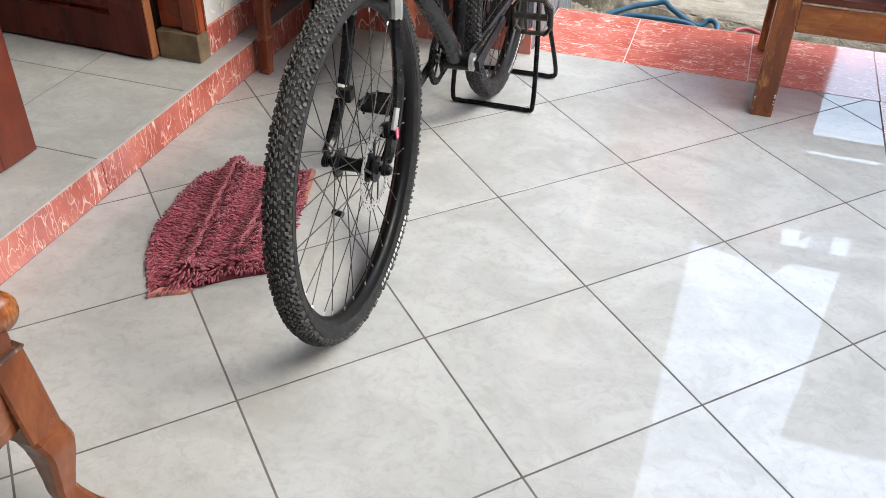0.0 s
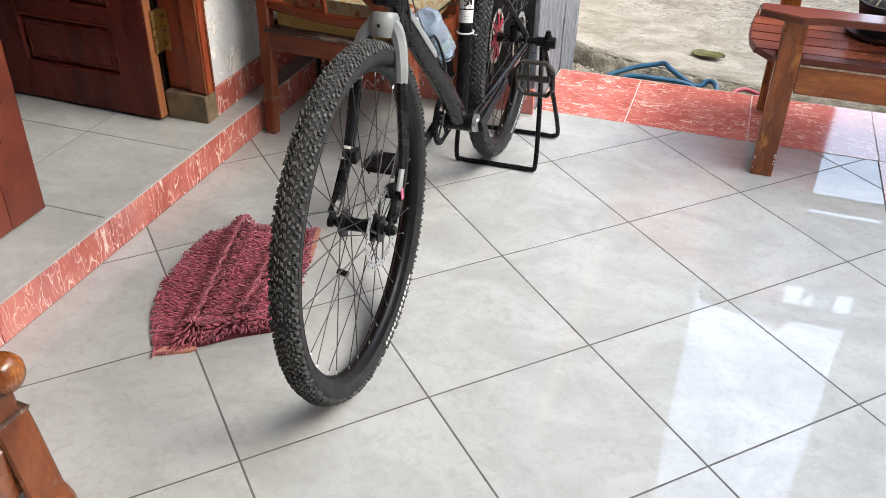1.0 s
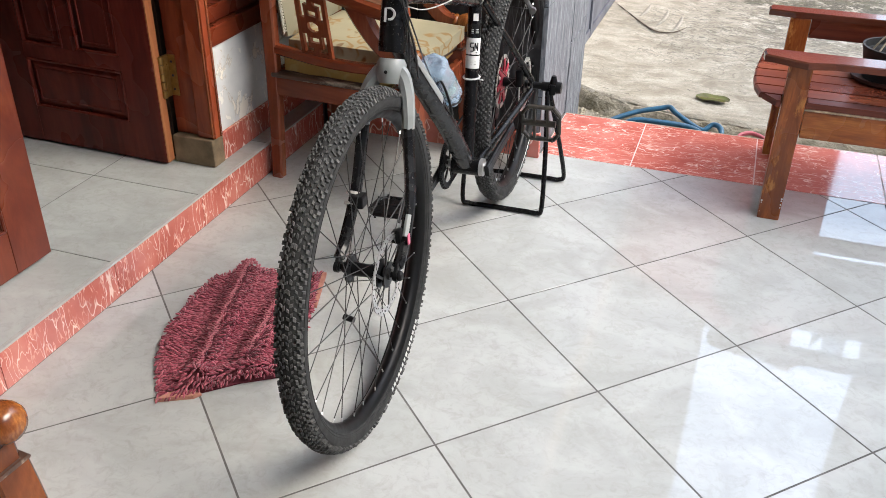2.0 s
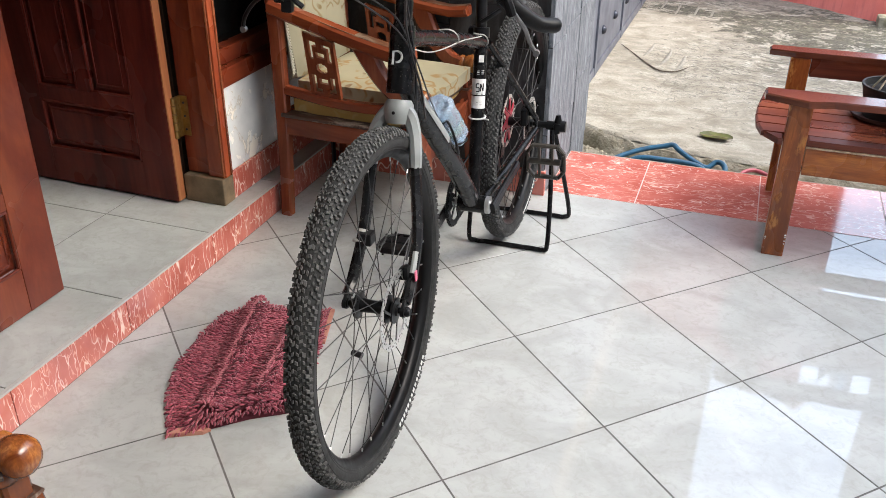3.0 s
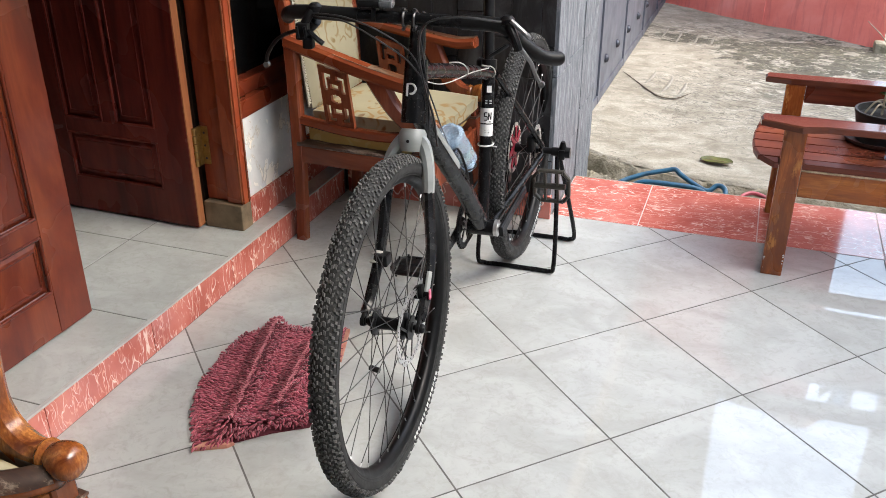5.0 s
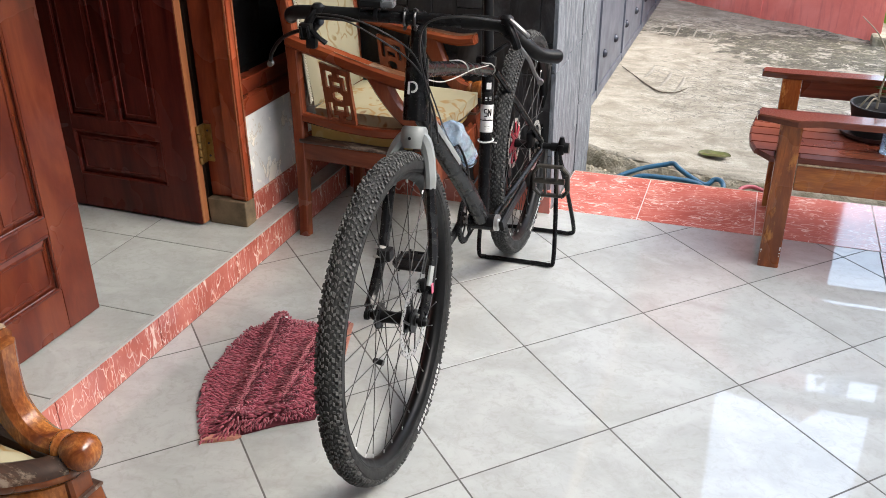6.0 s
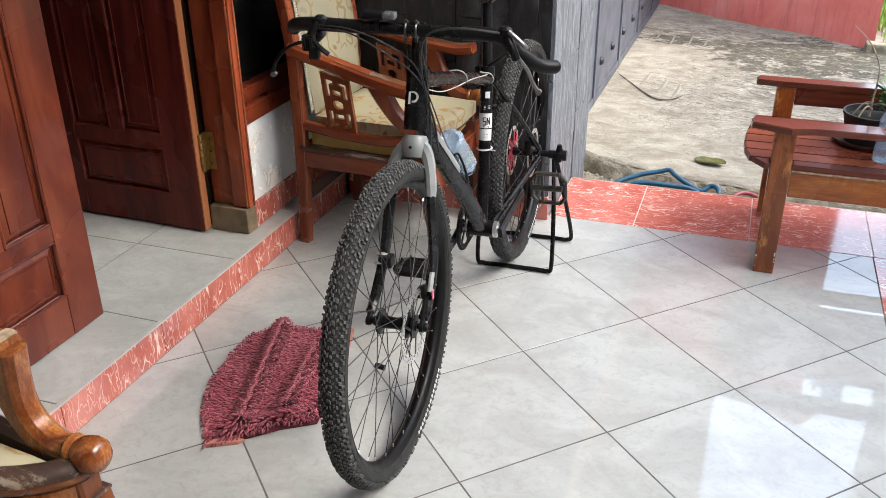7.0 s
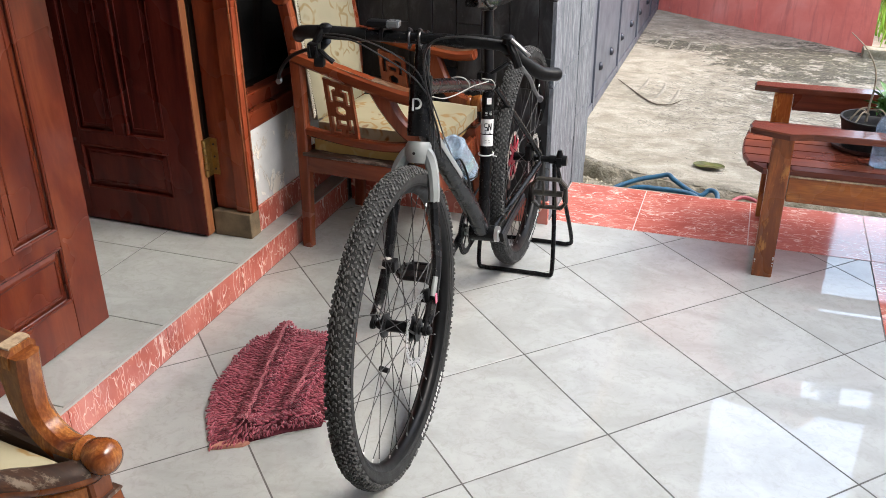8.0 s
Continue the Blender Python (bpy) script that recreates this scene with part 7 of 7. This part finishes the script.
def chenille_mat():
    rug = thing("bath_mat", Matrix(), "crumpled maroon chenille bath mat lying on the tiles", "mat")
    outline = [(-0.606, -0.080), (-0.680, 0.028), (-0.732, 0.135), (-0.755, 0.270), (-0.760, 0.395), (-0.722, 0.425), (-0.712, 0.480), (-0.655, 0.470), (-0.585, 0.482), (-0.500, 0.505), (-0.455, 0.36), (-0.405, 0.16), (-0.396, 0.085), (-0.47, 0.035), (-0.545, -0.035)]
    c = Vector((-0.59, 0.22))

    def inside(x, y, grow=0.0):
        hit = False
        for (x0, y0), (x1, y1) in zip(outline, outline[1:] + outline[:1]):
            if (y0 > y) != (y1 > y) and x < (x1 - x0) * (y - y0) / (y1 - y0) + x0:
                hit = not hit
        return hit

    def ridge(x, y):
        # two long folds and a rumpled near edge
        h = 0.0
        for (ax, ay), (bx, by), amp, wd in (((-0.690, 0.46), (-0.568, 0.005), 0.024, 0.022), ((-0.548, 0.37), (-0.493, 0.10), 0.018, 0.020), ((-0.58, -0.02), (-0.42, 0.10), 0.018, 0.022)):
            t = max(0, min(1, ((x - ax) * (bx - ax) + (y - ay) * (by - ay)) / ((bx - ax) ** 2 + (by - ay) ** 2)))
            dd = math.hypot(x - ax - t * (bx - ax), y - ay - t * (by - ay))
            h += amp * math.exp(-(dd / wd) ** 2)
        return h + 0.006 * noise.noise((x * 9, y * 9, 2.0)) + 0.004

    b = bmesh.new()
    ring = [Vector(p) for p in outline]
    levels = [1.0, 0.75, 0.5, 0.25, 0.06]
    grid = []
    for f in levels:
        grid.append([b.verts.new(((c + (p - c) * f).x, (c + (p - c) * f).y, 0.004 + (0.4 * ridge(*(c + (p - c) * f)) if f < 1 else 0.0))) for p in ring])
    under = [b.verts.new((p.x, p.y, 0.0015)) for p in ring]
    for a, q in zip([under] + grid, grid):
        for k in range(len(ring)):
            b.faces.new((a[k], a[(k + 1) % len(ring)], q[(k + 1) % len(ring)], q[k]))
    b.faces.new(grid[-1])
    b.faces.new(under[::-1])
    part("backing", b, M_PILE_SHADE, rug, smooth=True)
    # hem showing at the near corner
    b = bmesh.new()
    prism(b, [(-0.612, -0.084), (-0.540, -0.046), (-0.530, -0.030), (-0.560, -0.03), (-0.600, -0.055)], 0.001, 0.011, 0.003)
    part("hem", b, M_HEM, rug, "folded tan hem at the corner")
    b = bmesh.new()
    prism(b, [(-0.500, 0.51), (-0.455, 0.36), (-0.445, 0.362), (-0.490, 0.514)], 0.001, 0.010, 0.002)
    part("hem", b, M_HEM, rug, "folded tan hem at the side")
    for (ax, ay), (bx, by) in (((-0.690, 0.455), (-0.570, 0.012)), ((-0.548, 0.37), (-0.495, 0.105))):
        b = bmesh.new()
        along = Vector((ax - bx, ay - by, 0)).normalized()
        across = Vector((-along.y, along.x, 0))
        n = int(math.hypot(bx - ax, by - ay) / 0.0085)
        for k in range(n):
            x, y = ax + (bx - ax) * k / n + 0.002 * math.sin(k * 0.9), ay + (by - ay) * k / n
            for sd in (-1, 1):
                tip = Vector((x, y, 0)) + along * 0.009 + across * sd * 0.0085
                p = Vector((x, y, ridge(x, y) + 0.0095))
                q = Vector((tip.x, tip.y, ridge(tip.x, tip.y) + 0.0100))
                tube(b, [p, p.lerp(q, 0.5) + Vector((0, 0, 0.0012)), q], [0.0015, 0.0021, 0.0014], 5)
        part("seam", b, M_SEAM, rug, "paler tufts parted along the fold", True)
    # pile
    rng = random.Random(8)
    verts, faces = [], []
    step = 0.0068
    y = -0.1
    j = 0
    while y < 0.53:
        x = -0.80 + (step / 2 if j % 2 else 0)
        while x < -0.37:
            px, py = x + rng.uniform(-0.003, 0.003), y + rng.uniform(-0.003, 0.003)
            if inside(px, py):
                z = ridge(px, py) + 0.004
                gx = (ridge(px + 0.008, py) - ridge(px - 0.008, py)) / 0.016
                gy = (ridge(px, py + 0.008) - ridge(px, py - 0.008)) / 0.016
                az = 3.6 + 0.9 * noise.noise((px * 7, py * 7, 5)) + rng.uniform(-0.28, 0.28)
                out = Vector((px, py)) - c
                d = Vector((math.cos(az) - 2.2 * gx, math.sin(az) - 2.2 * gy, rng.uniform(0.15, 0.7)))
                if not (inside(px + 0.02, py) and inside(px - 0.02, py) and inside(px, py + 0.02) and inside(px, py - 0.02)):
                    d = Vector((out.x * 3.0, out.y * 3.0, 0.12)) + 0.4 * Vector((rng.uniform(-1, 1), rng.uniform(-1, 1), 0))
                d.normalize()
                ln, r = rng.uniform(0.011, 0.016), rng.uniform(0.0020, 0.0026)
                s = d.cross(Vector((0, 0, 1)))
                s.normalize()
                t = s.cross(d)
                base = len(verts)
                p0 = Vector((px, py, z))
                for f, rr, sag in ((0.0, 0.85, 0.0), (0.35, 1.0, 0.0), (0.8, 1.0, -0.0015), (1.0, 0.55, -0.003)):
                    q = p0 + d * ln * f + Vector((0, 0, sag))
                    for k in range(5):
                        a = 2 * math.pi * k / 5
                        v = q + (s * math.cos(a) + t * math.sin(a)) * r * rr
                        verts.append((v.x, v.y, max(v.z, 0.002)))
                for lv in range(3):
                    for k in range(5):
                        i0, i1 = base + lv * 5 + k, base + lv * 5 + (k + 1) % 5
                        faces.append((i0, i1, i1 + 5, i0 + 5))
                faces.append(tuple(base + 15 + k for k in range(5)))
            x += step
        y += step * 0.87
        j += 1
    me = bpy.data.meshes.new("chenille")
    me.from_pydata(verts, [], faces)
    me.polygons.foreach_set("use_smooth", [True] * len(me.polygons))
    me.materials.append(M_PILE_NOODLE)
    o = new("chenille", me)
    o.parent = rug
    tagged(o, "thick maroon chenille pile", kind="stuff")


def noodle_cloth(name):
    m, nt, bs = nodes_of(name)
    ge = nt.nodes.new("ShaderNodeNewGeometry")
    v = coords(nt)
    col = ramp(nt, ge.outputs["Random Per Island"], [(0.0, (0.125, 0.010, 0.026)), (0.55, (0.240, 0.030, 0.055)), (1.0, (0.40, 0.090, 0.125))])
    col = mixc(nt, ramp(nt, tex_noise(nt, v, 7.0, 3), [(0.45, 0.0), (0.75, 0.4)]), col, (0.34, 0.09, 0.11))
    nt.links.new(col, bs.inputs["Base Color"])
    bs.inputs["Roughness"].default_value = 0.95
    bs.inputs["Sheen Weight"].default_value = 0.3
    bump(nt, bs, tex_noise(nt, v, 600.0, 2), 0.4, 0.001)
    return m


M_PILE_NOODLE = noodle_cloth("maroon_noodle")
chenille_mat()

# ---------------------------------------------------------------- gutter clutter, yard
M_HOSE = plain("blue_hose", (0.030, 0.115, 0.20), (0.018, 0.065, 0.12), 0.35, 0, 20)
M_HOSE_PINK = plain("pink_hose", (0.50, 0.10, 0.13), (0.38, 0.07, 0.09), 0.4, 0, 20)
hose = thing("garden_hose", Matrix(), "coiled blue garden hose lying in the gutter", "hose")
bm = bmesh.new()
tube(bm, smooth_path([(-0.08, 1.95, -0.113), (-0.035, 2.01, -0.108), (0.01, 2.07, -0.078), (0.10, 2.12, -0.048), (0.19, 2.145, -0.028), (0.228, 2.147, -0.019), (0.255, 2.125, -0.030), (0.32, 2.09, -0.055), (0.37, 2.075, -0.068), (0.40, 2.095, -0.050), (0.425, 2.085, -0.047), (0.44, 2.05, -0.058), (0.43, 2.00, -0.100), (0.39, 1.99, -0.102), (0.37, 2.02, -0.066), (0.32, 2.035, -0.047), (0.21, 2.028, -0.040), (0.10, 2.02, -0.046), (0.02, 1.99, -0.104), (-0.06, 1.94, -0.113)], 8), 0.0105, 10)
part("hose", bm, M_HOSE, hose, smooth=True)
hose2 = thing("pink_hose", Matrix(), "thin pink hose looped in the gutter", "hose")
bm = bmesh.new()
tube(bm, smooth_path([(0.70, 1.93, -0.116), (0.62, 1.99, -0.05), (0.55, 2.02, -0.032), (0.505, 1.985, -0.036), (0.52, 1.945, -0.05), (0.60, 1.935, -0.06), (0.72, 1.95, -0.116)], 8), 0.008, 8)
part("hose", bm, M_HOSE_PINK, hose2, smooth=True)

rng = random.Random(15)
verts, faces = [], []
for _ in range(420):
    x = -0.14 + 1.5 * rng.random() ** 1.8
    y = 1.93 + (0.18 + 0.20 * math.exp(-(x + 0.157) / 0.36)) * rng.random()
    r = rng.uniform(0.004, 0.014)
    base = len(verts)
    for k in range(6):
        d = Vector(((1, 0, 0), (0, 1, 0), (-1, 0, 0), (0, -1, 0), (0, 0, 1), (0, 0, -1))[k]) * r * rng.uniform(0.6, 1.2)
        verts.append((x + d.x, y + d.y, GUTTER_Z + 0.003 + d.z * 0.6))
    for k in range(4):
        faces += [(base + k, base + (k + 1) % 4, base + 4), (base + (k + 1) % 4, base + k, base + 5)]
me = bpy.data.meshes.new("gutter_debris")
me.from_pydata(verts, [], faces)
me.materials.append(M_MOSSY)
tagged(new("gutter_debris", me), "dark crumbs and rotten leaves in the gutter", "debris", kind="stuff")

M_OLDLEAF = plain("old_leaf", (0.125, 0.140, 0.028), (0.055, 0.052, 0.012), 0.45, 0, 25)
leaf = thing("fallen_leaf", Matrix.Translation((0.381, 2.365, YARD_Z + 0.009)) @ Matrix.Rotation(radians(-4), 4, "Z"), "large yellow-green fallen leaf on the concrete", "leaf")
bm = bmesh.new()
rows = []
for k in range(13):
    t = k / 12
    w = 0.042 * math.sin(math.pi * (0.04 + 0.93 * t)) ** 0.85
    rows.append([(-0.068 + 0.136 * t, w * u, 0.006 * (u * u) + 0.003 * math.sin(t * 9) * u) for u in (-1, -0.5, 0, 0.5, 1)])
gt = [[bm.verts.new((x, y, z + 0.0012)) for x, y, z in r] for r in rows]
gb = [[bm.verts.new((x, y, z)) for x, y, z in r] for r in rows]
for a, b in zip(gt, gt[1:]):
    for k in range(4):
        bm.faces.new((a[k], a[k + 1], b[k + 1], b[k]))
for a, b in zip(gb, gb[1:]):
    for k in range(4):
        bm.faces.new((a[k], b[k], b[k + 1], a[k + 1]))
part("blade", bm, M_OLDLEAF, leaf, smooth=True)
bm = bmesh.new()
tube(bm, [(-0.066, 0, 0.002), (0.0, 0, 0.003), (0.066, 0, 0.002)], 0.0012, 5)
part("midrib", bm, M_STEM, leaf)

M_RIDGE = plain("weathered_ridge", (0.31, 0.285, 0.235), (0.19, 0.175, 0.14), 0.9, 0, 40, 0.6)
# old formwork ridges in the concrete, running up from a curved crack
for x0, y0, x1, y1 in ((-0.092, 3.50, -0.064, 3.80), (0.017, 3.375, 0.045, 3.70), (0.103, 3.290, 0.130, 3.61),
                       (-0.144, 4.667, -0.129, 5.046), (-0.033, 4.54, -0.026, 4.961), (0.082, 4.508, 0.09, 4.909), (0.180, 4.517, 0.193, 4.843)):
    rd = thing("concrete_ridge", Matrix.Translation((x0, y0, YARD_Z - 0.002)), "low raised ridge cast in the concrete yard", "ridge", "yard ridges")
    bm = bmesh.new()
    dx, dy = x1 - x0, y1 - y0
    line = smooth_path([(0.0, 0.0, 0.0), (dx * 0.75, dy * 0.25, 0.006), (dx * 1.15, dy * 0.6, 0.008), (dx, dy, 0.0)], 6)
    tube(bm, line, [(0.0060 if y0 < 4 else 0.0038) * (0.45 + math.sin(math.pi * k / (len(line) - 1)) * 0.55 + 0.2 * noise.noise((x0 * 9, k * 0.7, 0))) for k in range(len(line))], 8, flat=2.0)
    part("ridge", bm, M_RIDGE, rd, smooth=True)
bm = bmesh.new()
line = smooth_path([(-0.235, 3.72, YARD_Z + 0.004), (-0.127, 3.52, YARD_Z + 0.006), (-0.06, 3.40, YARD_Z + 0.006), (0.004, 3.30, YARD_Z + 0.006), (0.055, 3.262, YARD_Z + 0.005), (0.12, 3.285, YARD_Z + 0.005), (0.175, 3.40, YARD_Z + 0.003)], 7)
tube(bm, line, [0.0012 + 0.0022 * math.sin(math.pi * k / (len(line) - 1)) + 0.0015 * noise.noise((k * 0.6, 2, 0)) for k in range(len(line))], 6, flat=1.8)
tagged(part("yard_crack", bm, M_SOIL), "dark crack edge in the concrete yard", "crack", kind="structure")
ledge = thing("kerb_block", Matrix.Translation((1.52, 4.75, YARD_Z)), "mossy concrete block at the yard edge", "block")
bm = bmesh.new()
box(bm, (-0.35, -0.06, -0.02), (0.6, 0.06, 0.06), 0.015)
part("block", bm, M_MOSSY, ledge)


def grass_patch():
    rng = random.Random(21)
    verts, faces = [], []
    for _ in range(5200):
        x, y = rng.uniform(1.3, 3.6), rng.uniform(4.9, 8.5)
        h, a = rng.uniform(0.05, 0.22), rng.uniform(0, 6.28)
        w = rng.uniform(0.004, 0.010)
        dx, dy = math.cos(a), math.sin(a)
        lx, ly = rng.uniform(-0.08, 0.08), rng.uniform(-0.08, 0.08)
        b = len(verts)
        verts += [(x - dx * w, y - dy * w, YARD_Z - 0.02), (x + dx * w, y + dy * w, YARD_Z - 0.02), (x + dx * w * 0.7 + lx * 0.5, y + dy * w * 0.7 + ly * 0.5, YARD_Z + h * 0.65), (x - dx * w * 0.7 + lx * 0.5, y - dy * w * 0.7 + ly * 0.5, YARD_Z + h * 0.65), (x + lx, y + ly, YARD_Z + h)]
        faces += [(b, b + 1, b + 2, b + 3), (b + 3, b + 2, b + 4)]
    me = bpy.data.meshes.new("grass")
    me.from_pydata(verts, [], faces)
    me.materials.append(M_GRASS)
    tagged(new("grass", me), "bright green grass beyond the yard", "grass", kind="stuff")


grass_patch()
